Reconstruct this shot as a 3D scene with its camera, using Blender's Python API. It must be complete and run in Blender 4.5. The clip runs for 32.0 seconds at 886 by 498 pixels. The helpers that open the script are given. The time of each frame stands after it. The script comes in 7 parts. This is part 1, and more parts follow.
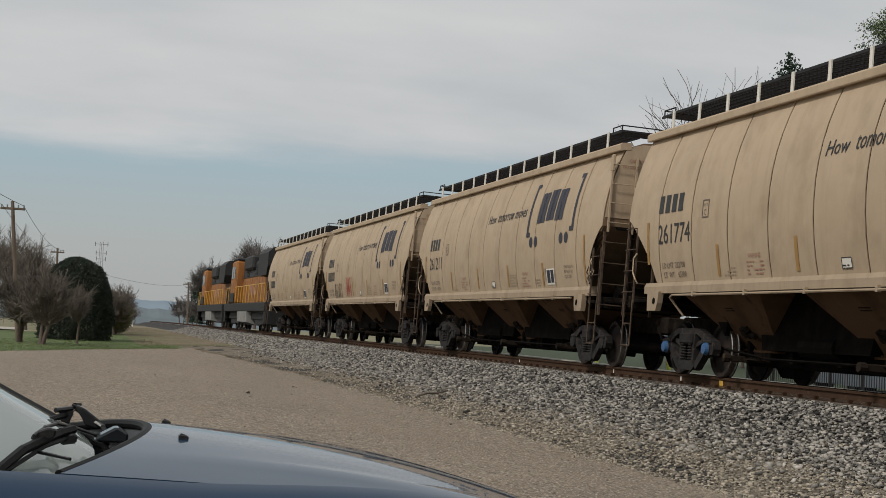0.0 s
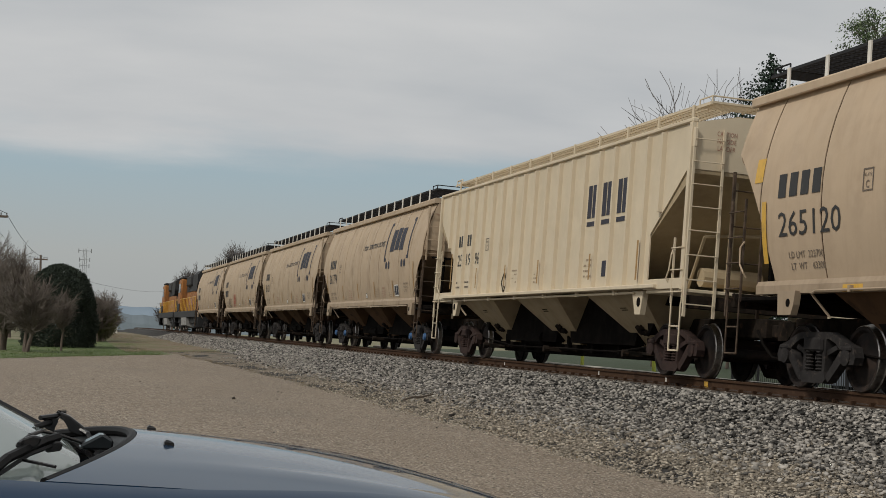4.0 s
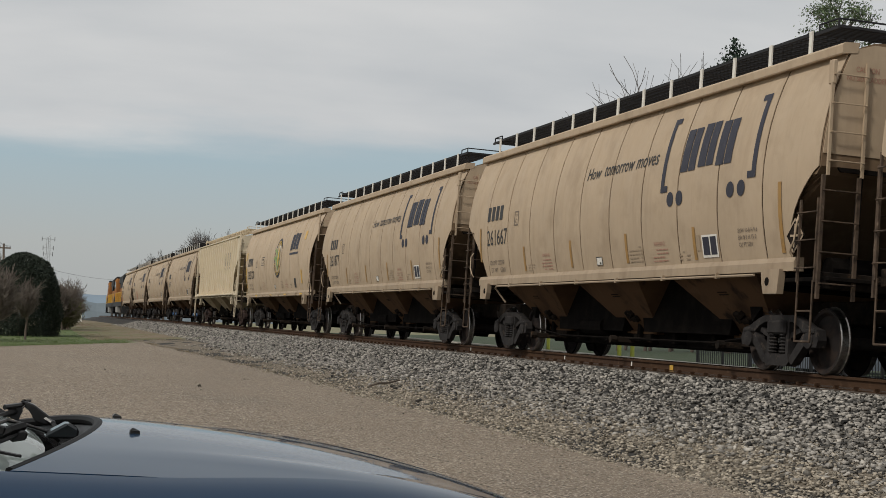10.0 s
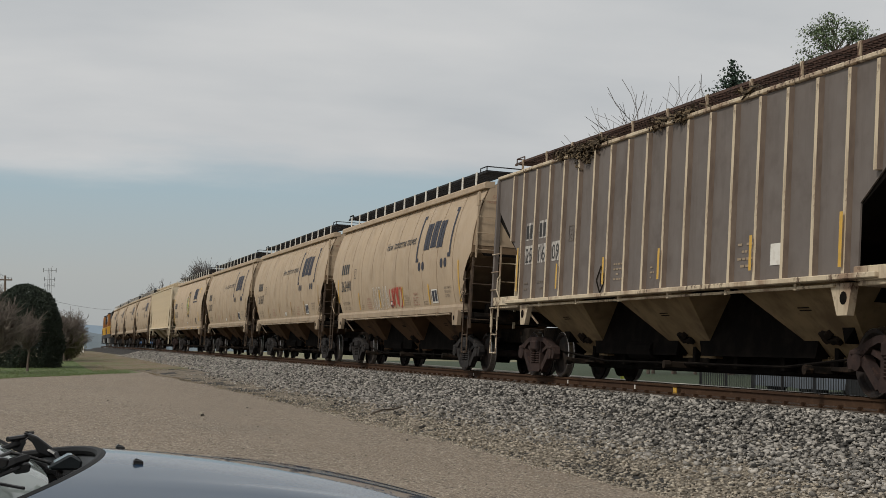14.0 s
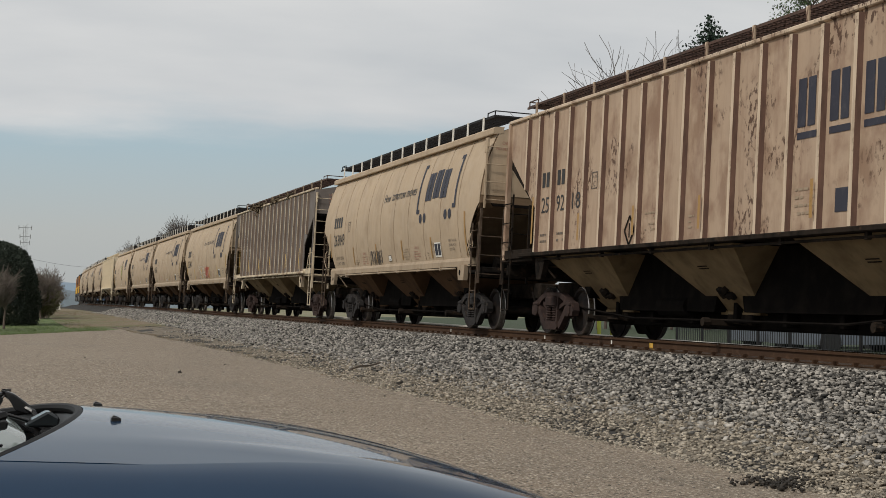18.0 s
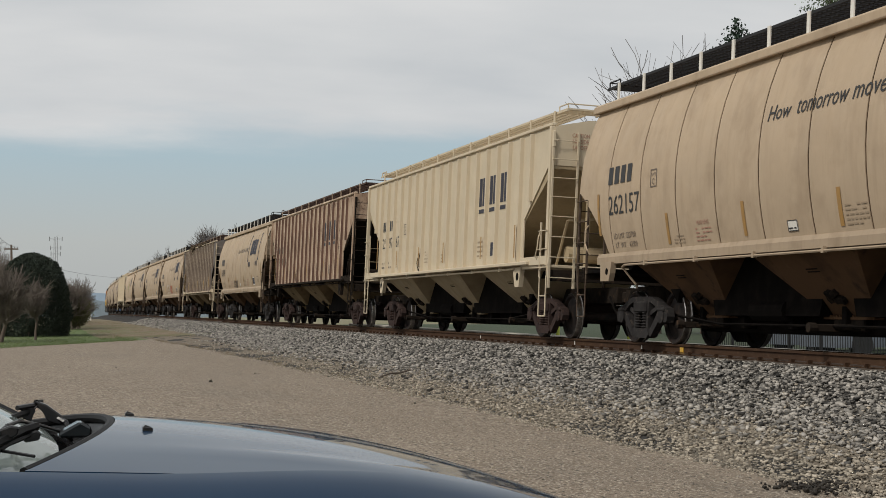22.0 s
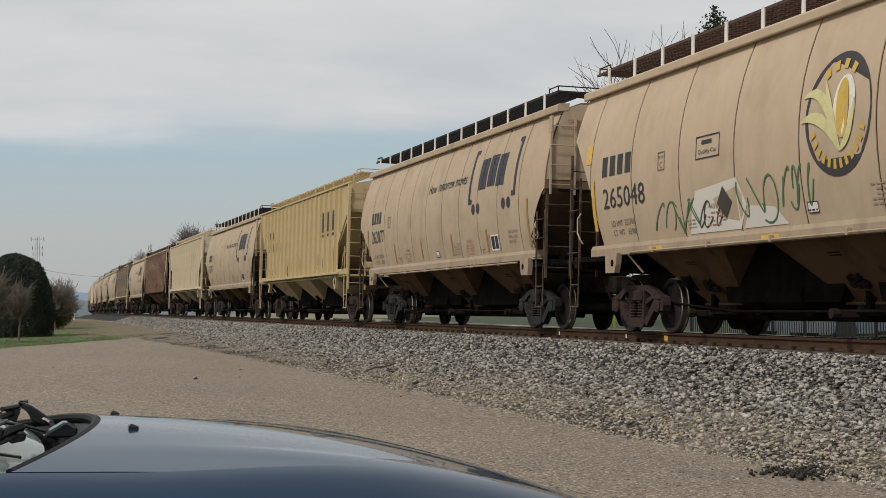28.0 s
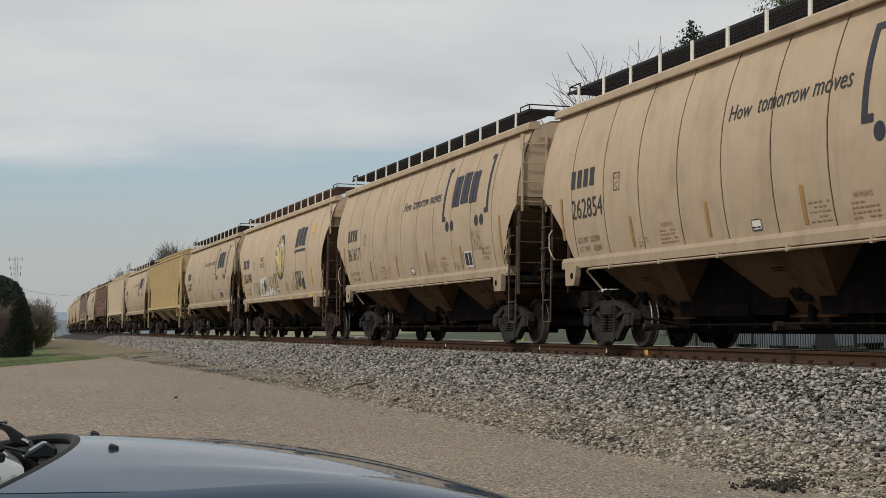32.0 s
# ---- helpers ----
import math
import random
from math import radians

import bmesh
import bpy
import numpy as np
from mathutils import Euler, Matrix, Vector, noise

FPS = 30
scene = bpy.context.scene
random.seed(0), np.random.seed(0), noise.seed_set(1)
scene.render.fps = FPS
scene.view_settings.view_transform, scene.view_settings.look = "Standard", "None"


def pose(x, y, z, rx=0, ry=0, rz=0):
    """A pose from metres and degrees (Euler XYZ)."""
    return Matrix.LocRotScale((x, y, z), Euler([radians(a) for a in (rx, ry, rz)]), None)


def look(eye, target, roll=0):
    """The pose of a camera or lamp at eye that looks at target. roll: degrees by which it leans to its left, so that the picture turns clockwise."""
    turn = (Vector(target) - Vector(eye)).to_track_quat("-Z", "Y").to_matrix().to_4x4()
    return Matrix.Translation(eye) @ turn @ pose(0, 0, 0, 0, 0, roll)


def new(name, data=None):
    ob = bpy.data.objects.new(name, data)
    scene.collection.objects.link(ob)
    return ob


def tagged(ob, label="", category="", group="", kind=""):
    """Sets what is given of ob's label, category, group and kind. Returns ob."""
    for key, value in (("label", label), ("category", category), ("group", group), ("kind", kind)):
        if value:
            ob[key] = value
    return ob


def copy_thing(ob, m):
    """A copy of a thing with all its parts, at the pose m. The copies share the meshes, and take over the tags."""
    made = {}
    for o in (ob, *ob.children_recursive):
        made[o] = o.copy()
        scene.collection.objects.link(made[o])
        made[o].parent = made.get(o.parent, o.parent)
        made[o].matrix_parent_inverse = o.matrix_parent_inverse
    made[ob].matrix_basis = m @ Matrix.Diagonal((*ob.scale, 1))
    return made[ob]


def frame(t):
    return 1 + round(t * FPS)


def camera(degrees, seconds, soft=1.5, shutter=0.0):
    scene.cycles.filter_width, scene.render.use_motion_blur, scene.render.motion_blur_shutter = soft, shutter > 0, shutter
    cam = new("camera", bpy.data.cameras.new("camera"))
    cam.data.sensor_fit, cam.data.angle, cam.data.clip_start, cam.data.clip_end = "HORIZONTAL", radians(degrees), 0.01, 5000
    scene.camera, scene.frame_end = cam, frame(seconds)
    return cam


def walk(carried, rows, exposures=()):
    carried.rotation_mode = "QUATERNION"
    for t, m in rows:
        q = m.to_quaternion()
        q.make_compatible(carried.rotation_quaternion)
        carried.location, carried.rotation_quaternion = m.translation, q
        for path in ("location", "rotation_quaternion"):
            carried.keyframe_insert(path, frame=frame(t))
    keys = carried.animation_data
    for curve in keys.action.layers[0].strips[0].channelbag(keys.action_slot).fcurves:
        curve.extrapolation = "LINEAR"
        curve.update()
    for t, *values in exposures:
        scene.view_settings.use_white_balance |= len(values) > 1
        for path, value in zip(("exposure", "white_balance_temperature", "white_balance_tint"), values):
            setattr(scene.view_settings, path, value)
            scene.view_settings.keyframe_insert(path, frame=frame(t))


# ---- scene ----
import functools

cam = camera(31.99, 32.0, soft=0.62)
EYE = Vector((0.0, 0.0, 1.35))
# seconds, turn to the right of the track, tilt up, lean
PATH = [
    (0, 13.586, 2.792, 2.636), (0.5, 13.824, 2.748, 2.747), (1, 13.935, 2.753, 2.604), (1.5, 13.789, 2.728, 2.341), (2, 13.686, 2.686, 2.485), 
    (2.5, 13.911, 2.715, 2.426), (4.5, 14.378, 3.081, 1.840), (5, 14.807, 3.286, 1.768), (5.5, 15.045, 3.541, 2.030), (6, 15.014, 3.672, 2.300), 
    (6.5, 15.009, 3.735, 2.357), (7, 15.120, 3.830, 2.269), (7.5, 15.332, 3.793, 2.021), (8, 17.139, 2.999, 2.082), (8.5, 17.603, 3.174, 2.079), 
    (9, 16.822, 2.758, 1.854), (9.5, 16.341, 2.494, 1.573), (10, 15.462, 2.460, 1.649), (10.5, 15.088, 2.378, 1.617), (11, 14.746, 2.624, 1.588), 
    (11.5, 14.834, 2.689, 1.349), (12, 14.963, 2.740, 1.144), (12.5, 15.375, 2.983, 1.074), (13, 15.478, 3.197, 1.002), (13.5, 15.446, 3.340, 0.907), 
    (15.5, 15.537, 3.430, 0.546), (16, 16.353, 3.130, 0.513), (16.5, 16.998, 2.751, 0.425), (17, 16.924, 2.384, 0.502), (17.5, 16.559, 2.026, 0.623), 
    (18, 16.270, 1.798, 0.637), (18.5, 15.961, 1.963, 0.445), (19, 15.702, 2.041, 0.398), (19.5, 15.529, 2.108, 0.385), (20, 15.438, 2.001, 0.376), 
    (20.5, 15.305, 1.979, 0.318), (21, 15.185, 2.001, 0.251), (21.5, 15.199, 1.875, 0.078), (22, 15.205, 2.042, 0.032), (22.5, 15.118, 1.877, -0.101), 
    (23, 15.194, 1.585, -0.057), (23.5, 15.469, 1.602, -0.167), (24, 15.745, 1.603, -0.236), (24.5, 15.567, 1.672, -0.426), (25, 15.502, 1.572, -0.592), 
    (25.5, 15.708, 1.495, -0.637), (27.5, 15.771, 1.674, -1.021), (28, 15.832, 1.767, -1.059), (28.5, 16.213, 2.103, -1.133), (29, 16.796, 2.007, -1.162), 
    (29.5, 16.903, 2.031, -1.305), (30, 16.880, 2.129, -1.517), (30.5, 16.799, 2.249, -1.655), (31, 16.835, 2.368, -1.772), (31.5, 16.689, 2.327, -1.719), 
    (32, 16.602, 2.348, -1.611), ]


def aim(turn, tilt, lean):
    a, b = radians(turn), radians(tilt)
    return look(EYE, EYE + Vector((math.sin(a) * math.cos(b), math.cos(a) * math.cos(b), math.sin(b))), lean)


walk(cam, [(t, aim(a, b, c)) for t, a, b, c in PATH], [(0, -0.09), (6, -0.19), (8, -0.16), (9, -0.05), (10, -0.05), (13, -0.09), (16, -0.06), (19, 0.08), (25, 0.07), (28, 0.08), (32, 0.06)])

# ---- light ----
SUN_TURN, SUN_HIGH = 241.0, 46.0
world = bpy.data.worlds.new("world")
scene.world = world
world.use_nodes = True
wn, wl = world.node_tree.nodes, world.node_tree.links
wn.clear()
w_out = wn.new("ShaderNodeOutputWorld")
w_bg = wn.new("ShaderNodeBackground")
w_sky = wn.new("ShaderNodeTexSky")
w_sky.sky_type, w_sky.sun_disc = "NISHITA", False
w_sky.sun_elevation, w_sky.sun_rotation = radians(SUN_HIGH), radians(SUN_TURN)
w_sky.dust_density, w_sky.air_density = 3.0, 1.2
w_pos = wn.new("ShaderNodeTexCoord")
w_sep = wn.new("ShaderNodeSeparateXYZ")
wl.new(w_pos.outputs["Generated"], w_sep.inputs[0])
# a flat cloud deck: directions laid onto a plane overhead
w_lift = wn.new("ShaderNodeMath")
w_lift.operation = "ADD"
w_lift.inputs[1].default_value = 0.16
wl.new(w_sep.outputs["Z"], w_lift.inputs[0])
w_max = wn.new("ShaderNodeMath")
w_max.operation = "MAXIMUM"
w_max.inputs[1].default_value = 0.05
wl.new(w_lift.outputs[0], w_max.inputs[0])
w_div = wn.new("ShaderNodeVectorMath")
w_div.operation = "DIVIDE"
wl.new(w_pos.outputs["Generated"], w_div.inputs[0])
wl.new(w_max.outputs[0], w_div.inputs[1])
w_map = wn.new("ShaderNodeMapping")
w_map.inputs["Scale"].default_value = (0.55, 0.8, 0.0)
wl.new(w_div.outputs[0], w_map.inputs["Vector"])
w_noise = wn.new("ShaderNodeTexNoise")
w_noise.inputs["Scale"].default_value = 1.6
w_noise.inputs["Detail"].default_value = 7.0
w_noise.inputs["Roughness"].default_value = 0.55
wl.new(w_map.outputs[0], w_noise.inputs["Vector"])
# more cloud overhead, a thin clear band low over the land
w_cover = wn.new("ShaderNodeMapRange")
w_cover.inputs["From Min"].default_value = 0.07
w_cover.inputs["From Max"].default_value = 0.145
w_cover.inputs["To Min"].default_value = -0.34
w_cover.inputs["To Max"].default_value = 0.42
wl.new(w_sep.outputs["Z"], w_cover.inputs["Value"])
w_sum = wn.new("ShaderNodeMath")
w_sum.operation = "ADD"
wl.new(w_noise.outputs["Fac"], w_sum.inputs[0])
wl.new(w_cover.outputs[0], w_sum.inputs[1])
w_ramp = wn.new("ShaderNodeMapRange")
w_ramp.interpolation_type = "SMOOTHSTEP"
w_ramp.inputs["From Min"].default_value = 0.38
w_ramp.inputs["From Max"].default_value = 0.72
wl.new(w_sum.outputs[0], w_ramp.inputs["Value"])
# soft lighter and darker patches inside the cloud
w_noise2 = wn.new("ShaderNodeTexNoise")
w_noise2.inputs["Scale"].default_value = 2.6
w_noise2.inputs["Detail"].default_value = 5.0
wl.new(w_map.outputs[0], w_noise2.inputs["Vector"])
w_grey = wn.new("ShaderNodeValToRGB")
w_grey.color_ramp.elements[0].position, w_grey.color_ramp.elements[1].position = 0.3, 0.72
w_grey.color_ramp.elements[0].color = (5.2, 5.42, 5.6, 1)
w_grey.color_ramp.elements[1].color = (6.5, 6.55, 6.55, 1)
wl.new(w_noise2.outputs["Fac"], w_grey.inputs[0])
# pale haze near the horizon, bluer above it
w_band = wn.new("ShaderNodeValToRGB")
w_band.color_ramp.elements[0].position, w_band.color_ramp.elements[1].position = 0.0, 0.16
w_band.color_ramp.elements[0].color = (4.65, 4.82, 4.8, 1)
w_band.color_ramp.elements[1].color = (4.4, 5.1, 5.7, 1)
w_mid = w_band.color_ramp.elements.new(0.095)
w_mid.color = (3.95, 5.05, 5.65, 1)
w_low = w_band.color_ramp.elements.new(0.04)
w_low.color = (4.75, 5.0, 4.98, 1)
wl.new(w_sep.outputs["Z"], w_band.inputs[0])
w_mixh = wn.new("ShaderNodeMix")
w_mixh.data_type = "RGBA"
w_mixh.inputs["Factor"].default_value = 0.85
wl.new(w_sky.outputs[0], w_mixh.inputs["A"])
wl.new(w_band.outputs[0], w_mixh.inputs["B"])
w_mix = wn.new("ShaderNodeMix")
w_mix.data_type = "RGBA"
wl.new(w_ramp.outputs[0], w_mix.inputs["Factor"])
wl.new(w_mixh.outputs["Result"], w_mix.inputs["A"])
wl.new(w_grey.outputs[0], w_mix.inputs["B"])
wl.new(w_mix.outputs["Result"], w_bg.inputs["Color"])
w_bg.inputs["Strength"].default_value = 0.1
wl.new(w_bg.outputs[0], w_out.inputs[0])

sun = new("sun", bpy.data.lights.new("sun", "SUN"))
sun.data.energy, sun.data.angle, sun.data.color = 2.15, radians(8), (1.0, 0.955, 0.87)
SUN_DIR = Vector((math.sin(radians(SUN_TURN)) * math.cos(radians(SUN_HIGH)), math.cos(radians(SUN_TURN)) * math.cos(radians(SUN_HIGH)), math.sin(radians(SUN_HIGH))))
sun.matrix_world = look((0, 0, 60), Vector((0, 0, 60)) - SUN_DIR)


# ---- materials ----
class Mat:
    """A node material: base colour from chained noise layers, roughness, metal and bump."""

    def __init__(self, name, colour, rough=0.7, metal=0.0, coords="Object"):
        self.m = bpy.data.materials.new(name)
        self.m.use_nodes = True
        self.n, self.l = self.m.node_tree.nodes, self.m.node_tree.links
        self.b = self.n["Principled BSDF"]
        self.b.inputs["Roughness"].default_value, self.b.inputs["Metallic"].default_value = rough, metal
        self.m.diffuse_color = (*colour, 1)
        self.co = self.n.new("ShaderNodeTexCoord").outputs[coords]
        self.out = self.n.new("ShaderNodeRGB").outputs[0]
        self.out.default_value = (*colour, 1)
        self.l.new(self.out, self.b.inputs["Base Color"])

    def tex(self, scale, stretch=(1, 1, 1), detail=4.0, rough=0.6, kind="ShaderNodeTexNoise"):
        mp = self.n.new("ShaderNodeMapping")
        mp.inputs["Scale"].default_value = stretch
        self.l.new(self.co, mp.inputs["Vector"])
        t = self.n.new(kind)
        t.inputs["Scale"].default_value = scale
        self.l.new(mp.outputs[0], t.inputs["Vector"])
        if kind == "ShaderNodeTexNoise":
            t.inputs["Detail"].default_value, t.inputs["Roughness"].default_value = detail, rough
            return t.outputs["Fac"]
        return t.outputs["Distance"]

    def span(self, value, lo, hi, a=0.0, b=1.0):
        r = self.n.new("ShaderNodeMapRange")
        for k, v in zip(("From Min", "From Max", "To Min", "To Max"), (lo, hi, a, b)):
            r.inputs[k].default_value = v
        self.l.new(value, r.inputs["Value"])
        return r.outputs[0]

    def over(self, fac, colour, blend="MIX"):
        x = self.n.new("ShaderNodeMix")
        x.data_type, x.blend_type = "RGBA", blend
        if isinstance(fac, float):
            x.inputs["Factor"].default_value = fac
        else:
            self.l.new(fac, x.inputs["Factor"])
        self.l.new(self.out, x.inputs["A"])
        if isinstance(colour, tuple):
            x.inputs["B"].default_value = (*colour, 1)
        else:
            self.l.new(colour, x.inputs["B"])
        self.out = x.outputs["Result"]
        self.l.new(self.out, self.b.inputs["Base Color"])
        return self

    def layer(self, colour, scale, lo, hi, amount=1.0, stretch=(1, 1, 1), detail=5.0, rough=0.6):
        """Cover the base with another colour where a noise passes from lo to hi."""
        return self.over(self.span(self.tex(scale, stretch, detail, rough), lo, hi, 0.0, amount), colour)

    def height(self, axis, lo, hi, colour, amount=1.0):
        s = self.n.new("ShaderNodeSeparateXYZ")
        self.l.new(self.co, s.inputs[0])
        return self.over(self.span(s.outputs[axis], lo, hi, 0.0, amount), colour)

    def each(self, amount=0.25):
        """Lighter and darker from object to object."""
        o = self.n.new("ShaderNodeObjectInfo")
        x = self.n.new("ShaderNodeHueSaturation")
        self.l.new(self.span(o.outputs["Random"], 0, 1, 1 - amount, 1 + amount), x.inputs["Value"])
        self.l.new(self.out, x.inputs["Color"])
        self.out = x.outputs[0]
        self.l.new(self.out, self.b.inputs["Base Color"])
        return self

    def island(self, amount=0.4):
        g = self.n.new("ShaderNodeNewGeometry")
        x = self.n.new("ShaderNodeHueSaturation")
        self.l.new(self.span(g.outputs["Random Per Island"], 0, 1, 1 - amount, 1 + amount), x.inputs["Value"])
        self.l.new(self.out, x.inputs["Color"])
        self.out = x.outputs[0]
        self.l.new(self.out, self.b.inputs["Base Color"])
        return self

    def bump(self, scale, strength=0.3, distance=0.01, stretch=(1, 1, 1), detail=4.0):
        bp = self.n.new("ShaderNodeBump")
        bp.inputs["Strength"].default_value, bp.inputs["Distance"].default_value = strength, distance
        self.l.new(self.tex(scale, stretch, detail), bp.inputs["Height"])
        self.l.new(bp.outputs[0], self.b.inputs["Normal"])
        return self

    def gloss(self, scale, lo, hi, stretch=(1, 1, 1)):
        self.l.new(self.span(self.tex(scale, stretch), 0.3, 0.7, lo, hi), self.b.inputs["Roughness"])
        return self


def car_paint(name, base, dirt, streak=0.35, rust=0.0):
    m = Mat(name, base, 0.62)
    m.layer(tuple(c * 0.84 for c in base), 0.9, 0.35, 0.75, 0.8)
    m.layer(tuple(min(1, c * 1.1) for c in base), 2.3, 0.5, 0.8, 0.5)
    m.layer(dirt, 4.0, 0.5, 0.85, streak * 0.6, (1, 1.2, 0.16))
    m.layer(dirt, 11.0, 0.6, 0.85, streak * 0.4, (1, 1.3, 0.10))
    m.layer(dirt, 1.3, 0.52, 0.8, streak * 0.8)
    m.layer(tuple(c * 0.6 for c in base), 38.0, 0.64, 0.78, 0.35)
    if rust:
        patch = m.span(m.tex(1.3, (1, 1, 0.6), 6.0), 0.56 - 0.16 * rust, 0.66 - 0.10 * rust, 0.0, 0.75)
        m.over(patch, (0.24, 0.15, 0.10))
        spots = m.n.new("ShaderNodeMath")
        spots.operation = "MULTIPLY"
        m.l.new(m.span(m.tex(0.8, (1, 1, 1), 5.0), 0.56 - 0.16 * rust, 0.62 - 0.12 * rust), spots.inputs[0])
        m.l.new(m.span(m.tex(13.0, (1, 1, 0.6), 5.0), 0.52, 0.58, 0.0, 0.92), spots.inputs[1])
        m.over(spots.outputs[0], (0.075, 0.038, 0.025))
        m.layer((0.11, 0.06, 0.04), 9.0, 0.54, 0.68, 0.8 * rust, (1, 1.2, 0.08), 7.0)
    m.b.inputs["Specular IOR Level"].default_value = 0.2
    m.bump(3.0, 0.14, 0.02)
    m.gloss(2.0, 0.5, 0.8)
    return m.m


TAN = (0.71, 0.55, 0.37)
M_TAN = car_paint("tan_paint", TAN, (0.42, 0.30, 0.19), 0.26)
M_TAN2 = car_paint("tan_paint_dusty", (0.45, 0.345, 0.24), (0.21, 0.145, 0.092), 0.55)
M_TAN3 = car_paint("tan_paint_pink", (0.49, 0.375, 0.262), (0.25, 0.17, 0.11), 0.38)
M_CREAM = car_paint("cream_paint", (0.62, 0.525, 0.385), (0.42, 0.34, 0.22), 0.3)
M_PALE = car_paint("pale_yellow_paint", (0.565, 0.475, 0.345), (0.40, 0.32, 0.21), 0.25)
M_YEL = car_paint("ochre_yellow_paint", (0.475, 0.365, 0.195), (0.35, 0.265, 0.14), 0.35)
M_PALEHOP = car_paint("dusty_pale_hopper_paint", (0.40, 0.315, 0.20), (0.17, 0.12, 0.07), 0.7)
M_PLUM = car_paint("weathered_brown_grey_paint", (0.165, 0.142, 0.128), (0.085, 0.066, 0.056), 0.85)
M_RUSTY = car_paint("rust_streaked_paint", (0.43, 0.315, 0.225), (0.17, 0.085, 0.055), 1.15, 0.14)
M_BROWNSIDE = Mat("red_brown_rib_side", (0.155, 0.085, 0.06), 0.9).layer((0.06, 0.034, 0.026), 4, 0.45, 0.68, 0.8, (1, 1, 0.3)).m
M_PLUMSIDE = Mat("mid_brown_rib_side", (0.20, 0.15, 0.115), 0.9).layer((0.10, 0.07, 0.055), 4, 0.45, 0.68, 0.8, (1, 1, 0.3)).m
M_RUSTRIB = car_paint("rust_streaked_rib", (0.58, 0.46, 0.34), (0.16, 0.09, 0.055), 0.6, 0.3)
M_RIBLT = car_paint("worn_rib_paint", (0.60, 0.50, 0.36), (0.25, 0.17, 0.10), 0.5, 0.35)
# dusty paint, its colour also darkened to offset light on the sill
M_SILL = car_paint("dusty_darkened_sill_paint", (0.37, 0.285, 0.20), (0.16, 0.11, 0.07), 0.85)
M_RUSTGEAR = Mat("grimy_brown_ladder", (0.105, 0.074, 0.053), 0.85).layer((0.035, 0.026, 0.021), 5, 0.42, 0.66, 0.9).layer((0.26, 0.20, 0.145), 9, 0.60, 0.74, 0.6).m
M_SEAM = Mat("brown_seam", (0.17, 0.115, 0.072), 0.9).layer((0.24, 0.17, 0.11), 3, 0.5, 0.75).m
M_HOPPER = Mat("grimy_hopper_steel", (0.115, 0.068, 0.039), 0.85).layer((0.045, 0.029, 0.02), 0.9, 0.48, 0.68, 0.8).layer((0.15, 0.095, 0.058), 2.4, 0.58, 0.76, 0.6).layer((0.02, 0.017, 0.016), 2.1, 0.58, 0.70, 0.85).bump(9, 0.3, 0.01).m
M_HOPTAN = Mat("dusty_tan_hopper", (0.25, 0.18, 0.10), 0.85).layer((0.13, 0.09, 0.052), 1.6, 0.42, 0.7, 0.85).layer((0.1, 0.075, 0.05), 5, 0.55, 0.75, 0.7, (1, 1, 0.4)).bump(9, 0.25, 0.01).m
# near black for grimy parts and for shade painted between the hoppers
M_DARK = Mat("black_grime_and_shade", (0.007, 0.006, 0.0055), 0.9).layer((0.016, 0.013, 0.011), 3, 0.45, 0.7, 0.8).bump(12, 0.3, 0.01).m
M_UNDER = Mat("underframe_grime", (0.026, 0.02, 0.016), 0.9).layer((0.010, 0.009, 0.008), 4, 0.45, 0.65).layer((0.10, 0.06, 0.037), 7, 0.58, 0.75, 0.6).bump(12, 0.3, 0.01).m
M_TRUCK = Mat("cast_steel_grey", (0.034, 0.031, 0.030), 0.8).layer((0.02, 0.018, 0.018), 4, 0.4, 0.65).layer((0.16, 0.125, 0.10), 9, 0.58, 0.76, 0.6).bump(25, 0.35, 0.006).m
M_TRUCK_R = Mat("cast_steel_rusty", (0.046, 0.030, 0.026), 0.85).layer((0.03, 0.021, 0.02), 4, 0.42, 0.68).layer((0.14, 0.08, 0.06), 9, 0.58, 0.76, 0.6).bump(25, 0.35, 0.006).m
M_WHEEL = Mat("wheel_steel", (0.024, 0.02, 0.019), 0.75).layer((0.05, 0.035, 0.028), 5, 0.45, 0.7).m
M_TREAD = Mat("bright_tread", (0.42, 0.40, 0.38), 0.28, 0.95).layer((0.22, 0.2, 0.18), 30, 0.45, 0.7).m
M_RAIL = Mat("rusty_rail", (0.060, 0.033, 0.019), 0.9).layer((0.05, 0.029, 0.02), 1.7, 0.4, 0.7, 0.9, (1, 0.3, 1)).layer((0.13, 0.075, 0.045), 8, 0.55, 0.75, 0.6).bump(40, 0.2, 0.004).m
M_RAILTOP = Mat("polished_rail_head", (0.34, 0.31, 0.29), 0.3, 0.9).layer((0.16, 0.11, 0.08), 3, 0.5, 0.72, 0.7, (1, 0.2, 1)).m
M_GRATE = Mat("black_grating", (0.03, 0.03, 0.032), 0.7).m
M_GRATE_R = Mat("rusty_grating", (0.085, 0.045, 0.032), 0.8).layer((0.04, 0.025, 0.02), 6, 0.45, 0.7).m
M_NAVY = Mat("navy_lettering", (0.022, 0.022, 0.036), 0.6).layer((0.075, 0.068, 0.075), 6, 0.56, 0.78, 0.6).m
M_BLACK = Mat("black_lettering", (0.025, 0.024, 0.024), 0.6).layer((0.12, 0.1, 0.08), 9, 0.58, 0.8, 0.5).m
M_STRIPE = Mat("yellow_reflector", (0.62, 0.36, 0.045), 0.45).layer((0.36, 0.22, 0.05), 7, 0.5, 0.75, 0.7).m
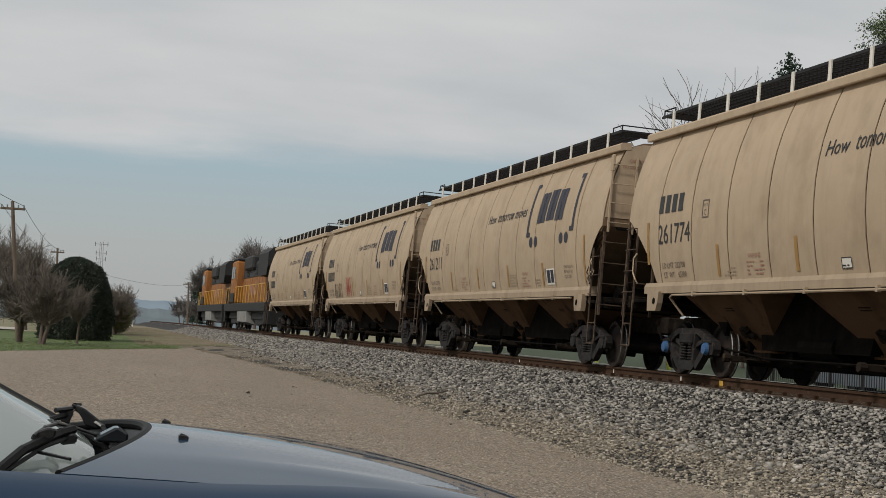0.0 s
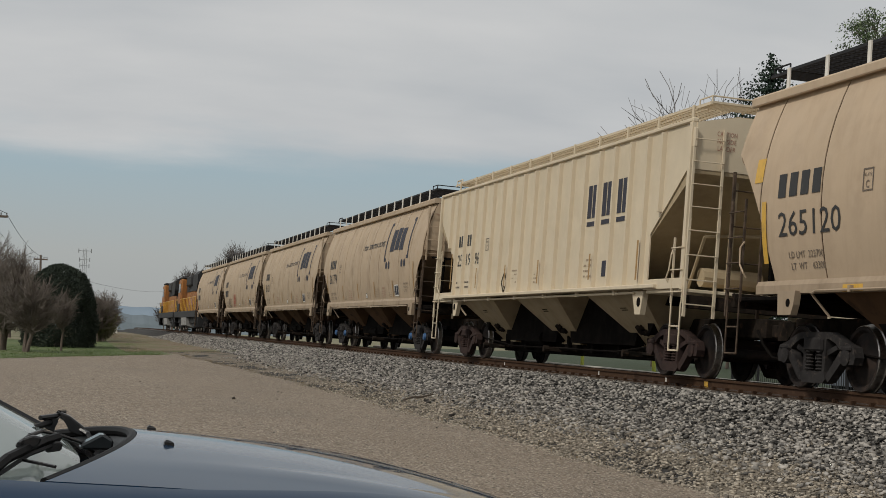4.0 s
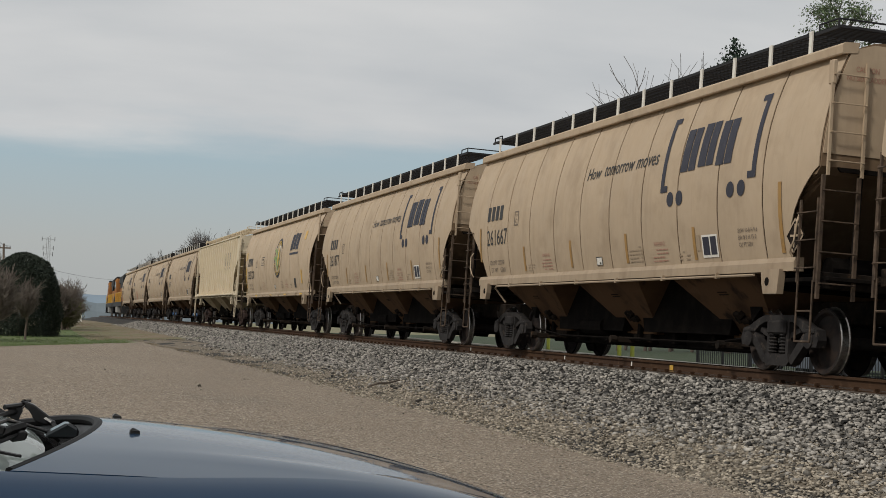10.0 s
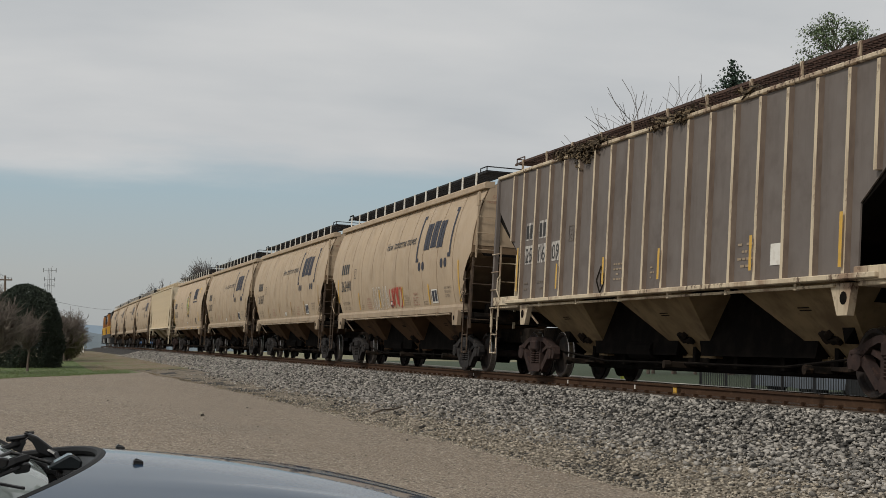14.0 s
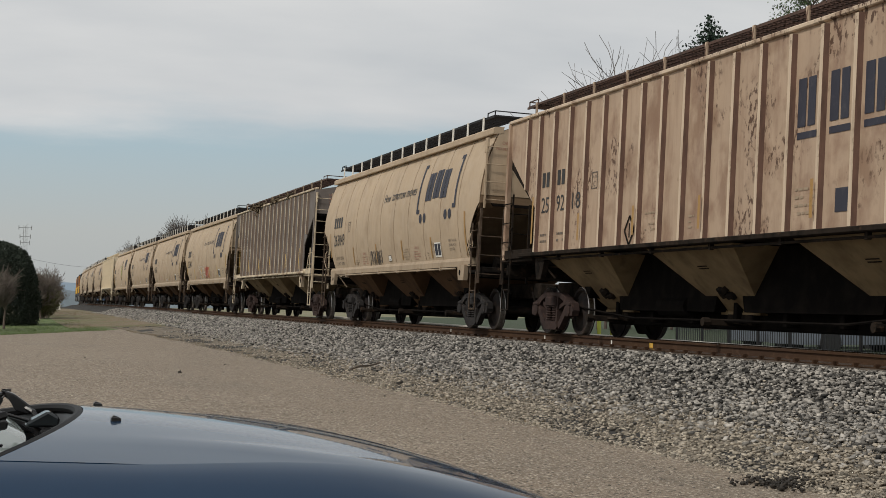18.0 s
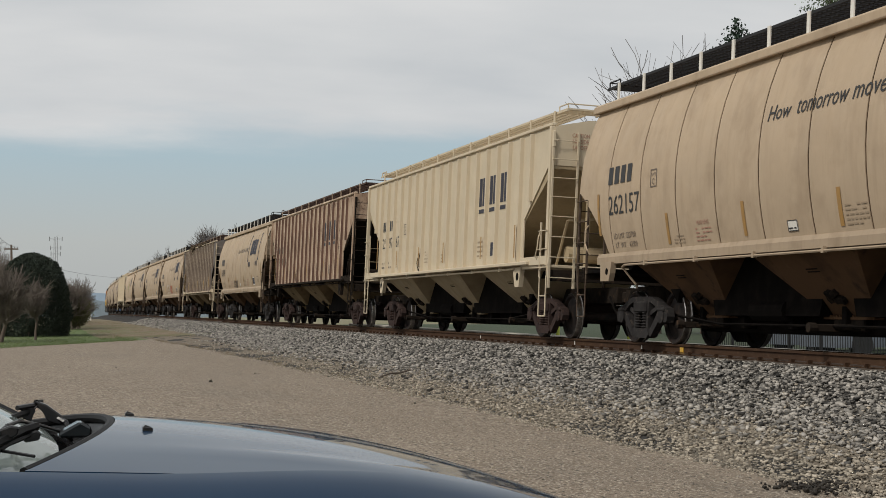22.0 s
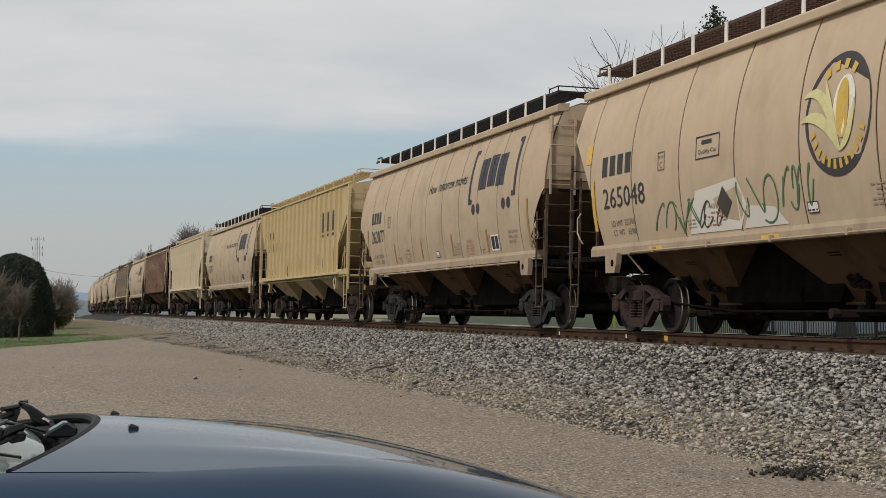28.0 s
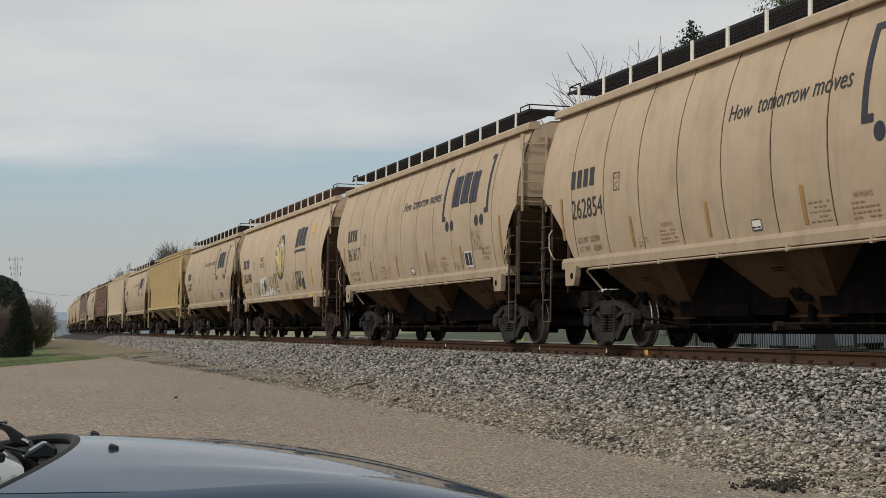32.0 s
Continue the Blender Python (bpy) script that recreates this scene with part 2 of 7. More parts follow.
M_STRIPE_D = Mat("faded_reflector", (0.34, 0.19, 0.055), 0.6).layer((0.2, 0.13, 0.06), 7, 0.5, 0.75, 0.7).m
M_WHITE = Mat("chalky_white_paint", (0.72, 0.69, 0.63), 0.65).layer((0.5, 0.44, 0.36), 8, 0.5, 0.75, 0.6).m
M_RED = Mat("red_print", (0.36, 0.18, 0.13), 0.6).m
M_PRINT = Mat("faint_brown_print", (0.31, 0.235, 0.16), 0.65).m
M_BLUE = Mat("blue_knuckle_paint", (0.03, 0.10, 0.24), 0.5).layer((0.05, 0.05, 0.06), 9, 0.5, 0.7, 0.7).m


for _m in (M_DARK, M_UNDER, M_HOPPER, M_TRUCK, M_TRUCK_R, M_WHEEL, M_HOPTAN, M_GRATE, M_SEAM, M_RAIL, M_RUSTGEAR):
    _m.node_tree.nodes["Principled BSDF"].inputs["Specular IOR Level"].default_value = 0.12


for _m in (M_DARK, M_HOPPER, M_UNDER):
    _m.node_tree.nodes["Principled BSDF"].inputs["Specular IOR Level"].default_value = 0.03


# ---- mesh helpers ----
def mesh_of(bm, name, smooth=False):
    me = bpy.data.meshes.new(name)
    bmesh.ops.recalc_face_normals(bm, faces=bm.faces)
    bm.to_mesh(me)
    bm.free()
    if smooth:
        for p in me.polygons:
            p.use_smooth = True
        me.set_sharp_from_angle(angle=radians(35))
    return me


def part(name, bm, material, parent=None, label="", smooth=False):
    """One mesh object under a thing or a part; bm may be a ready mesh that pieces share."""
    me = bm if isinstance(bm, bpy.types.Mesh) else mesh_of(bm, name, smooth)
    if not me.materials:
        for m in material if isinstance(material, (list, tuple)) else [material]:
            me.materials.append(m)
    ob = new(name, me)
    if parent is not None:
        ob.parent = parent
    if label:
        tagged(ob, label)
    return ob


def thing(name, label, category, group="", kind="", m=None):
    ob = new(name)
    ob.empty_display_size = 0.2
    tagged(ob, label, category, group, kind)
    if m is not None:
        ob.matrix_world = m
    return ob


def box(bm, x0, x1, y0, y1, z0, z1, bevel=0.0, m=None, mat=0):
    """An axis-aligned box with bevelled edges, added to bm."""
    vs = [bm.verts.new(Vector(c)) for c in ((x0, y0, z0), (x1, y0, z0), (x1, y1, z0), (x0, y1, z0), (x0, y0, z1), (x1, y0, z1), (x1, y1, z1), (x0, y1, z1))]
    fs = [bm.faces.new([vs[i] for i in f]) for f in ((3, 2, 1, 0), (4, 5, 6, 7), (0, 1, 5, 4), (1, 2, 6, 5), (2, 3, 7, 6), (3, 0, 4, 7))]
    for f in fs:
        f.material_index = mat
    if m is not None:
        bmesh.ops.transform(bm, matrix=m, verts=vs)
    if bevel:
        es = {e for f in fs for e in f.edges}
        bmesh.ops.bevel(bm, geom=list(es), offset=bevel, segments=1, affect="EDGES", profile=0.5)


def rod(bm, a, b, r, sides=6, r2=None, mat=0):
    """A round bar from a to b."""
    a, b = Vector(a), Vector(b)
    q = (b - a).to_track_quat("Z", "Y").to_matrix()
    r2 = r if r2 is None else r2
    ring = [[bm.verts.new(p + q @ Vector((math.cos(k * 2 * math.pi / sides) * rr, math.sin(k * 2 * math.pi / sides) * rr, 0))) for k in range(sides)] for p, rr in ((a, r), (b, r2))]
    for k in range(sides):
        j = (k + 1) % sides
        bm.faces.new((ring[0][k], ring[0][j], ring[1][j], ring[1][k])).material_index = mat
    bm.faces.new(ring[0][::-1]).material_index = mat
    bm.faces.new(ring[1]).material_index = mat


def pipe(bm, pts, r, sides=6):
    for a, b in zip(pts, pts[1:]):
        rod(bm, a, b, r, sides)


def tube(bm, pts, r, sides=7):
    """One unbroken round tube along points."""
    pts = [Vector(p) for p in pts]
    rings = []
    for k, p in enumerate(pts):
        q = (pts[min(k + 1, len(pts) - 1)] - pts[max(k - 1, 0)]).to_track_quat("Z", "Y").to_matrix()
        rings.append([p + q @ Vector((math.cos(j * 2 * math.pi / sides) * r, math.sin(j * 2 * math.pi / sides) * r, 0)) for j in range(sides)])
    loft(bm, rings)


def slab(bm, outline, axis, lo, hi, mat=0):
    """A flat outline in the two other axes, given a thickness along axis ('x', 'y' or 'z')."""
    def put(u, v, w):
        return Vector({"x": (w, u, v), "y": (u, w, v), "z": (u, v, w)}[axis])
    a = [bm.verts.new(put(u, v, lo)) for u, v in outline]
    b = [bm.verts.new(put(u, v, hi)) for u, v in outline]
    bm.faces.new(a).material_index = mat
    bm.faces.new(b[::-1]).material_index = mat
    for k in range(len(a)):
        j = (k + 1) % len(a)
        bm.faces.new((a[k], b[k], b[j], a[j])).material_index = mat


def loft(bm, rings, close=True, caps=True, mat=0):
    rows = [[bm.verts.new(Vector(p)) for p in r] for r in rings]
    n = len(rows[0])
    for r0, r1 in zip(rows, rows[1:]):
        for k in range(n if close else n - 1):
            j = (k + 1) % n
            bm.faces.new((r0[k], r0[j], r1[j], r1[k])).material_index = mat
    if caps and close:
        bm.faces.new(rows[0][::-1]).material_index = mat
        bm.faces.new(rows[-1]).material_index = mat


def lathe(bm, profile, centre, sides=24, mats=None):
    """Turn a profile of (along x, radius) about the x axis through centre."""
    c = Vector(centre)
    rows = [[bm.verts.new(c + Vector((u, math.cos(k * 2 * math.pi / sides) * r, math.sin(k * 2 * math.pi / sides) * r))) for k in range(sides)] for u, r in profile]
    for i, (r0, r1) in enumerate(zip(rows, rows[1:])):
        for k in range(sides):
            j = (k + 1) % sides
            bm.faces.new((r0[k], r0[j], r1[j], r1[k])).material_index = mats[i] if mats else 0
    bm.faces.new(rows[0][::-1])
    bm.faces.new(rows[-1])


@functools.lru_cache(maxsize=None)
def letters(words):
    """Flat letters of the built-in font in the plane u, v, as corners and faces."""
    cu = bpy.data.curves.new("letters", "FONT")
    cu.body, cu.size, cu.resolution_u = words, 1.0, 2
    ob = bpy.data.objects.new("letters", cu)
    scene.collection.objects.link(ob)
    bpy.context.view_layer.update()
    me = bpy.data.meshes.new_from_object(ob.evaluated_get(bpy.context.evaluated_depsgraph_get()))
    v = [(p.co.x, p.co.y) for p in me.vertices]
    f = [tuple(p.vertices) for p in me.polygons]
    bpy.data.objects.remove(ob)
    bpy.data.curves.remove(cu)
    bpy.data.meshes.remove(me)
    return v, f


# every text is drawn once here, while the scene is still small
for _text in ("261211 261774 265120 261877 261667 262440 263049 262157 262077 265048 261617 262854 25 19 96 16 09 92 18 97 67 26 03 75 How tomorrow moves WARNING CAUTION PLATE C LADDER").split() + ["NO SIDE LADDER", "NO SIDE", "LD LMT  222700", "LT  WT    63300", "EXW 10-8 H 9-3", "EW 8-2 H 15-2", "CU FT 5201", "Quality Car"]:
    letters(_text)


def text_mesh(words, height, width=None):
    """The letters scaled to a height and width, with their lower corner at 0, 0."""
    v, f = letters(words)
    lo_u, hi_u = min(p[0] for p in v), max(p[0] for p in v)
    lo_v, hi_v = min(p[1] for p in v), max(p[1] for p in v)
    k = height / (hi_v - lo_v)
    ku = width / (hi_u - lo_u) if width else k
    return [((a - lo_u) * ku, (b - lo_v) * k) for a, b in v], f


# ---- the line of the track ----
TRACK_X, LEAN, CURVE_FROM = 11.530, 0.0448, 93.92


def grade(s):
    d = min(max(0.0, s - CURVE_FROM), 600.0)
    return -0.002632 * min(max(s, -60.0), 700.0) - 0.129e-4 * d * d


def track_x(s):
    d = max(0.0, s - CURVE_FROM)
    return TRACK_X + 1.178e-4 * min(d, 520.0) ** 2 + 1.178e-4 * 2 * 520 * max(0.0, d - 520)


def rail_z(s):
    """Height of the top of the rails in the middle of the track."""
    return 1.35 - 0.6142 - 0.034 + grade(s)


def on_track(s):
    """The pose of a vehicle whose middle is s metres along, its y axis forward."""
    a, b = s - 6.0, s + 6.0
    fwd = Vector((track_x(b) - track_x(a), 12.0, rail_z(b) - rail_z(a))).normalized()
    side = Vector((math.cos(LEAN), 0, -math.sin(LEAN)))
    side = (side - fwd * side.dot(fwd)).normalized()
    up = side.cross(fwd)
    m = Matrix((side, fwd, up)).transposed().to_4x4()
    m.translation = ((track_x(a) + track_x(b)) / 2, s, (rail_z(a) + rail_z(b)) / 2)
    return m
# ---- ground ----
M_GROUND = Mat("dry_ground", (0.20, 0.17, 0.11), 0.95).layer((0.10, 0.125, 0.045), 0.25, 0.42, 0.62, 0.9).layer((0.26, 0.21, 0.14), 0.9, 0.5, 0.75, 0.6).bump(8, 0.4, 0.03).m
M_LOT = Mat("gravelly_old_asphalt", (0.195, 0.150, 0.108), 0.95).layer((0.235, 0.187, 0.138), 0.16, 0.42, 0.66, 0.7, (1, 0.5, 1)).layer((0.14, 0.112, 0.085), 0.45, 0.52, 0.74, 0.7, (1, 0.3, 1)).layer((0.46, 0.40, 0.33), 42, 0.55, 0.60, 0.85, (1, 0.6, 1)).layer((0.035, 0.028, 0.022), 30, 0.56, 0.61, 0.9, (1, 0.6, 1)).layer((0.42, 0.37, 0.3), 14, 0.6, 0.66, 0.55, (1, 0.4, 1)).layer((0.06, 0.048, 0.036), 13, 0.6, 0.66, 0.55, (1, 0.4, 1)).layer((0.33, 0.285, 0.22), 7, 0.56, 0.70, 0.5, (1, 0.5, 1)).layer((0.08, 0.064, 0.048), 5, 0.6, 0.72, 0.5, (1, 0.35, 1)).bump(45, 0.9, 0.02).m
# bed is near black: shade in the gaps between stones is in its colour
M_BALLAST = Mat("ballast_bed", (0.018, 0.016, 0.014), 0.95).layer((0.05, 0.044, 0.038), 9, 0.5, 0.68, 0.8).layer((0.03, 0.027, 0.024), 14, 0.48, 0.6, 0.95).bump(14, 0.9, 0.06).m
M_STONE = Mat("grey_limestone", (0.235, 0.217, 0.194), 0.9).layer((0.10, 0.096, 0.092), 3, 0.45, 0.7, 0.7).layer((0.36, 0.325, 0.275), 9, 0.54, 0.74, 0.6).island(0.95).bump(40, 0.3, 0.005).m
M_STONE_P = Mat("pale_limestone", (0.28, 0.243, 0.193), 0.9).layer((0.17, 0.143, 0.108), 6, 0.45, 0.7, 0.7).island(0.75).bump(40, 0.3, 0.005).m
M_TIE = Mat("weathered_tie", (0.10, 0.078, 0.06), 0.9).layer((0.055, 0.045, 0.038), 3, 0.4, 0.7, 0.8, (0.3, 3, 3)).layer((0.17, 0.14, 0.11), 8, 0.55, 0.75, 0.6, (0.2, 4, 4)).each(0.25).m
M_GRASS = Mat("spring_grass", (0.085, 0.125, 0.034), 0.9).layer((0.115, 0.13, 0.05), 0.5, 0.45, 0.7, 0.8).island(0.4).m
M_STRAW = Mat("dead_grass", (0.21, 0.155, 0.095), 0.95).layer((0.13, 0.11, 0.055), 0.6, 0.42, 0.7, 0.9).island(0.25).m
M_MUD = Mat("dark_wet_dirt", (0.022, 0.018, 0.014), 0.8).layer((0.045, 0.036, 0.027), 9, 0.45, 0.7).bump(12, 0.8, 0.03).m

LOT_EDGE = 5.75


def step(a, b, x):
    t = min(1.0, max(0.0, (x - a) / (b - a)))
    return t * t * (3 - 2 * t)


def lie(x, y):
    """Height of the ground."""
    d = x - (track_x(y) - TRACK_X)
    fall = grade(y) * (1.0 if y > 75 else step(2.0, 8.5, d) + (1 - step(2.0, 8.5, d)) * step(30, 75, y))
    bank = 0.06 * step(5.6, 6.6, d) + 0.10 * step(6.2, 8.6, d) + 0.37 * step(8.2, 10.0, d) - 0.32 * step(13.4, 15.2, d) - 0.1 * step(15.2, 22, d)
    lift = 0.0
    if y > 75:
        lift = 0.25 * step(75, 110, y) * (1 - step(4.0, 9.0, d))
    return fall + bank + lift


def sheet(name, xs, ys, material, height=lie, rough=0.0, kind="structure", label="", category="", skip=None):
    """A strip of ground over a grid of xs (measured from the track's own bend) and ys."""
    rnd = random.Random(len(xs) * 31 + len(ys))
    v, f = [], []
    for y in ys:
        bend = track_x(y) - TRACK_X
        for x in xs:
            v.append((x + bend, y, height(x + bend, y) + rnd.uniform(-rough, rough)))
    n = len(xs)
    for j in range(len(ys) - 1):
        for i in range(n - 1):
            if skip and skip(xs[i], ys[j]):
                continue
            f.append((j * n + i, j * n + i + 1, (j + 1) * n + i + 1, (j + 1) * n + i))
    me = bpy.data.meshes.new(name)
    me.from_pydata(v, [], f)
    me.materials.append(material)
    for p in me.polygons:
        p.use_smooth = True
    return tagged(new(name, me), label, category, kind=kind)


def spread(a, b, n, power=1.0):
    return [a + (b - a) * (k / n) ** power for k in range(n + 1)]


GX = [-3000, -900, -300, -120, -60, -30, -15, -8, -4, 0, 2, 4, 5, 5.6, 6.0, 6.6, 7.2, 7.8, 8.2, 8.6, 9, 9.4, 9.8, 10, 10.4, 12.6, 13.4, 14, 14.6, 15.2, 17, 19, 22, 30, 45, 80, 200, 700, 3000]
GY = [-200, -60, -30, -15, -8] + spread(-4, 110, 57) + spread(116, 420, 38) + [450, 520, 600, 720, 900, 1300, 2000, 4500]
sheet("ground", GX, GY, M_GROUND, lambda x, y: lie(x, y) - 0.03, label="dry earth and thin grass spreading to the horizon", category="ground")


def lot_end(x):
    """Where the parking lot ends and the grass begins."""
    return 52.2 + 2.6 * max(-7.0, x) + 0.25 * math.sin(x * 2.3)


def lot_side(y):
    """The ragged edge of the lot along the ballast."""
    return LOT_EDGE - 0.1 + 0.07 * math.sin(y * 0.7) + 0.03 * math.sin(y * 2.1 + 1) + 0.02 * math.sin(y * 5.3) - 0.35 * step(40, 66, y)


def pavement():
    us = [0, 0.3, 0.5, 0.62, 0.72, 0.8, 0.86, 0.9, 0.93, 0.955, 0.975, 0.99, 1.0]
    ts = [0, 0.06] + spread(0.12, 1.0, 170)
    v, f = [], []
    for t in ts:
        for u in us:
            x = -45 + u * 50.7
            y = -25 + (lot_end(x) + 25) * t
            x = -45 + u * (lot_side(y) + 45)
            v.append((x, y, lie(x, y) + 0.012))
    n = len(us)
    for j in range(len(ts) - 1):
        for i in range(n - 1):
            f.append((j * n + i, j * n + i + 1, (j + 1) * n + i + 1, (j + 1) * n + i))
    me = bpy.data.meshes.new("pavement")
    me.from_pydata(v, [], f)
    me.materials.append(M_LOT)
    return tagged(new("pavement", me), "worn tan gravelly asphalt parking lot", "parking lot", kind="structure")


pavement()
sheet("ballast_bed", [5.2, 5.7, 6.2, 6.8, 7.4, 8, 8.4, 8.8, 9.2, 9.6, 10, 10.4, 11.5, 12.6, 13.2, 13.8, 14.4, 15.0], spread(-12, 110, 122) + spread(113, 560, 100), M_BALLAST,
      lambda x, y: lie(x, y) - 0.012 * step(12, 13, x), 0.012, label="crushed limestone track bed, blackened as shade between the stones", category="ballast")


M_MARGIN = Mat("tan_gravel_margin", (0.165, 0.135, 0.10), 0.95).layer((0.26, 0.22, 0.165), 7, 0.5, 0.66, 0.9).layer((0.08, 0.065, 0.05), 15, 0.5, 0.64, 0.85).layer((0.13, 0.105, 0.075), 0.7, 0.48, 0.7, 0.7).bump(16, 0.9, 0.04).m
sheet("gravel_margin", [5.0, 5.4, 5.8, 6.2, 6.6, 7.0, 7.5], spread(-12, 75, 87), M_MARGIN, lambda x, y: lie(x, y) + 0.004, 0.008, label="tan dusty gravel between lot and track", category="gravel")

# ---- rails and ties ----
def rail_line(lat):
    rows = []
    prof = [(-0.075, 0), (-0.075, 0.014), (-0.012, 0.034), (-0.011, 0.128), (-0.036, 0.138), (-0.037, 0.168), (-0.028, 0.175), (0.028, 0.175), (0.037, 0.168), (0.036, 0.138), (0.011, 0.128), (0.012, 0.034), (0.075, 0.014), (0.075, 0)]
    bm = bmesh.new()
    for s in [-15 + 3 * k for k in range(210)]:
        x, z = track_x(s), rail_z(s)
        rows.append([(x + (lat + u) * math.cos(LEAN), s, z - (lat + u) * math.sin(LEAN) + v - 0.175) for u, v in prof])
    loft(bm, rows)
    bmesh.ops.recalc_face_normals(bm, faces=bm.faces)
    for f in bm.faces:
        f.material_index = 1 if f.normal.z > 0.9 and f.calc_area() > 0.1 else 0
    ob = part("rail", bm, [M_RAIL, M_RAILTOP])
    return tagged(ob, "long rusty steel rail with a worn bright head", "rail", "rails of the track", "structure")


rail_near, rail_far = rail_line(-0.753), rail_line(0.753)
# paint dabs and joint bars on the near rail
for s, wide, mat, label in ((24.2, 0.14, M_STRIPE, "yellow paint dab"), (25.95, 0.045, M_WHITE, "white paint dab"), (29.45, 0.045, M_WHITE, "white paint dab"), (36.1, 0.045, M_WHITE, "white paint dab")):
    bm = bmesh.new()
    box(bm, -0.006, 0.0, -wide / 2, wide / 2, -0.135, -0.05)
    ob = part("paint_dab", bm, mat, rail_near, label)
    ob.matrix_world = Matrix.Translation((track_x(s) - 0.753 - 0.0135, s, rail_z(s) + 0.034))
bm = bmesh.new()
for k in range(150):
    s = 10.0 + k * 0.508
    for u in (-0.075, -0.11):
        box(bm, u - 0.02, u + 0.02, s - 0.02, s + 0.02, 0.014, 0.055, m=Matrix.Translation((track_x(s) - 0.753, 0, rail_z(s) + 0.034 - 0.175)))
    box(bm, -0.16, -0.07, s - 0.09, s + 0.09, -0.014, 0.008, m=Matrix.Translation((track_x(s) - 0.753, 0, rail_z(s) + 0.034 - 0.175)))
tagged(part("rail_spikes", bm, M_RAIL), "rusty spikes and tie plates along the rail", "rail spikes", kind="stuff")
# ---- train ----
NEAR = -1.0   # the side of a car that faces the parking lot is at minus x


def round_x(z):
    """Half width of a rounded hopper car at height z."""
    return 1.61 - 0.31 * ((z - 2.7) / 1.47) ** 2 if z > 2.7 else 1.61 - 0.14 * ((2.7 - z) / 1.1) ** 2


def flat_x(z):
    return 1.56


def decal(name, shapes, material, parent, wide, label="", off=0.008):
    """Flat print on a car's near side. shapes: lists of (y, z) corners, or (verts, faces) pairs."""
    v, f = [], []
    cut = []
    for s in shapes:
        if not isinstance(s, tuple) and len(s) == 4 and max(p[1] for p in s) - min(p[1] for p in s) > 0.34:
            (a, b, c, d), m = [Vector(p) for p in s], 6
            for k in range(m):
                u, w = k / m, (k + 1) / m
                cut.append([tuple(a.lerp(d, u)), tuple(b.lerp(c, u)), tuple(b.lerp(c, w)), tuple(a.lerp(d, w))])
        else:
            cut.append(s)
    for s in cut:
        pts, fs = s if isinstance(s, tuple) else (s, None)
        n = len(v)
        v += [(-wide(z) - off, y, z) for y, z in pts]
        f += [tuple(n + k for k in q) for q in fs] if fs else [tuple(range(n, n + len(pts)))]
    me = bpy.data.meshes.new(name)
    me.from_pydata(v, [], f)
    me.materials.append(material)
    return part(name, me, material, parent, label)


def words(text, y, z, height, width, slant=0.0):
    """Letters that start at y (they run backwards along the car, as read from the lot) and stand on z."""
    v, f = text_mesh(text, height, width)
    return ([(y - u - slant * w, z + w) for u, w in v], [q[::-1] for q in f])


def bar(y, z, w, h, slant=0.0):
    return [(y, z), (y - w, z), (y - w - slant * h, z + h), (y - slant * h, z + h)]


def disc(y, z, ry, rz, n=20):
    return [(y + math.cos(k * 2 * math.pi / n) * ry, z + math.sin(k * 2 * math.pi / n) * rz) for k in range(n)]


WHEEL_R = 0.457


def wheelset_mesh(bright):
    bm = bmesh.new()
    for side in (-1, 1):
        prof = [(-0.09, 0.13), (-0.075, 0.20), (-0.02, 0.36), (-0.068, 0.395), (-0.072, WHEEL_R - 0.012), (-0.06, WHEEL_R), (0.035, WHEEL_R + 0.004), (0.045, WHEEL_R + 0.026), (0.066, WHEEL_R + 0.026), (0.07, 0.39), (0.03, 0.36), (0.05, 0.14)]
        prof = [(u if side < 0 else -u, r) for u, r in prof]
        mats = [0, 0, 0, 0, 1, 1, 1, 0, 0, 0, 0]
        lathe(bm, [(side * 0.755 + u, r) for u, r in prof], (0, 0, 0), 28, mats)
    rod(bm, (-1.02, 0, 0), (1.02, 0, 0), 0.085, 12)
    me = mesh_of(bm, "wheelset")
    me.materials.append(M_WHEEL)
    me.materials.append(M_TREAD if bright else M_WHEEL)
    return me


WHEELSET = wheelset_mesh(True)
TRUCK_MESH = {}


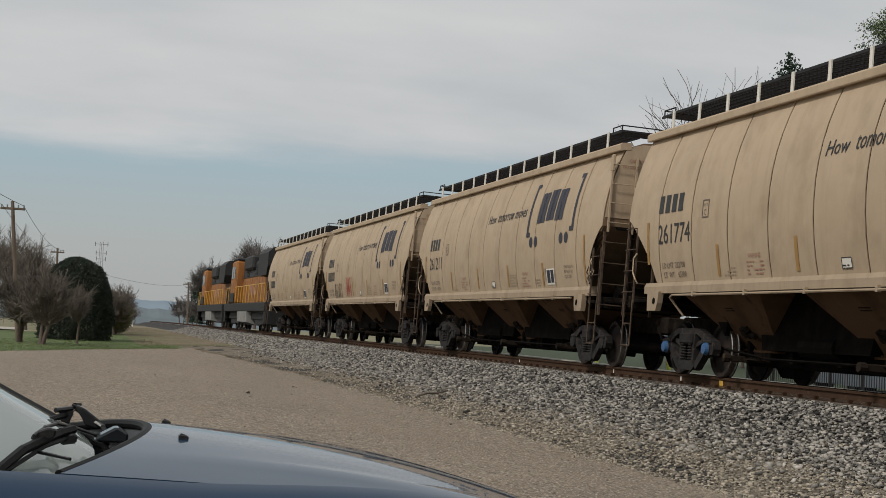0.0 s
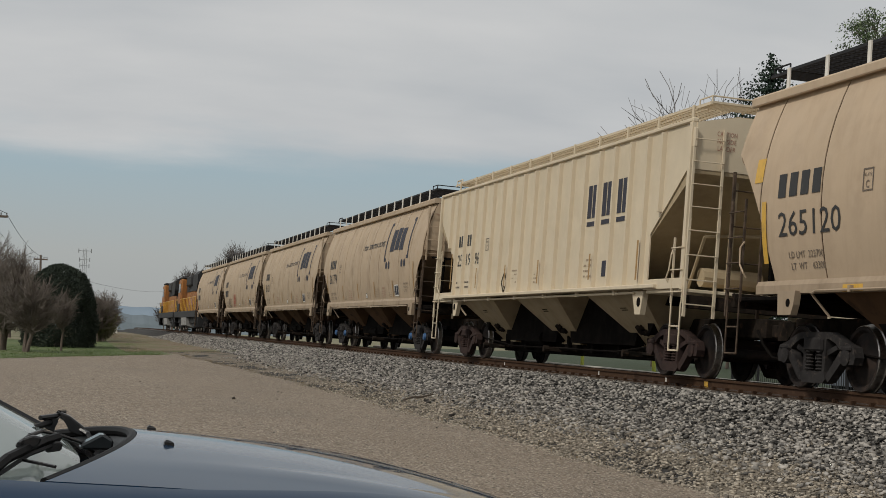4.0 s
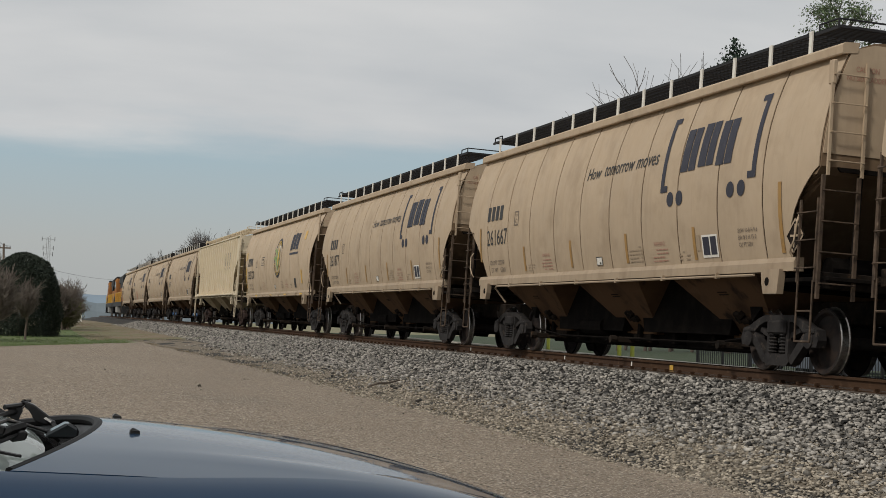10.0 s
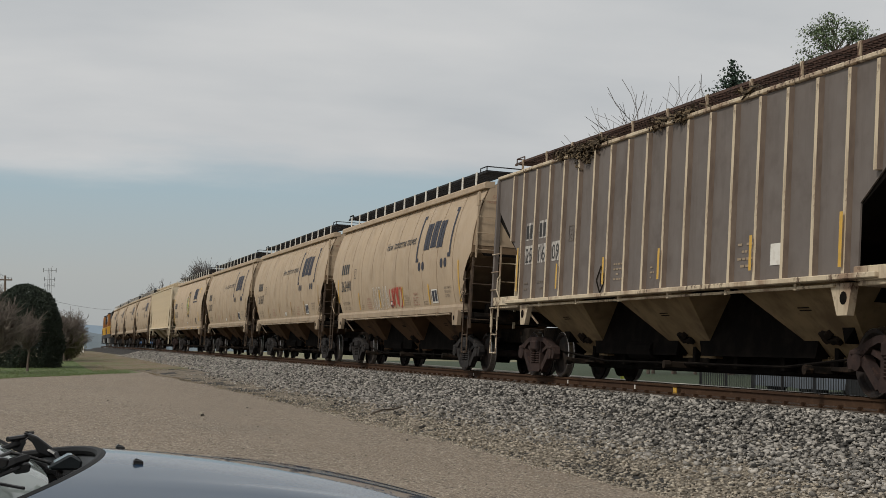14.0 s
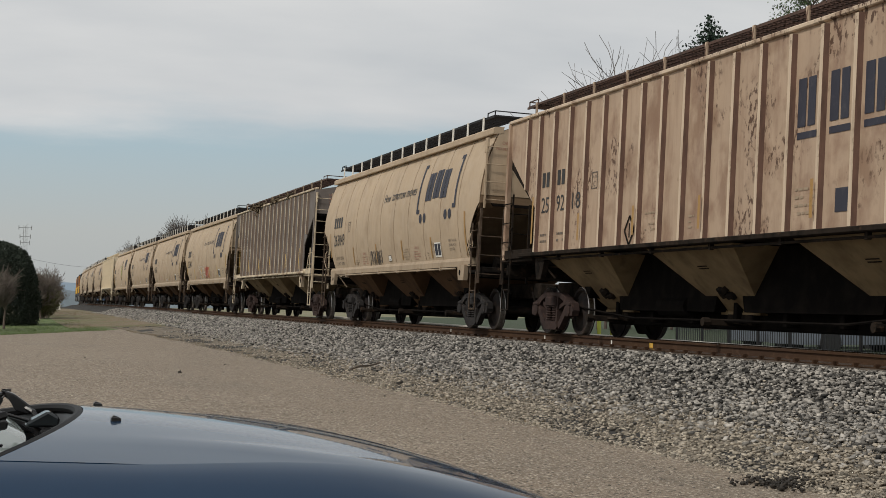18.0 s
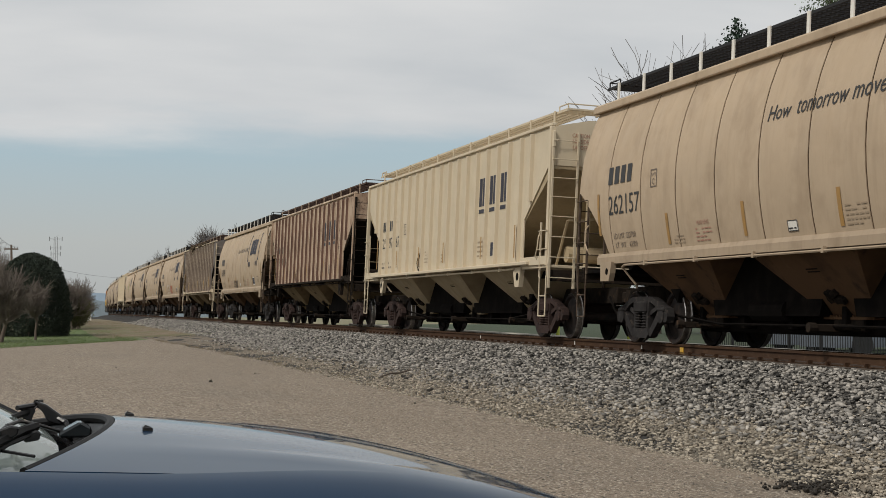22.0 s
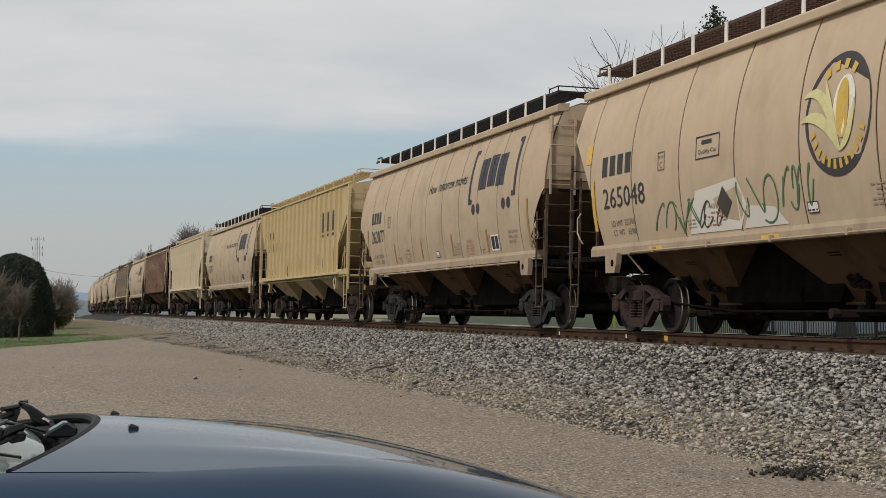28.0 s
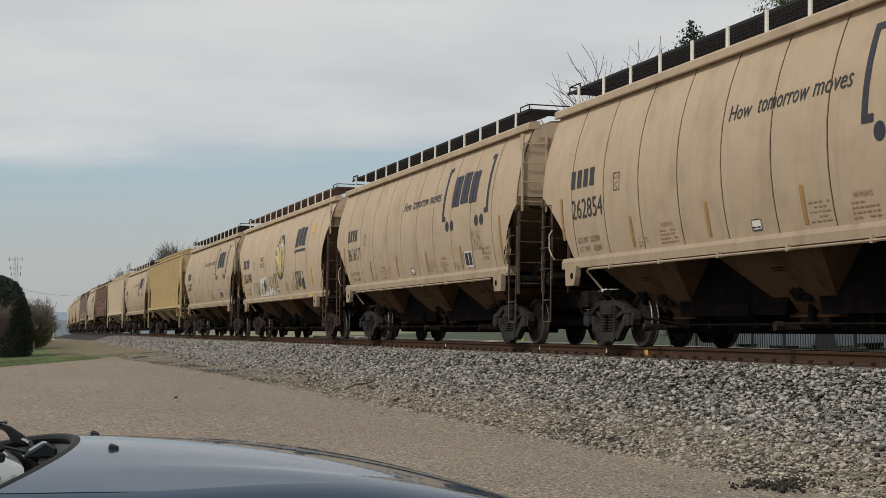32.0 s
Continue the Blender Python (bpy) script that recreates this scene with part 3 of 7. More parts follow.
def sideframe(bm, x):
    """A cast truck side frame in the plane x, with its two windows."""
    t = 0.07
    top = [(-1.14, 0.46), (-1.08, 0.60), (-0.86, 0.65), (-0.60, 0.75), (-0.40, 0.80), (0.40, 0.80), (0.60, 0.75), (0.86, 0.65), (1.08, 0.60), (1.14, 0.46)]
    slab(bm, top + [(1.10, 0.36), (0.82, 0.36), (0.78, 0.52), (0.58, 0.645), (0.40, 0.70), (-0.40, 0.70), (-0.58, 0.645), (-0.78, 0.52), (-0.82, 0.36), (-1.10, 0.36)], "x", x - t, x + t)
    for q in (-1, 1):
        slab(bm, [(q * a, b) for a, b in ((0.235, 0.71), (0.325, 0.70), (0.315, 0.24), (0.235, 0.24))], "x", x - t, x + t)
        slab(bm, [(q * a, b) for a, b in ((0.72, 0.55), (0.84, 0.45), (0.42, 0.10), (0.32, 0.17))], "x", x - t * 0.9, x + t * 0.9)
        slab(bm, [(q * a, b) for a, b in ((0.30, 0.46), (0.30, 0.54), (0.56, 0.62), (0.60, 0.56))], "x", x - t * 0.6, x + t * 0.6)
        lathe(bm, [(-0.05, 0.05), (-0.04, 0.12), (0.10, 0.13), (0.12, 0.05)], (x - 0.05, q * 0.89, WHEEL_R), 14)
        box(bm, x - 0.10, x + 0.08, q * 0.89 - 0.15, q * 0.89 + 0.15, 0.54, 0.61, 0.02)
    slab(bm, [(-0.37, 0.14), (-0.32, 0.25), (0.32, 0.25), (0.37, 0.14), (0.30, 0.08), (-0.30, 0.08)], "x", x - t * 1.2, x + t * 1.2)


def coil(bm, x, y):
    for k in range(6):
        a = 0.26 + k * 0.048
        lathe_z(bm, x, y, a, 0.070, 0.030)
    lathe_z(bm, x, y, 0.25, 0.045, 0.30)


def lathe_z(bm, x, y, z, r, h):
    ring = [[bm.verts.new((x + math.cos(k * math.pi / 5) * rr, y + math.sin(k * math.pi / 5) * rr, zz)) for k in range(10)] for rr, zz in ((r - 0.012, z), (r, z + h / 2), (r - 0.012, z + h))]
    for a, b in zip(ring, ring[1:]):
        for k in range(10):
            j = (k + 1) % 10
            bm.faces.new((a[k], a[j], b[j], b[k]))
    bm.faces.new(ring[0][::-1])
    bm.faces.new(ring[-1])


def truck(car, y, mat, label):
    """A four-wheel truck under a car: bolster with side frames, spring nests and wheelsets of their own."""
    key = mat.name
    if key not in TRUCK_MESH:
        bm = bmesh.new()
        box(bm, -1.12, 1.12, -0.27, 0.27, 0.52, 0.72, 0.03)
        box(bm, -0.35, 0.35, -0.35, 0.35, 0.70, 0.84, 0.03)
        rod(bm, (-0.98, -0.42, 0.36), (0.98, -0.42, 0.36), 0.05, 6)
        rod(bm, (-0.98, 0.42, 0.36), (0.98, 0.42, 0.36), 0.05, 6)
        b = mesh_of(bm, "bolster")
        b.materials.append(mat)
        bm = bmesh.new()
        sideframe(bm, 0.0)
        f = mesh_of(bm, "sideframe")
        f.materials.append(mat)
        bm = bmesh.new()
        for q in (-0.155, 0.0, 0.155):
            coil(bm, -0.05 if q else 0.03, q)
        c = mesh_of(bm, "spring_nest")
        c.materials.append(mat)
        TRUCK_MESH[key] = (b, f, c)
    b, f, c = TRUCK_MESH[key]
    tr = part("truck", b, mat, car, label)
    tr.location = (0, y, 0)
    for side in (-1, 1):
        part("side_frame", f, mat, tr).location = (side * 1.0, 0, 0)
        n = part("spring_nest", c, mat, tr)
        n.location = (side * 1.0, 0, 0)
        n["kind"] = "stuff"
    for q in (-0.889, 0.889):
        w = part("wheelset", WHEELSET, M_WHEEL, tr)
        w.location = (0, q, WHEEL_R)


def ladder(bm, a, b, out, z0, z1, rungs, r=0.02, flat=0.035):
    """Two stiles standing at the plan points a and b, with rungs that bow outwards by out."""
    for p in (a, b):
        box(bm, p[0] - flat / 2, p[0] + flat / 2, p[1] - flat / 2, p[1] + flat / 2, z0, z1)
    for k in range(rungs):
        z = z0 + (z1 - z0) * (k + 0.5) / rungs
        pa, pb = Vector((a[0], a[1], z)), Vector((b[0], b[1], z))
        o = Vector((out[0], out[1], 0))
        pipe(bm, [pa, pa + o, pb + o, pb], r * 0.62, 5)


def coupler(car, y, q, mat):
    bm = bmesh.new()
    box(bm, -0.12, 0.12, min(y, y + q * 0.55), max(y, y + q * 0.55), 0.74, 0.96, 0.02)
    slab(bm, [(-0.17, y + q * 0.42), (0.20, y + q * 0.42), (0.22, y + q * 0.70), (0.06, y + q * 0.78), (-0.05, y + q * 0.62), (-0.15, y + q * 0.76)], "z", 0.70, 1.0)
    part("coupler", bm, mat, car)
    bm = bmesh.new()
    pipe(bm, [(-0.35, y + q * 0.05, 0.85), (-0.36, y + q * 0.3, 0.62), (-0.28, y + q * 0.5, 0.42), (-0.16, y + q * 0.68, 0.40)], 0.025, 6)
    part("air_hose", bm, M_DARK, car)


def hopper(car, y, top, bottom, z_top, z_bot, x_top, x_bot, mat):
    """One funnel: sloping sheets, a bolted flange round the mouth, and on each outer sheet a vibrator bracket caked in dirt."""
    bm = bmesh.new()
    loft(bm, [[(-x_bot, y - bottom, z_bot), (x_bot, y - bottom, z_bot), (x_bot, y + bottom, z_bot), (-x_bot, y + bottom, z_bot)],
              [(-x_top, y - top, z_top), (x_top, y - top, z_top), (x_top, y + top, z_top), (-x_top, y + top, z_top)]])
    h = part("hopper", bm, mat, car)
    bm = bmesh.new()
    box(bm, -x_bot - 0.07, x_bot + 0.07, y - bottom - 0.06, y + bottom + 0.06, z_bot - 0.035, z_bot + 0.0)
    for k in range(14):
        b = y - bottom + 2 * bottom * (k + 0.5) / 14
        box(bm, -x_bot - 0.078, -x_bot - 0.02, b - 0.014, b + 0.014, z_bot, z_bot + 0.028)
    part("hopper_flange", bm, mat, h)["kind"] = "stuff"
    slope = math.atan2(x_top - x_bot, z_top - z_bot)
    u = 0.30
    at = Matrix.Translation((-(x_bot + (x_top - x_bot) * u) - 0.012, y, z_bot + (z_top - z_bot) * u)) @ Matrix.Rotation(-slope, 4, "Y")
    bm = bmesh.new()
    for k in range(9):
        a = k * 2.4
        box(bm, -0.035 - 0.012 * (k % 3), 0.02, math.sin(a) * 0.16 - 0.08, math.sin(a) * 0.16 + 0.07, math.cos(a) * 0.06 - 0.05, math.cos(a) * 0.06 + 0.05, 0.012, at @ Matrix.Rotation(0.3 * math.sin(a * 3), 4, "X"))
    part("vibrator_bracket", bm, M_UNDER, h)["kind"] = "stuff"
    bm = bmesh.new()
    at2 = Matrix.Translation((-(x_bot + (x_top - x_bot) * 0.66) - 0.006, y + 0.05, z_bot + (z_top - z_bot) * 0.66)) @ Matrix.Rotation(-slope, 4, "Y")
    for k in range(2):
        box(bm, -0.003, 0.002, -0.16, 0.16, k * 0.05, k * 0.05 + 0.018, 0, at2)
    part("stencil_line", bm, M_UNDER, h)["kind"] = "stuff"


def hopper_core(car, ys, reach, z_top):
    """Black blocks set between the hoppers, well in from the sides, standing for the shade there."""
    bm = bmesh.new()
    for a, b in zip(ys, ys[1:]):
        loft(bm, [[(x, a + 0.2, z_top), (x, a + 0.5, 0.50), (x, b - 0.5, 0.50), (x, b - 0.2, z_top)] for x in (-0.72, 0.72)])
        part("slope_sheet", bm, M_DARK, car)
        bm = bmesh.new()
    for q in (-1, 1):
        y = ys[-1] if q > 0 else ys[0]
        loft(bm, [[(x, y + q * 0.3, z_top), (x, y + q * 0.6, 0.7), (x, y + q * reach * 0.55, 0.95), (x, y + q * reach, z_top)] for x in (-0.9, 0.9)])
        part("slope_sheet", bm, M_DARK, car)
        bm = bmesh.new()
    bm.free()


def outlet(car, y, z_bot, mat):
    bm = bmesh.new()
    box(bm, -0.54, 0.54, y - 0.42, y + 0.42, z_bot - 0.14, z_bot + 0.04, 0.02)
    box(bm, -1.12, -0.62, y - 0.05, y + 0.05, z_bot - 0.16, z_bot - 0.06, 0.01)
    rod(bm, (-1.16, y, z_bot - 0.11), (-1.05, y, z_bot - 0.11), 0.07, 8)
    box(bm, -0.78, -0.66, y - 0.55, y + 0.55, z_bot - 0.12, z_bot - 0.05, 0.01)
    part("outlet_gate", bm, M_UNDER, car)


def underframe(car, half, end_y, mat, sill_z):
    bm = bmesh.new()
    box(bm, -0.24, 0.24, -half, half, 0.72, 1.05, 0.02)
    for q in (-1, 1):
        box(bm, -1.5, 1.5, q * end_y - 0.05, q * end_y + 0.05, sill_z - 0.12, sill_z + 0.10, 0.01)
    part("center_sill", bm, mat, car)
    # brake rods, air reservoir and cross members hang below
    bm = bmesh.new()
    # long dark box is added to close the see-through gap below
    box(bm, -0.40, 0.42, -half + 3.3, half - 3.3, 0.24, 0.70, 0.02)
    box(bm, 0.30, 0.36, -half + 3.6, half - 3.6, 0.30, 0.52, 0.01)
    for k in range(7):
        y = (k - 3) * 1.55
        box(bm, -0.62, 0.5, y - 0.06, y + 0.06, 0.30, 0.74, 0.01)
    pipe(bm, [(-0.85, -half + 2.5, 0.55), (-0.8, -3.5, 0.36), (-0.8, 3.5, 0.36), (-0.85, half - 2.5, 0.55)], 0.02, 5)
    part("brake_rigging", bm, M_DARK, car)
    bm = bmesh.new()
    rod(bm, (-0.62, 1.5, 0.58), (-0.62, 2.6, 0.58), 0.17, 12)
    part("air_reservoir", bm, M_DARK, car)


def running_board(car, half, z, mat, post_mat, step_y, x0=1.28, x1=0.62):
    """Roof walkway of open grating on each side, on painted posts, with crossings at the ends."""
    for q in (-1, 1):
        bm = bmesh.new()
        xa, xb = sorted((q * x0, q * x1))
        box(bm, xa, xa + 0.02, -half, half, z - 0.045, z)
        box(bm, xb - 0.02, xb, -half, half, z - 0.045, z)
        n = int(half * 2 / 0.13)
        for k in range(n + 1):
            y = -half + 2 * half * k / n
            box(bm, xa, xb, y - 0.014, y + 0.014, z - 0.03, z - 0.004)
        for u in (0.2, 0.4, 0.6, 0.8):
            x = xa + (xb - xa) * u
            box(bm, x - 0.012, x + 0.012, -half, half, z - 0.035, z - 0.002)
        part("running_board", bm, mat, car)
    for q in (-1, 1):
        bm = bmesh.new()
        n = 9
        for k in range(n):
            y = q * (half + 0.03 + k * 0.075)
            box(bm, -x0 + 0.03, x0 - 0.03, y - 0.015, y + 0.015, z - 0.035, z)
        for x in (-x0 + 0.03, -0.4, 0.4, x0 - 0.03):
            box(bm, x - 0.015, x + 0.015, min(q * half, q * (half + 0.66)), max(q * half, q * (half + 0.66)), z - 0.06, z - 0.02)
        o = part("end_walkway", bm, mat, car)
        o["kind"] = "stuff"
    post = bmesh.new()
    box(post, -0.012, 0.012, -0.04, 0.04, -0.44, 0.0)
    me = mesh_of(post, "board_post")
    n = int(half * 2 / step_y)
    for k in range(n + 1):
        p = part("board_post", me, post_mat, car)
        p.location = (-x0 - 0.014, -half + 2 * half * k / n, z + 0.005)
    for q in (-1, 1):
        bm = bmesh.new()
        for x in (-x0 + 0.05, x0 - 0.05):
            pipe(bm, [(x, q * (half + 0.1), z), (x, q * (half + 0.1), z + 0.09), (x, q * (half + 0.62), z + 0.09), (x, q * (half + 0.62), z)], 0.014, 5)
        pipe(bm, [(-x0 + 0.05, q * (half + 0.62), z + 0.09), (x0 - 0.05, q * (half + 0.62), z + 0.09)], 0.014, 5)
        part("roof_grab_iron", bm, mat, car)


def round_body(car, half, cut_y, cut_z, sill_y, edges, paint, bend, z_sill=1.50, z_eave=4.28):
    """Rounded shell: inner tank, curved side panels with seams between, roof, end sheets, sills."""
    zs = [z_sill + (z_eave - z_sill) * k / 10 for k in range(11)]
    bm = bmesh.new()
    # tank: full section between the cuts, slope sheets at both ends
    sec = [(-round_x(z) + 0.022, z) for z in zs] + [(-0.9, z_eave + 0.13), (-0.3, z_eave + 0.19), (0.3, z_eave + 0.19), (0.9, z_eave + 0.13)] + [(round_x(z) - 0.022, z) for z in zs[::-1]]
    rings = []
    for y, floor in ((-half, cut_z), (-half + 0.1, cut_z - 0.1), (-sill_y + 0.9, z_sill), (sill_y - 0.9, z_sill), (half - 0.1, cut_z - 0.1), (half, cut_z)):
        ring = []
        for x, z in sec:
            zz = max(z, floor) if z < 3.5 else z
            ring.append((x if z >= floor else math.copysign(min(abs(x), round_x(floor) - 0.022), x), y, zz))
        rings.append(ring)
    loft(bm, rings)
    part("tank", bm, M_SEAM, car, smooth=False)
    # side panels; those at the ends follow the rounded cut-outs, which differ front and rear
    for side in (-1, 1):
        for y0, y1 in zip(edges, edges[1:]):
            bm = bmesh.new()
            g, rows = 0.021, []
            q = 1 if y0 + y1 > 0 else -1
            foot, power = (sill_y, bend[0]) if q > 0 else (sill_y + bend[2], bend[1])
            ended = max(abs(y0), abs(y1)) > foot - 0.2
            for i in range(13 if ended else 2):
                y = y0 + g + (y1 - y0 - 2 * g) * (i / 12 if ended else i)
                t = min(1.0, max(0.0, (abs(y) - foot) / (cut_y - foot)))
                bottom = z_sill + (cut_z - z_sill) * t ** power
                rows.append([(side * round_x(bottom + (z_eave - bottom) * k / 10), y, bottom + (z_eave - bottom) * k / 10) for k in range(11)])
            loft(bm, [r + [(p[0] - side * 0.012, p[1], p[2]) for p in r[::-1]] for r in rows])
            part("side_panel", bm, paint, car, smooth=True)
        bm = bmesh.new()
        e = round_x(z_eave)
        loft(bm, [[(side * (e - 0.10), y, z_eave - 0.03), (side * (e + 0.115), y, z_eave - 0.06), (side * (e + 0.125), y, z_eave - 0.045), (side * (e + 0.125), y, z_eave + 0.06), (side * (e + 0.09), y, z_eave + 0.095), (side * (e - 0.12), y, z_eave + 0.11)] for y in (-half - 0.02, half + 0.02)])
        part("roof_chord", bm, paint, car)
        bm = bmesh.new()
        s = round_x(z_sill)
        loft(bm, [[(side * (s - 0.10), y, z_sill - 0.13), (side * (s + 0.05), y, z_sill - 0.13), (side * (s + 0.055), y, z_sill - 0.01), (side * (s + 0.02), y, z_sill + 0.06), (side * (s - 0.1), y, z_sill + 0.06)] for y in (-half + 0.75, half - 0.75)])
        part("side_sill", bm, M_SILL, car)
        for q in (-1, 1):
            bm = bmesh.new()
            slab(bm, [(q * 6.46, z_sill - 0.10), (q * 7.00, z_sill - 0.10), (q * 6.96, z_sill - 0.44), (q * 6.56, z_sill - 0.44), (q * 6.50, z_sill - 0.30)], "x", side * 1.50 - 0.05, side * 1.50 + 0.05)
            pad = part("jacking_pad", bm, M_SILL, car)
            bm = bmesh.new()
            rod(bm, (side * 1.545, q * 6.66, z_sill - 0.27), (side * 1.556, q * 6.66, z_sill - 0.27), 0.06, 12)
            part("pad_hole", bm, M_DARK, pad)
    # end sheets over the slope
    for q in (-1, 1):
        bm = bmesh.new()
        sec = [(-round_x(z) + 0.03, z) for z in zs if z >= cut_z] + [(-0.9, z_eave + 0.1), (0.9, z_eave + 0.1)] + [(round_x(z) - 0.03, z) for z in zs[::-1] if z >= cut_z]
        slab(bm, sec, "y", q * half - 0.012, q * half + 0.012)
        part("end_sheet", bm, paint, car)
        bm = bmesh.new()
        # slope sheet and its struts in the open end
        slab(bm, [(-1.35, cut_z), (1.35, cut_z), (1.3, cut_z - 0.06), (-1.3, cut_z - 0.06)], "y", q * half - 0.02, q * half + 0.02)
        for x in (-0.95, 0.95):
            rod(bm, (x, q * (half - 0.1), cut_z), (x, q * (half - 0.15), 1.35), 0.05, 6)
        box(bm, -1.45, 1.45, min(q * (sill_y - 0.2), q * (half + 0.1)), max(q * (sill_y - 0.2), q * (half + 0.1)), 1.22, 1.28, 0.01)
        rod(bm, (-0.9, q * (half - 0.9), 1.45), (0.2, q * (half - 0.9), 1.45), 0.16, 10)
        part("end_bracing", bm, M_DARK, car)


def end_gear(car, half, paint, tall, dark, change=2.6, inset=0.0):
    """Ladders, steps and grab irons at all four corners; below a height the steel is grimy."""
    for q in (-1, 1):
        for side in (-1, 1):
            x = side * 1.59
            bm = bmesh.new()
            ladder(bm, (x, q * (half - 0.46)), (x, q * (half + 0.0)), (side * 0.05, 0), 1.20, 2.30 if q < 0 else 2.75, 3 if q < 0 else 4, 0.018, 0.032)
            part("side_ladder", bm, dark, car)
            bm = bmesh.new()
            a, b, out = (side * 1.57, q * (half + 0.05)), (side * 1.05, q * (half + 0.05)), (0, q * 0.05)
            ladder(bm, a, b, out, 0.98, change, 4, 0.018, 0.045)
            part("end_ladder", bm, dark, car)
            if q < 0:
                bm = bmesh.new()
                a, b = (side * (1.57 - inset), a[1]), (side * (1.05 - inset * 0.6), a[1])
                ladder(bm, a, b, out, change, tall, 4 if change < 3 else 2, 0.016, 0.038)
                box(bm, a[0] - side * 0.01 - 0.03, a[0] - side * 0.01 + 0.03, a[1] - 0.03, a[1] + 0.09, tall - 0.32, tall, 0.01)
                part("end_ladder", bm, paint, car)
            bm = bmesh.new()
            y0, y1 = q * (half - 0.44), q * (half - 0.04)
            pipe(bm, [(x, y0, 1.22), (x, y0, 0.42), (x, y1, 0.42), (x, y1, 1.22)], 0.016, 5)
            rod(bm, (x, y0, 0.82), (x, y1, 0.82), 0.014, 5)
            part("sill_step", bm, dark, car)
            bm = bmesh.new()
            pipe(bm, [(x, q * (half - 0.50), 2.1), (x + side * 0.05, q * (half - 0.46), 2.0), (x + side * 0.06, q * (half - 0.50), 1.75), (x + side * 0.05, q * (half - 0.62), 1.62), (x, q * (half - 0.62), 1.55)], 0.014, 5)
            part("grab_iron", bm, paint, car)


def round_car(name, label, paint, truck_mat=M_TRUCK, panels=11, half=8.05, truck_y=6.16, grate=M_GRATE, emblem=False):
    car = thing(name, label, "hopper car", "hopper cars of the train")
    n = panels - 2
    edges = [-half] + [-6.47 + 13.02 * k / n for k in range(n + 1)] + [half]
    if emblem:
        edges = [-half, -7.38] + [-5.55 + 1.885 * k for k in range(7)] + [7.62, half]
    round_body(car, half, half - 0.05, 2.72 if not emblem else 3.45, 6.80 if not emblem else 7.36, edges, paint, (0.58, 0.45, 0.35) if not emblem else (0.45, 0.45, 0.25), 1.50 if not emblem else 1.44)
    for y in (-4.4, 0.0, 4.4):
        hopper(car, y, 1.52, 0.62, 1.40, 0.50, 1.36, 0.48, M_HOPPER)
        outlet(car, y, 0.44, M_UNDER)
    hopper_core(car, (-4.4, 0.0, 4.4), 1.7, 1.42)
    underframe(car, half + 0.35, half - 0.02, M_UNDER, 1.24)
    running_board(car, half - 1.0, 4.69, grate, M_WHITE, 1.12)
    end_gear(car, half, paint, 4.12, M_RUSTGEAR, 3.2 if emblem else 2.6, 0.06)
    for q in (-1, 1):
        truck(car, q * truck_y, truck_mat, "cast steel truck with coil springs")
        coupler(car, q * (half + 0.1), q, M_UNDER)
    bm = bmesh.new()
    pipe(bm, [(-1.25, 6.0, 1.0), (-1.46, 6.15, 1.30), (-1.52, 5.9, 1.33), (-1.52, -6.2, 1.33)], 0.020, 6)
    for y in (-5, -3, -1, 1, 3, 5):
        box(bm, -1.54, -1.48, y - 0.03, y + 0.03, 1.30, 1.39)
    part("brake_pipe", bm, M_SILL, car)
    return car


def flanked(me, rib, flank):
    """A rib whose flanks can take a darker material than its face."""
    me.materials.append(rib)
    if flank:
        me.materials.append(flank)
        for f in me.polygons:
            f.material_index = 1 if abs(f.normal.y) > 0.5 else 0


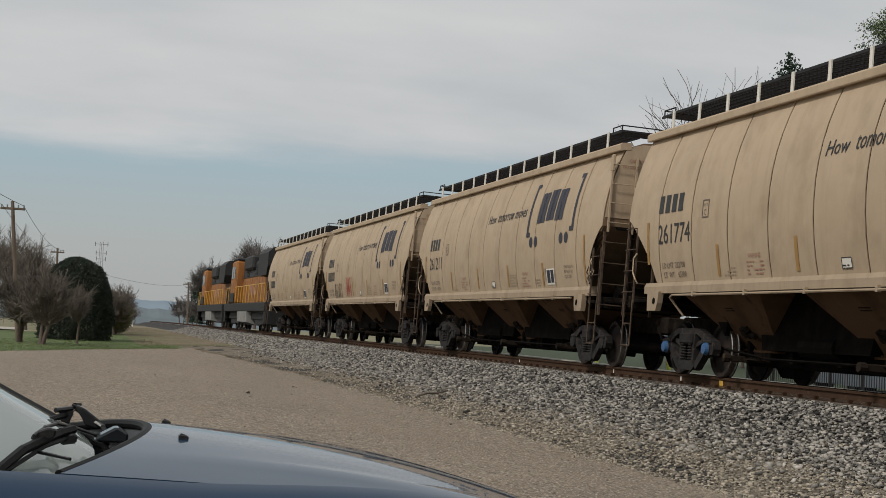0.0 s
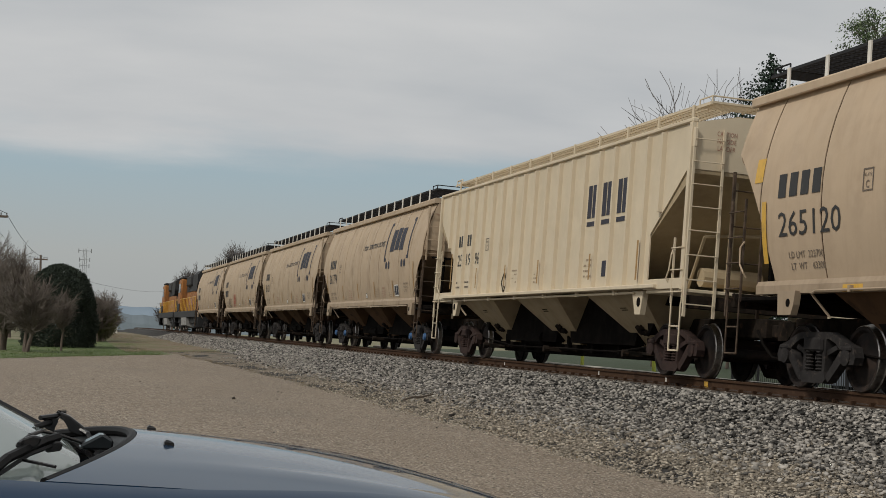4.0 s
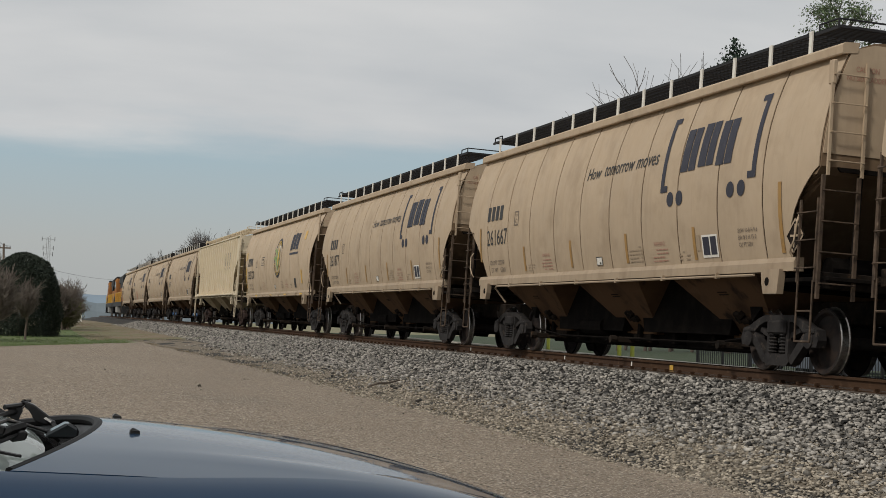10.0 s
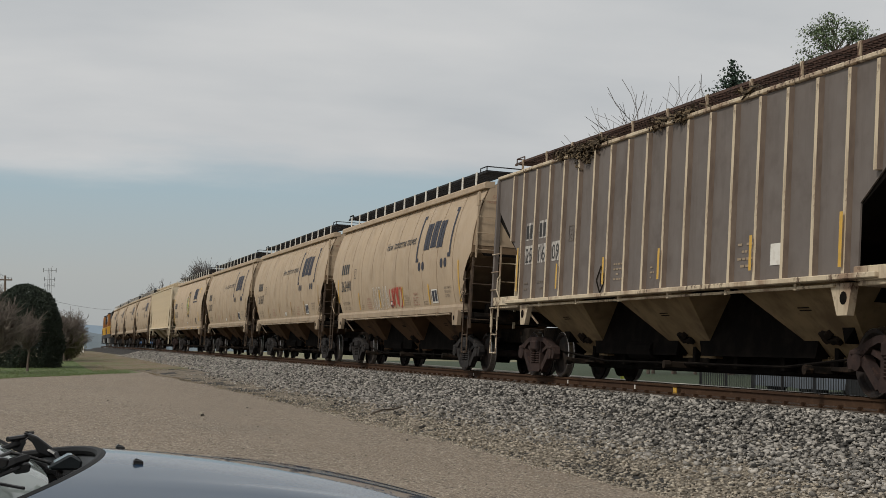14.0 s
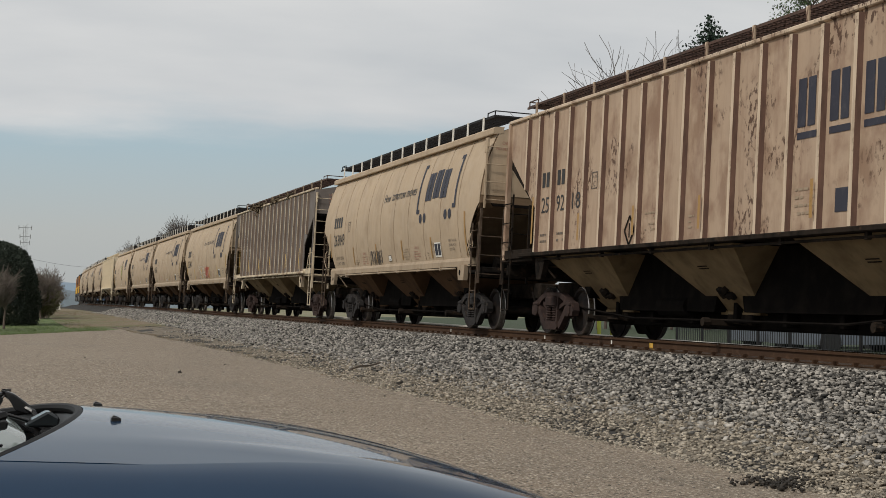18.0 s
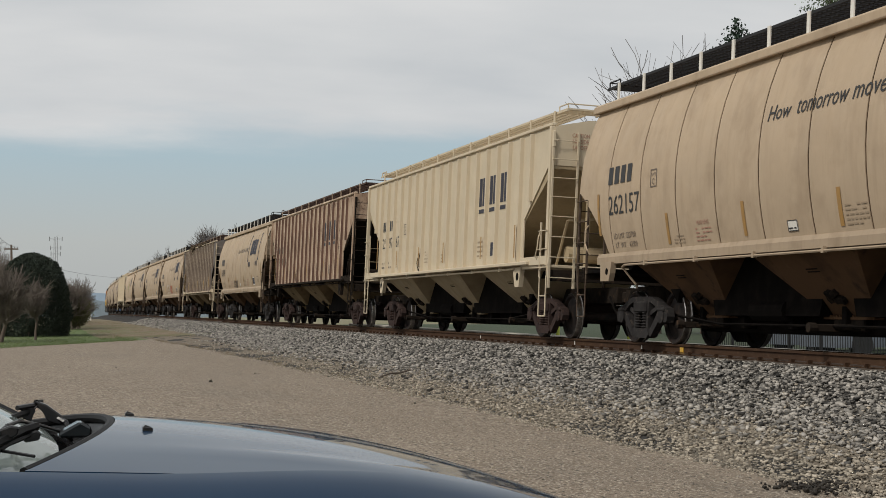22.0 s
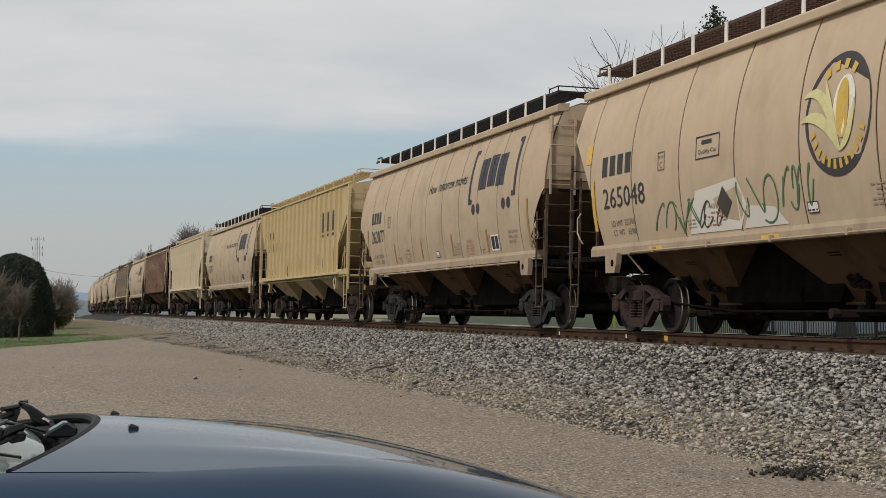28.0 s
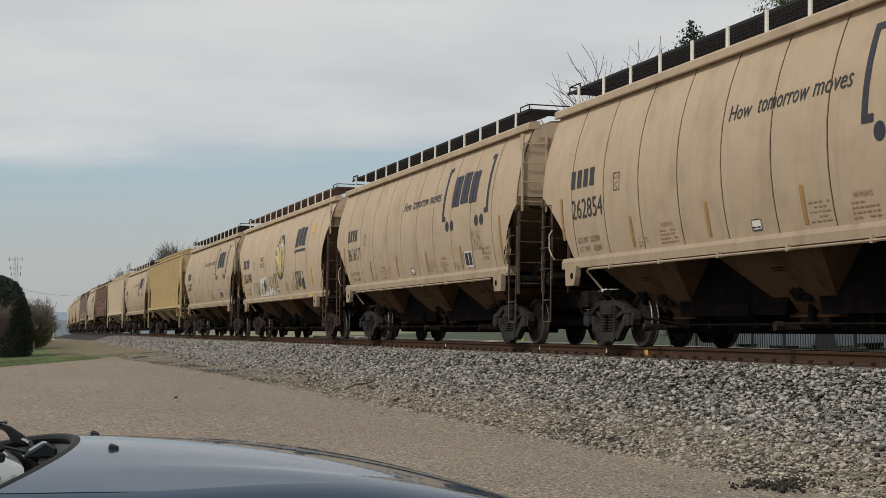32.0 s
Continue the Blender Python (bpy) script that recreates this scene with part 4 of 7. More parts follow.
def rib_car(name, label, paint, rib, hop, end_dark, truck_mat=M_TRUCK_R, grate=M_GRATE, post=M_WHITE, half=8.42, gear=None, flank=None):
    """Flat-sided hopper car with vertical outside ribs and triangular end cut-outs."""
    car = thing(name, label, "hopper car", "hopper cars of the train")
    zs, ze = 1.52, 4.20
    tri = [(6.75, zs), (6.75, 2.42), (8.30, 3.50), (half, ze)]
    outline = [(-y, z) for y, z in tri] + [(y, z) for y, z in tri[::-1]]
    for side in (-1, 1):
        bm = bmesh.new()
        slab(bm, outline, "x", side * 1.535, side * 1.56)
        part("side_sheet", bm, paint, car)
        bm = bmesh.new()
        box(bm, min(side * 1.50, side * 1.61), max(side * 1.50, side * 1.61), -half, half, ze + 0.0, ze + 0.07, 0.015)
        part("roof_chord", bm, rib, car)
        bm = bmesh.new()
        box(bm, min(side * 1.48, side * 1.67), max(side * 1.48, side * 1.67), -7.3, 7.3, zs - 0.06, zs + 0.015, 0.012)
        part("side_sill", bm, gear or rib, car)
    bm = bmesh.new()
    slab(bm, [(-0.055, 0.0), (-0.04, -0.075), (0.04, -0.075), (0.055, 0.0)], "z", zs + 0.02, ze - 0.04)
    bmesh.ops.transform(bm, matrix=Matrix(((0, 1, 0, 0), (1, 0, 0, 0), (0, 0, 1, 0), (0, 0, 0, 1))), verts=bm.verts)
    me = mesh_of(bm, "rib")
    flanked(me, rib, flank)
    for k in range(17):
        y = -6.5 + 13.0 * k / 16
        for side in (-1, 1):
            p = part("rib", me, rib, car)
            p.location = (side * 1.56, y, 0)
            if side > 0:
                p.rotation_euler = (0, 0, math.pi)
    bm = bmesh.new()
    slab(bm, [(-0.055, 0.0), (-0.04, -0.075), (0.04, -0.075), (0.055, 0.0)], "z", 2.78, ze - 0.04)
    bmesh.ops.transform(bm, matrix=Matrix(((0, 1, 0, 0), (1, 0, 0, 0), (0, 0, 1, 0), (0, 0, 0, 1))), verts=bm.verts)
    short = mesh_of(bm, "rib")
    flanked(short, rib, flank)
    for y in (-7.18, 7.18):
        for side in (-1, 1):
            p = part("rib", short, rib, car)
            p.location = (side * 1.56, y, 0)
            if side > 0:
                p.rotation_euler = (0, 0, math.pi)
    # inner tank with slope sheets
    bm = bmesh.new()
    rings = []
    for y, f in ((-half, 3.35), (-5.2, zs - 0.02), (5.2, zs - 0.02), (half, 3.35)):
        rings.append([(-1.53, y, f), (-1.53, y, ze), (-0.8, y, ze + 0.16), (0.8, y, ze + 0.16), (1.53, y, ze), (1.53, y, f)])
    loft(bm, rings)
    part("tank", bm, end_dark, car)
    for q in (-1, 1):
        bm = bmesh.new()
        slab(bm, [(-1.53, 3.42), (-1.53, ze), (-0.8, ze + 0.15), (0.8, ze + 0.15), (1.53, ze), (1.53, 3.42)], "y", q * half - 0.012, q * half + 0.012)
        part("end_sheet", bm, paint, car)
        for x in (-1.57, 1.57):
            bm = bmesh.new()
            box(bm, x - 0.05, x + 0.05, min(q * (half - 0.10), q * half), max(q * (half - 0.10), q * half), 1.42, ze, 0.01)
            part("corner_post", bm, paint, car)
        bm = bmesh.new()
        box(bm, -1.56, 1.56, min(q * 6.75, q * (half + 0.05)), max(q * 6.75, q * (half + 0.05)), 1.38, 1.44, 0.01)
        box(bm, -1.6, -1.52, min(q * 6.7, q * (half + 0.04)), max(q * 6.7, q * (half + 0.04)), 1.44, 1.62, 0.01)
        box(bm, 1.52, 1.6, min(q * 6.7, q * (half + 0.04)), max(q * 6.7, q * (half + 0.04)), 1.44, 1.62, 0.01)
        part("end_platform", bm, gear or rib, car)
        bm = bmesh.new()
        for x in (-0.7, 0.7):
            rod(bm, (x, q * (half - 0.15), 3.4), (x, q * (half - 0.25), 1.42), 0.05, 6)
        rod(bm, (-0.8, q * 7.3, 1.72), (0.3, q * 7.3, 1.72), 0.17, 10)
        pipe(bm, [(-0.9, q * 7.0, 1.5), (-0.9, q * 7.6, 2.4), (0.4, q * 7.7, 2.5)], 0.03, 5)
        part("end_bracing", bm, end_dark, car)
        for side in (-1, 1):
            bm = bmesh.new()
            slab(bm, [(q * 6.6, zs - 0.09), (q * 6.05, zs - 0.09), (q * 6.25, zs - 0.5), (q * 6.5, zs - 0.5)], "x", side * 1.5 - 0.05, side * 1.5 + 0.05)
            part("jacking_pad", bm, gear or rib, car)
            bm = bmesh.new()
            rod(bm, (side * 1.545, q * 6.40, zs - 0.28), (side * 1.556, q * 6.40, zs - 0.28), 0.085, 12)
            part("pad_hole", bm, M_DARK, car)
    for y in (-4.75, 0.0, 4.75):
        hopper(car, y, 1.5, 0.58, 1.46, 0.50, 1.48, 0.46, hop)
        outlet(car, y, 0.44, M_UNDER)
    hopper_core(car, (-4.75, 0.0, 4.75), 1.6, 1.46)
    bm = bmesh.new()
    pipe(bm, [(-1.30, 6.1, 1.05), (-1.53, 6.25, 1.36), (-1.57, 6.0, 1.40), (-1.57, -6.2, 1.40)], 0.022, 6)
    for y in (-5.2, -3.1, -1.0, 1.1, 3.2, 5.3):
        box(bm, -1.59, -1.53, y - 0.035, y + 0.035, 1.37, 1.46)
    part("brake_pipe", bm, gear or rib, car)
    underframe(car, half + 0.35, half - 0.02, M_UNDER, 1.24)
    running_board(car, half - 0.75, 4.60, grate, post, 1.42)
    end_gear(car, half, gear or rib, 4.1, gear or rib)
    for q in (-1, 1):
        truck(car, q * 6.85, truck_mat, "cast steel truck with coil springs")
        coupler(car, q * (half + 0.25), q, M_UNDER)
    return car
# ---- lettering ----
def logo_blocks(y, z, k, slant=0.04):
    """Three heavy blocks, each split by a thin upright slit."""
    out = []
    for j in range(3):
        for a, w in ((0.0, 0.26), (0.29, 0.24)):
            out.append(bar(y - (j * 0.63 + a) * k, z + 0.03 * k * (j == 1), w * k, 0.68 * k, slant))
    return out


def mark_bars(y, z, h, w):
    """Plain bars in place of a reporting mark."""
    return [bar(y - j * w / 4, z, w / 4 * 0.68, h) for j in range(4)]


def small_print(y, z, w, h, lines, rnd):
    out = []
    for k in range(lines):
        a = y
        zz = z + h - (k + 1) * h / lines
        while a > y - w:
            b = rnd.uniform(0.05, 0.14)
            b = min(b, a - (y - w))
            if b > 0.02 and rnd.random() < 0.8:
                out.append(bar(a, zz, b, h / lines * 0.34))
            a -= b + 0.03
    return out


def ribbon(pts, w):
    """A brush stroke of width w along points of a side."""
    out = []
    for (a, b), (c, d) in zip(pts, pts[1:]):
        n = Vector((-(d - b), c - a))
        if n.length < 1e-5:
            continue
        n = n.normalized() * w / 2
        out.append([(a - n.x, b - n.y), (c - n.x, d - n.y), (c + n.x, d + n.y), (a + n.x, b + n.y)])
    return out


def leaf(a, b, c, w):
    """A bowed leaf from its foot a past b to its tip c, pointed at both ends."""
    a, b, c = Vector(a), Vector(b), Vector(c)
    rows = []
    for k in range(9):
        t = k / 8
        p = a * (1 - t) ** 2 + b * 2 * t * (1 - t) + c * t * t
        d = ((b - a) * (1 - t) + (c - b) * t).normalized()
        n = Vector((-d.y, d.x)) * (w / 2) * math.sin(math.pi * min(0.97, t * 0.9 + 0.08)) ** 0.8
        rows.append((tuple(p - n), tuple(p + n)))
    return [[r0[0], r1[0], r1[1], r0[1]] for r0, r1 in zip(rows, rows[1:])]


def scrawl(y, z, w, h, strokes, seed, brush=0.035):
    """Loose looping spray-paint strokes."""
    rnd = random.Random(seed)
    out = []
    for k in range(strokes):
        a = y - w * (k + rnd.uniform(0.1, 0.9)) / strokes
        p, q, r = rnd.uniform(0, 6), rnd.uniform(3, 6), rnd.uniform(0.25, 0.5) * w / strokes * 1.8
        lean = rnd.uniform(-0.15, 0.15)
        base = rnd.uniform(0, 0.25) * h
        pts = [(a + math.sin(p + q * t) * r - lean * t, z + base + (h - base) * (0.5 + 0.5 * math.sin(p * 1.7 + q * 0.8 * t + 1.3 * t * t))) for t in [i / 13 for i in range(14)]]
        out += ribbon(pts, brush)
    return out


def round_letters(car, number, seed):
    rnd = random.Random(seed)
    decal("logo_mark", logo_blocks(-3.62, 3.0, 1.0), M_NAVY, car, round_x, "dark navy block mark")
    for y, q in ((-2.92, 1), (-6.12, -1)):
        s = [bar(y, 2.76, 0.13, 1.12), bar(y + (0 if q > 0 else 0.13), 2.72, 0.26, 0.10), bar(y + (0 if q > 0 else 0.13), 3.85, 0.26, 0.09)]
        decal("bracket_mark", s, M_NAVY, car, round_x)
    for y in (-3.31, -3.66, -5.46, -5.81):
        decal("dot_mark", [disc(y, 2.595, 0.125, 0.118)], M_NAVY, car, round_x)
    for w in (words("How", 0.58, 3.20, 0.22, 0.64, 0.2), words("tomorrow", -0.24, 3.21, 0.20, 1.34, 0.2), words("moves", -1.72, 3.22, 0.17, 0.92, 0.2)):
        decal("slogan_word", [w], M_BLACK, car, round_x)
    decal("reporting_mark", mark_bars(6.58, 2.76, 0.31, 1.16), M_BLACK, car, round_x)
    if number:
        decal("car_number", [words(number, 6.55, 2.22, 0.34, 1.40)], M_BLACK, car, round_x, "black stencilled car number")
    else:
        decal("car_number", [bar(6.55 - j * 0.24, 2.22, 0.17, 0.34) for j in range(6)], M_BLACK, car, round_x)
    load_print(car, rnd, round_x, 6.42)
    yellow = seed == 9
    for y, z, h in ((7.10, 1.88, 0.75), (4.10, 1.62, 0.50), (1.36, 1.63, 0.50), (-1.38, 1.63, 0.50), (-4.12, 1.61, 0.50), (-6.94, 1.62, 0.97)):
        decal("reflector_strip", [bar(y, z, 0.10, h)], M_STRIPE if yellow else M_STRIPE_D, car, round_x)
    decal("data_plate", [bar(-4.44, 1.63, 0.54, 0.34)], M_WHITE, car, round_x)
    decal("data_plate_print", [bar(-4.48, 1.67, 0.22, 0.27), bar(-4.74, 1.67, 0.20, 0.27)], M_NAVY, car, round_x, off=0.012)
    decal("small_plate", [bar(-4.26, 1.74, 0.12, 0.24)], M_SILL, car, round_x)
    for k, (text, wide) in enumerate((("EXW 10-8 H 9-3", 0.60), ("EW 8-2 H 15-2", 0.56), ("CU FT 5201", 0.42))):
        decal("dimension_print", [words(text, -5.68, 1.95 - k * 0.10, 0.062, wide)], M_DIM, car, round_x)
    placard(car, -7.44, 1.83)


M_DIM = Mat("worn_dark_print", (0.12, 0.095, 0.075), 0.65).layer((0.25, 0.19, 0.13), 14, 0.5, 0.7, 0.7).m


def load_print(car, rnd, wide, y0):
    for k, (text, w) in enumerate((("LD LMT  222700", 1.0), ("LT  WT    63300", 0.98))):
        decal("load_data", [words(text, y0 - 0.04 * k, 1.80 - k * 0.16, 0.095, w)], M_DIM, car, wide)
    frame_box = [bar(4.66, 2.58, 0.26, 0.018), bar(4.66, 2.86, 0.26, 0.018), bar(4.66, 2.58, 0.022, 0.29), bar(4.422, 2.58, 0.022, 0.29)]
    decal("clearance_box", frame_box + [words("C", 4.58, 2.62, 0.10, 0.09), words("PLATE", 4.62, 2.77, 0.045, 0.18)], M_DIM, car, wide)
    for y in (3.0, -2.55):
        decal("warning_print", [words("WARNING", y - 0.06, 1.87, 0.07, 0.44)] + small_print(y, 1.62, 0.6, 0.24, 4, rnd), M_RED, car, wide)
    decal("small_print", small_print(3.86, 1.62, 0.42, 0.16, 3, rnd) + small_print(-1.55, 1.64, 0.55, 0.30, 5, rnd) + small_print(-3.55, 1.62, 0.42, 0.18, 3, rnd) + small_print(6.3, 1.44, 0.7, 0.04, 1, rnd), M_PRINT, car, wide)
    decal("white_plate", [bar(0.02, 1.63, 0.28, 0.15)], M_WHITE, car, wide)
    decal("white_plate_print", small_print(0.0, 1.66, 0.22, 0.06, 1, rnd) + [bar(0.02, 1.63, 0.28, 0.012), bar(0.02, 1.768, 0.28, 0.012), bar(0.02, 1.63, 0.014, 0.15), bar(-0.246, 1.63, 0.014, 0.15)], M_BLACK, car, wide, off=0.012)


def placard(car, y, z):
    bm = bmesh.new()
    slab(bm, [(y, z - 0.25), (y - 0.25, z), (y, z + 0.25), (y + 0.25, z)], "x", -1.575, -1.565)
    p = part("placard_holder", bm, M_UNDER, car, "diamond placard holder")
    strokes = ([bar(y + 0.015, z - 0.16, 0.03, 0.32), bar(y + 0.12, z - 0.015, 0.24, 0.03)] + [ribbon([(y, z - 0.23), (y - 0.23, z)], 0.03)[0], ribbon([(y - 0.23, z), (y, z + 0.23)], 0.03)[0], ribbon([(y, z + 0.23), (y + 0.23, z)], 0.03)[0], ribbon([(y + 0.23, z), (y, z - 0.23)], 0.03)[0]])
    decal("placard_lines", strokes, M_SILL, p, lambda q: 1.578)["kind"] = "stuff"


def caution_print(car, half, lines, z=3.85):
    """Red warning words on the rear end sheet."""
    v, f = [], []
    for k, (text, height, width) in enumerate(lines):
        tv, tf = text_mesh(text, height, width)
        n = len(v)
        v += [(-1.24 + (0.5 - width) / 2 + a, -half - 0.018, z + 0.15 - k * 0.12 + b) for a, b in tv]
        f += [tuple(n + q for q in face) for face in tf]
    me = bpy.data.meshes.new("caution_print")
    me.from_pydata(v, [], f)
    part("caution_print", me, M_RED, car)


def grain_letters(car, number, seed):
    rnd = random.Random(seed)
    y0, z0 = -0.88, 2.83
    decal("emblem", [disc(y0, z0, 0.80, 0.79, 36)], M_EMBLEM, car, round_x, "dark oval emblem with yellow corn cob")
    decal("emblem_white", [disc(y0 - 0.16, z0 + 0.08, 0.26, 0.40, 28)], M_WHITE, car, round_x, off=0.011)
    leaves = []
    for tip, bow, w in (((0.86, 0.30), (0.30, 0.62), 0.16), ((0.90, -0.02), (0.36, 0.26), 0.17), ((0.34, 0.46), (0.16, 0.20), 0.12), ((-0.40, 0.16), (-0.34, -0.22), 0.12)):
        leaves += leaf((y0 - 0.06, z0 - 0.46), (y0 + bow[0], z0 + bow[1] - 0.12), (y0 + tip[0], z0 + tip[1]), w)
    decal("emblem_leaf", leaves, M_LEAFPRINT if seed == 6 else M_LEAFPALE, car, round_x, off=0.017)
    decal("emblem_cob", [disc(y0 - 0.12, z0 + 0.06, 0.15, 0.38, 20)], M_COB, car, round_x, off=0.014)
    ring = []
    for a0, a1, n in ((50, 130, 4), (195, 345, 12)):
        for k in range(n):
            a = radians(a0 + (a1 - a0) * (k + 0.5) / n)
            d = radians((a1 - a0) / n * 0.34)
            ring.append([(y0 + math.cos(b) * r * 0.80, z0 + math.sin(b) * r * 0.79) for b, r in ((a - d * 0.7, 0.72), (a + d * 0.7, 0.72), (a + d * 0.7, 0.88), (a - d * 0.7, 0.88))])
    decal("emblem_ring", ring, M_COB, car, round_x, off=0.014)
    decal("logo_mark", logo_blocks(-3.55, 3.03, 0.90), M_NAVY, car, round_x, "dark navy block mark")
    decal("logo_underline", [bar(-3.52, 2.86, 1.80, 0.08)], M_NAVY, car, round_x)
    decal("reporting_mark", mark_bars(7.05, 2.67, 0.34, 1.36), M_BLACK, car, round_x)
    decal("car_number", [words(number, 7.02, 2.11, 0.35, 1.80)], M_BLACK, car, round_x, "black stencilled car number")
    load_print(car, rnd, round_x, 6.75)
    decal("quality_plate", [bar(3.25, 2.62, 0.80, 0.02), bar(3.25, 2.95, 0.80, 0.02), bar(3.25, 2.62, 0.02, 0.33), bar(2.47, 2.62, 0.02, 0.33), words("Quality Car", 3.16, 2.68, 0.085, 0.62), bar(3.05, 2.84, 0.34, 0.06)], M_BLACK, car, round_x)
    for y, z, w, h, m in ((7.85, 2.95, 0.26, 0.36, M_STRIPE), (7.55, 1.75, 0.14, 0.9, M_STRIPE), (-6.15, 3.35, 0.36, 0.32, M_STRIPE), (-6.05, 1.75, 0.2, 0.5, M_STRIPE)):
        decal("reflector_patch", [bar(y, z, w, h)], m, car, round_x)
    for y in (5.0, 1.1, -2.4, -5.8):
        bm = bmesh.new()
        s = round_x(1.42)
        box(bm, -s - 0.062, -s - 0.056, y - 0.26, y + 0.26, 1.31, 1.405)
        part("sill_reflector", bm, M_STRIPE, car)
    decal("data_plate", [bar(-4.55, 1.62, 0.36, 0.34)], M_BLACK, car, round_x)


def rib_letters(car, marks, digits, seed, dark=M_BLACK, patch=False):
    """Lettering set between the ribs; digits come in pairs."""
    rnd = random.Random(seed)
    bays = [-6.5 + 13.0 * k / 16 + 0.406 for k in range(16)]
    up = 0.36 if seed == 15 else 0.04
    wide = flat_x
    front = bays[::-1]
    for j, pair in enumerate(digits):
        y = front[j + 0] + 0.27
        if patch:
            decal("stencil_patch", [bar(y + 0.02, 2.21 + up, 0.56, 0.38)], M_PATCH, car, wide, off=0.005)
        if pair:
            decal("car_number", [words(pair, y - 0.02, 2.24 + up, 0.30, 0.40)], dark, car, wide, "stencilled car number")
        else:
            decal("car_number", [bar(y - 0.02, 2.24 + up, 0.2, 0.32), bar(y - 0.28, 2.24 + up, 0.2, 0.32)], dark, car, wide)
    for j in range(2):
        y = front[j + 0] + 0.25
        if patch:
            decal("stencil_patch", [bar(y + 0.02, 2.70 + up, 0.54, 0.36)], M_PATCH, car, wide, off=0.005)
        decal("reporting_mark", [bar(y, 2.73 + up, 0.15, 0.28), bar(y - 0.22, 2.73 + up, 0.15, 0.28)], dark, car, wide)
        decal("load_data", small_print(y, 1.72, 0.42, 0.24, 2, rnd), M_DIM, car, wide)
    if marks:
        for j in range(3):
            a = bays[(2 if seed == 15 else 3) - j] + 0.26
            decal("logo_mark", [bar(a, 2.90, 0.21, 0.64), bar(a - 0.26, 2.90, 0.19, 0.64)], M_NAVY, car, wide, "dark navy block mark")
            decal("logo_underline", [bar(a, 2.74, 0.50, 0.09)], M_NAVY, car, wide)
    decal("data_plate", [bar(-4.42, 1.74, 0.34, 0.30)], M_NAVY if marks else M_WHITE, car, wide)
    decal("small_print", small_print(bays[3] + 0.25, 1.75, 0.5, 0.42, 4, rnd) + small_print(bays[9] + 0.2, 1.75, 0.4, 0.35, 4, rnd) + small_print(bays[7] + 0.2, 1.72, 0.2, 0.25, 3, rnd), M_PRINT, car, wide)
    y, z = bays[10], 1.78
    decal("placard", ribbon([(y, z - 0.24), (y - 0.2, z), (y, z + 0.24), (y + 0.2, z), (y, z - 0.24)], 0.05) + [bar(y + 0.02, z - 0.12, 0.04, 0.24)], M_UNDER, car, wide)
    frame_box = [bar(3.8, 2.58, 0.26, 0.018), bar(3.8, 2.86, 0.26, 0.018), bar(3.8, 2.58, 0.022, 0.29), bar(3.562, 2.58, 0.022, 0.29)]
    decal("clearance_box", frame_box + [words("C", 3.72, 2.62, 0.10, 0.09), words("PLATE", 3.76, 2.77, 0.045, 0.18)], M_DIM, car, wide)
    for y, z, h in ((6.58, 1.70, 0.9), (4.14, 1.68, 0.48), (1.70, 1.68, 0.48), (-0.74, 1.68, 0.5), (-3.98, 1.68, 0.5), (-6.45, 1.62, 0.7)):
        decal("reflector_strip", [bar(y, z, 0.08, h)], M_STRIPE if patch else M_STRIPE_D, car, lambda q: 1.668)


M_PATCH = Mat("worn_stencil_ground", (0.48, 0.45, 0.41), 0.75).layer((0.19, 0.168, 0.155), 9, 0.46, 0.54, 0.95, (1, 1, 0.4)).m
M_EMBLEM = Mat("emblem_black", (0.035, 0.03, 0.035), 0.6).layer((0.09, 0.075, 0.06), 7, 0.55, 0.78, 0.6).m
M_LEAFPRINT = Mat("emblem_green_leaf", (0.19, 0.28, 0.09), 0.6).layer((0.34, 0.36, 0.16), 5, 0.45, 0.7, 0.7).m
M_LEAFPALE = Mat("emblem_cream_leaf", (0.60, 0.53, 0.27), 0.6).layer((0.42, 0.42, 0.17), 5, 0.45, 0.7, 0.7).m
M_COB = Mat("emblem_yellow", (0.55, 0.36, 0.06), 0.6).layer((0.40, 0.26, 0.06), 9, 0.5, 0.75, 0.6).m
M_SPRAY_R = Mat("red_spray", (0.42, 0.05, 0.03), 0.6).m
M_SPRAY_W = Mat("white_spray", (0.62, 0.58, 0.52), 0.7).m
M_SPRAY_G = Mat("green_spray", (0.05, 0.14, 0.06), 0.6).m
M_SPRAY_K = Mat("black_spray", (0.05, 0.04, 0.035), 0.6).m

# ---- the cars, from the front of the train ----
LONG = {"round": 17.575, "grain": 18.628, "rib": 18.888}
plain_round = round_car("hopper_car", "tan round-sided covered hopper car with block mark", M_TAN)
CONSIST = []


def repaint(car, old, fresh):
    for o in car.children_recursive:
        for s in o.material_slots:
            if s.material == old:
                s.link = "OBJECT"
                s.material = fresh


def next_round(number, seed, label, paint=None, dusty=None, truck_mat=None):
    car = copy_thing(plain_round, Matrix()) if CONSIST else plain_round
    tagged(car, label)
    if paint:
        repaint(car, M_TAN, paint)
    if truck_mat:
        repaint(car, M_TRUCK, truck_mat)
    CONSIST.append((car, "round", number, seed))
    return car


def next_car(car, kind, number, seed):
    CONSIST.append((car, kind, number, seed))
    return car


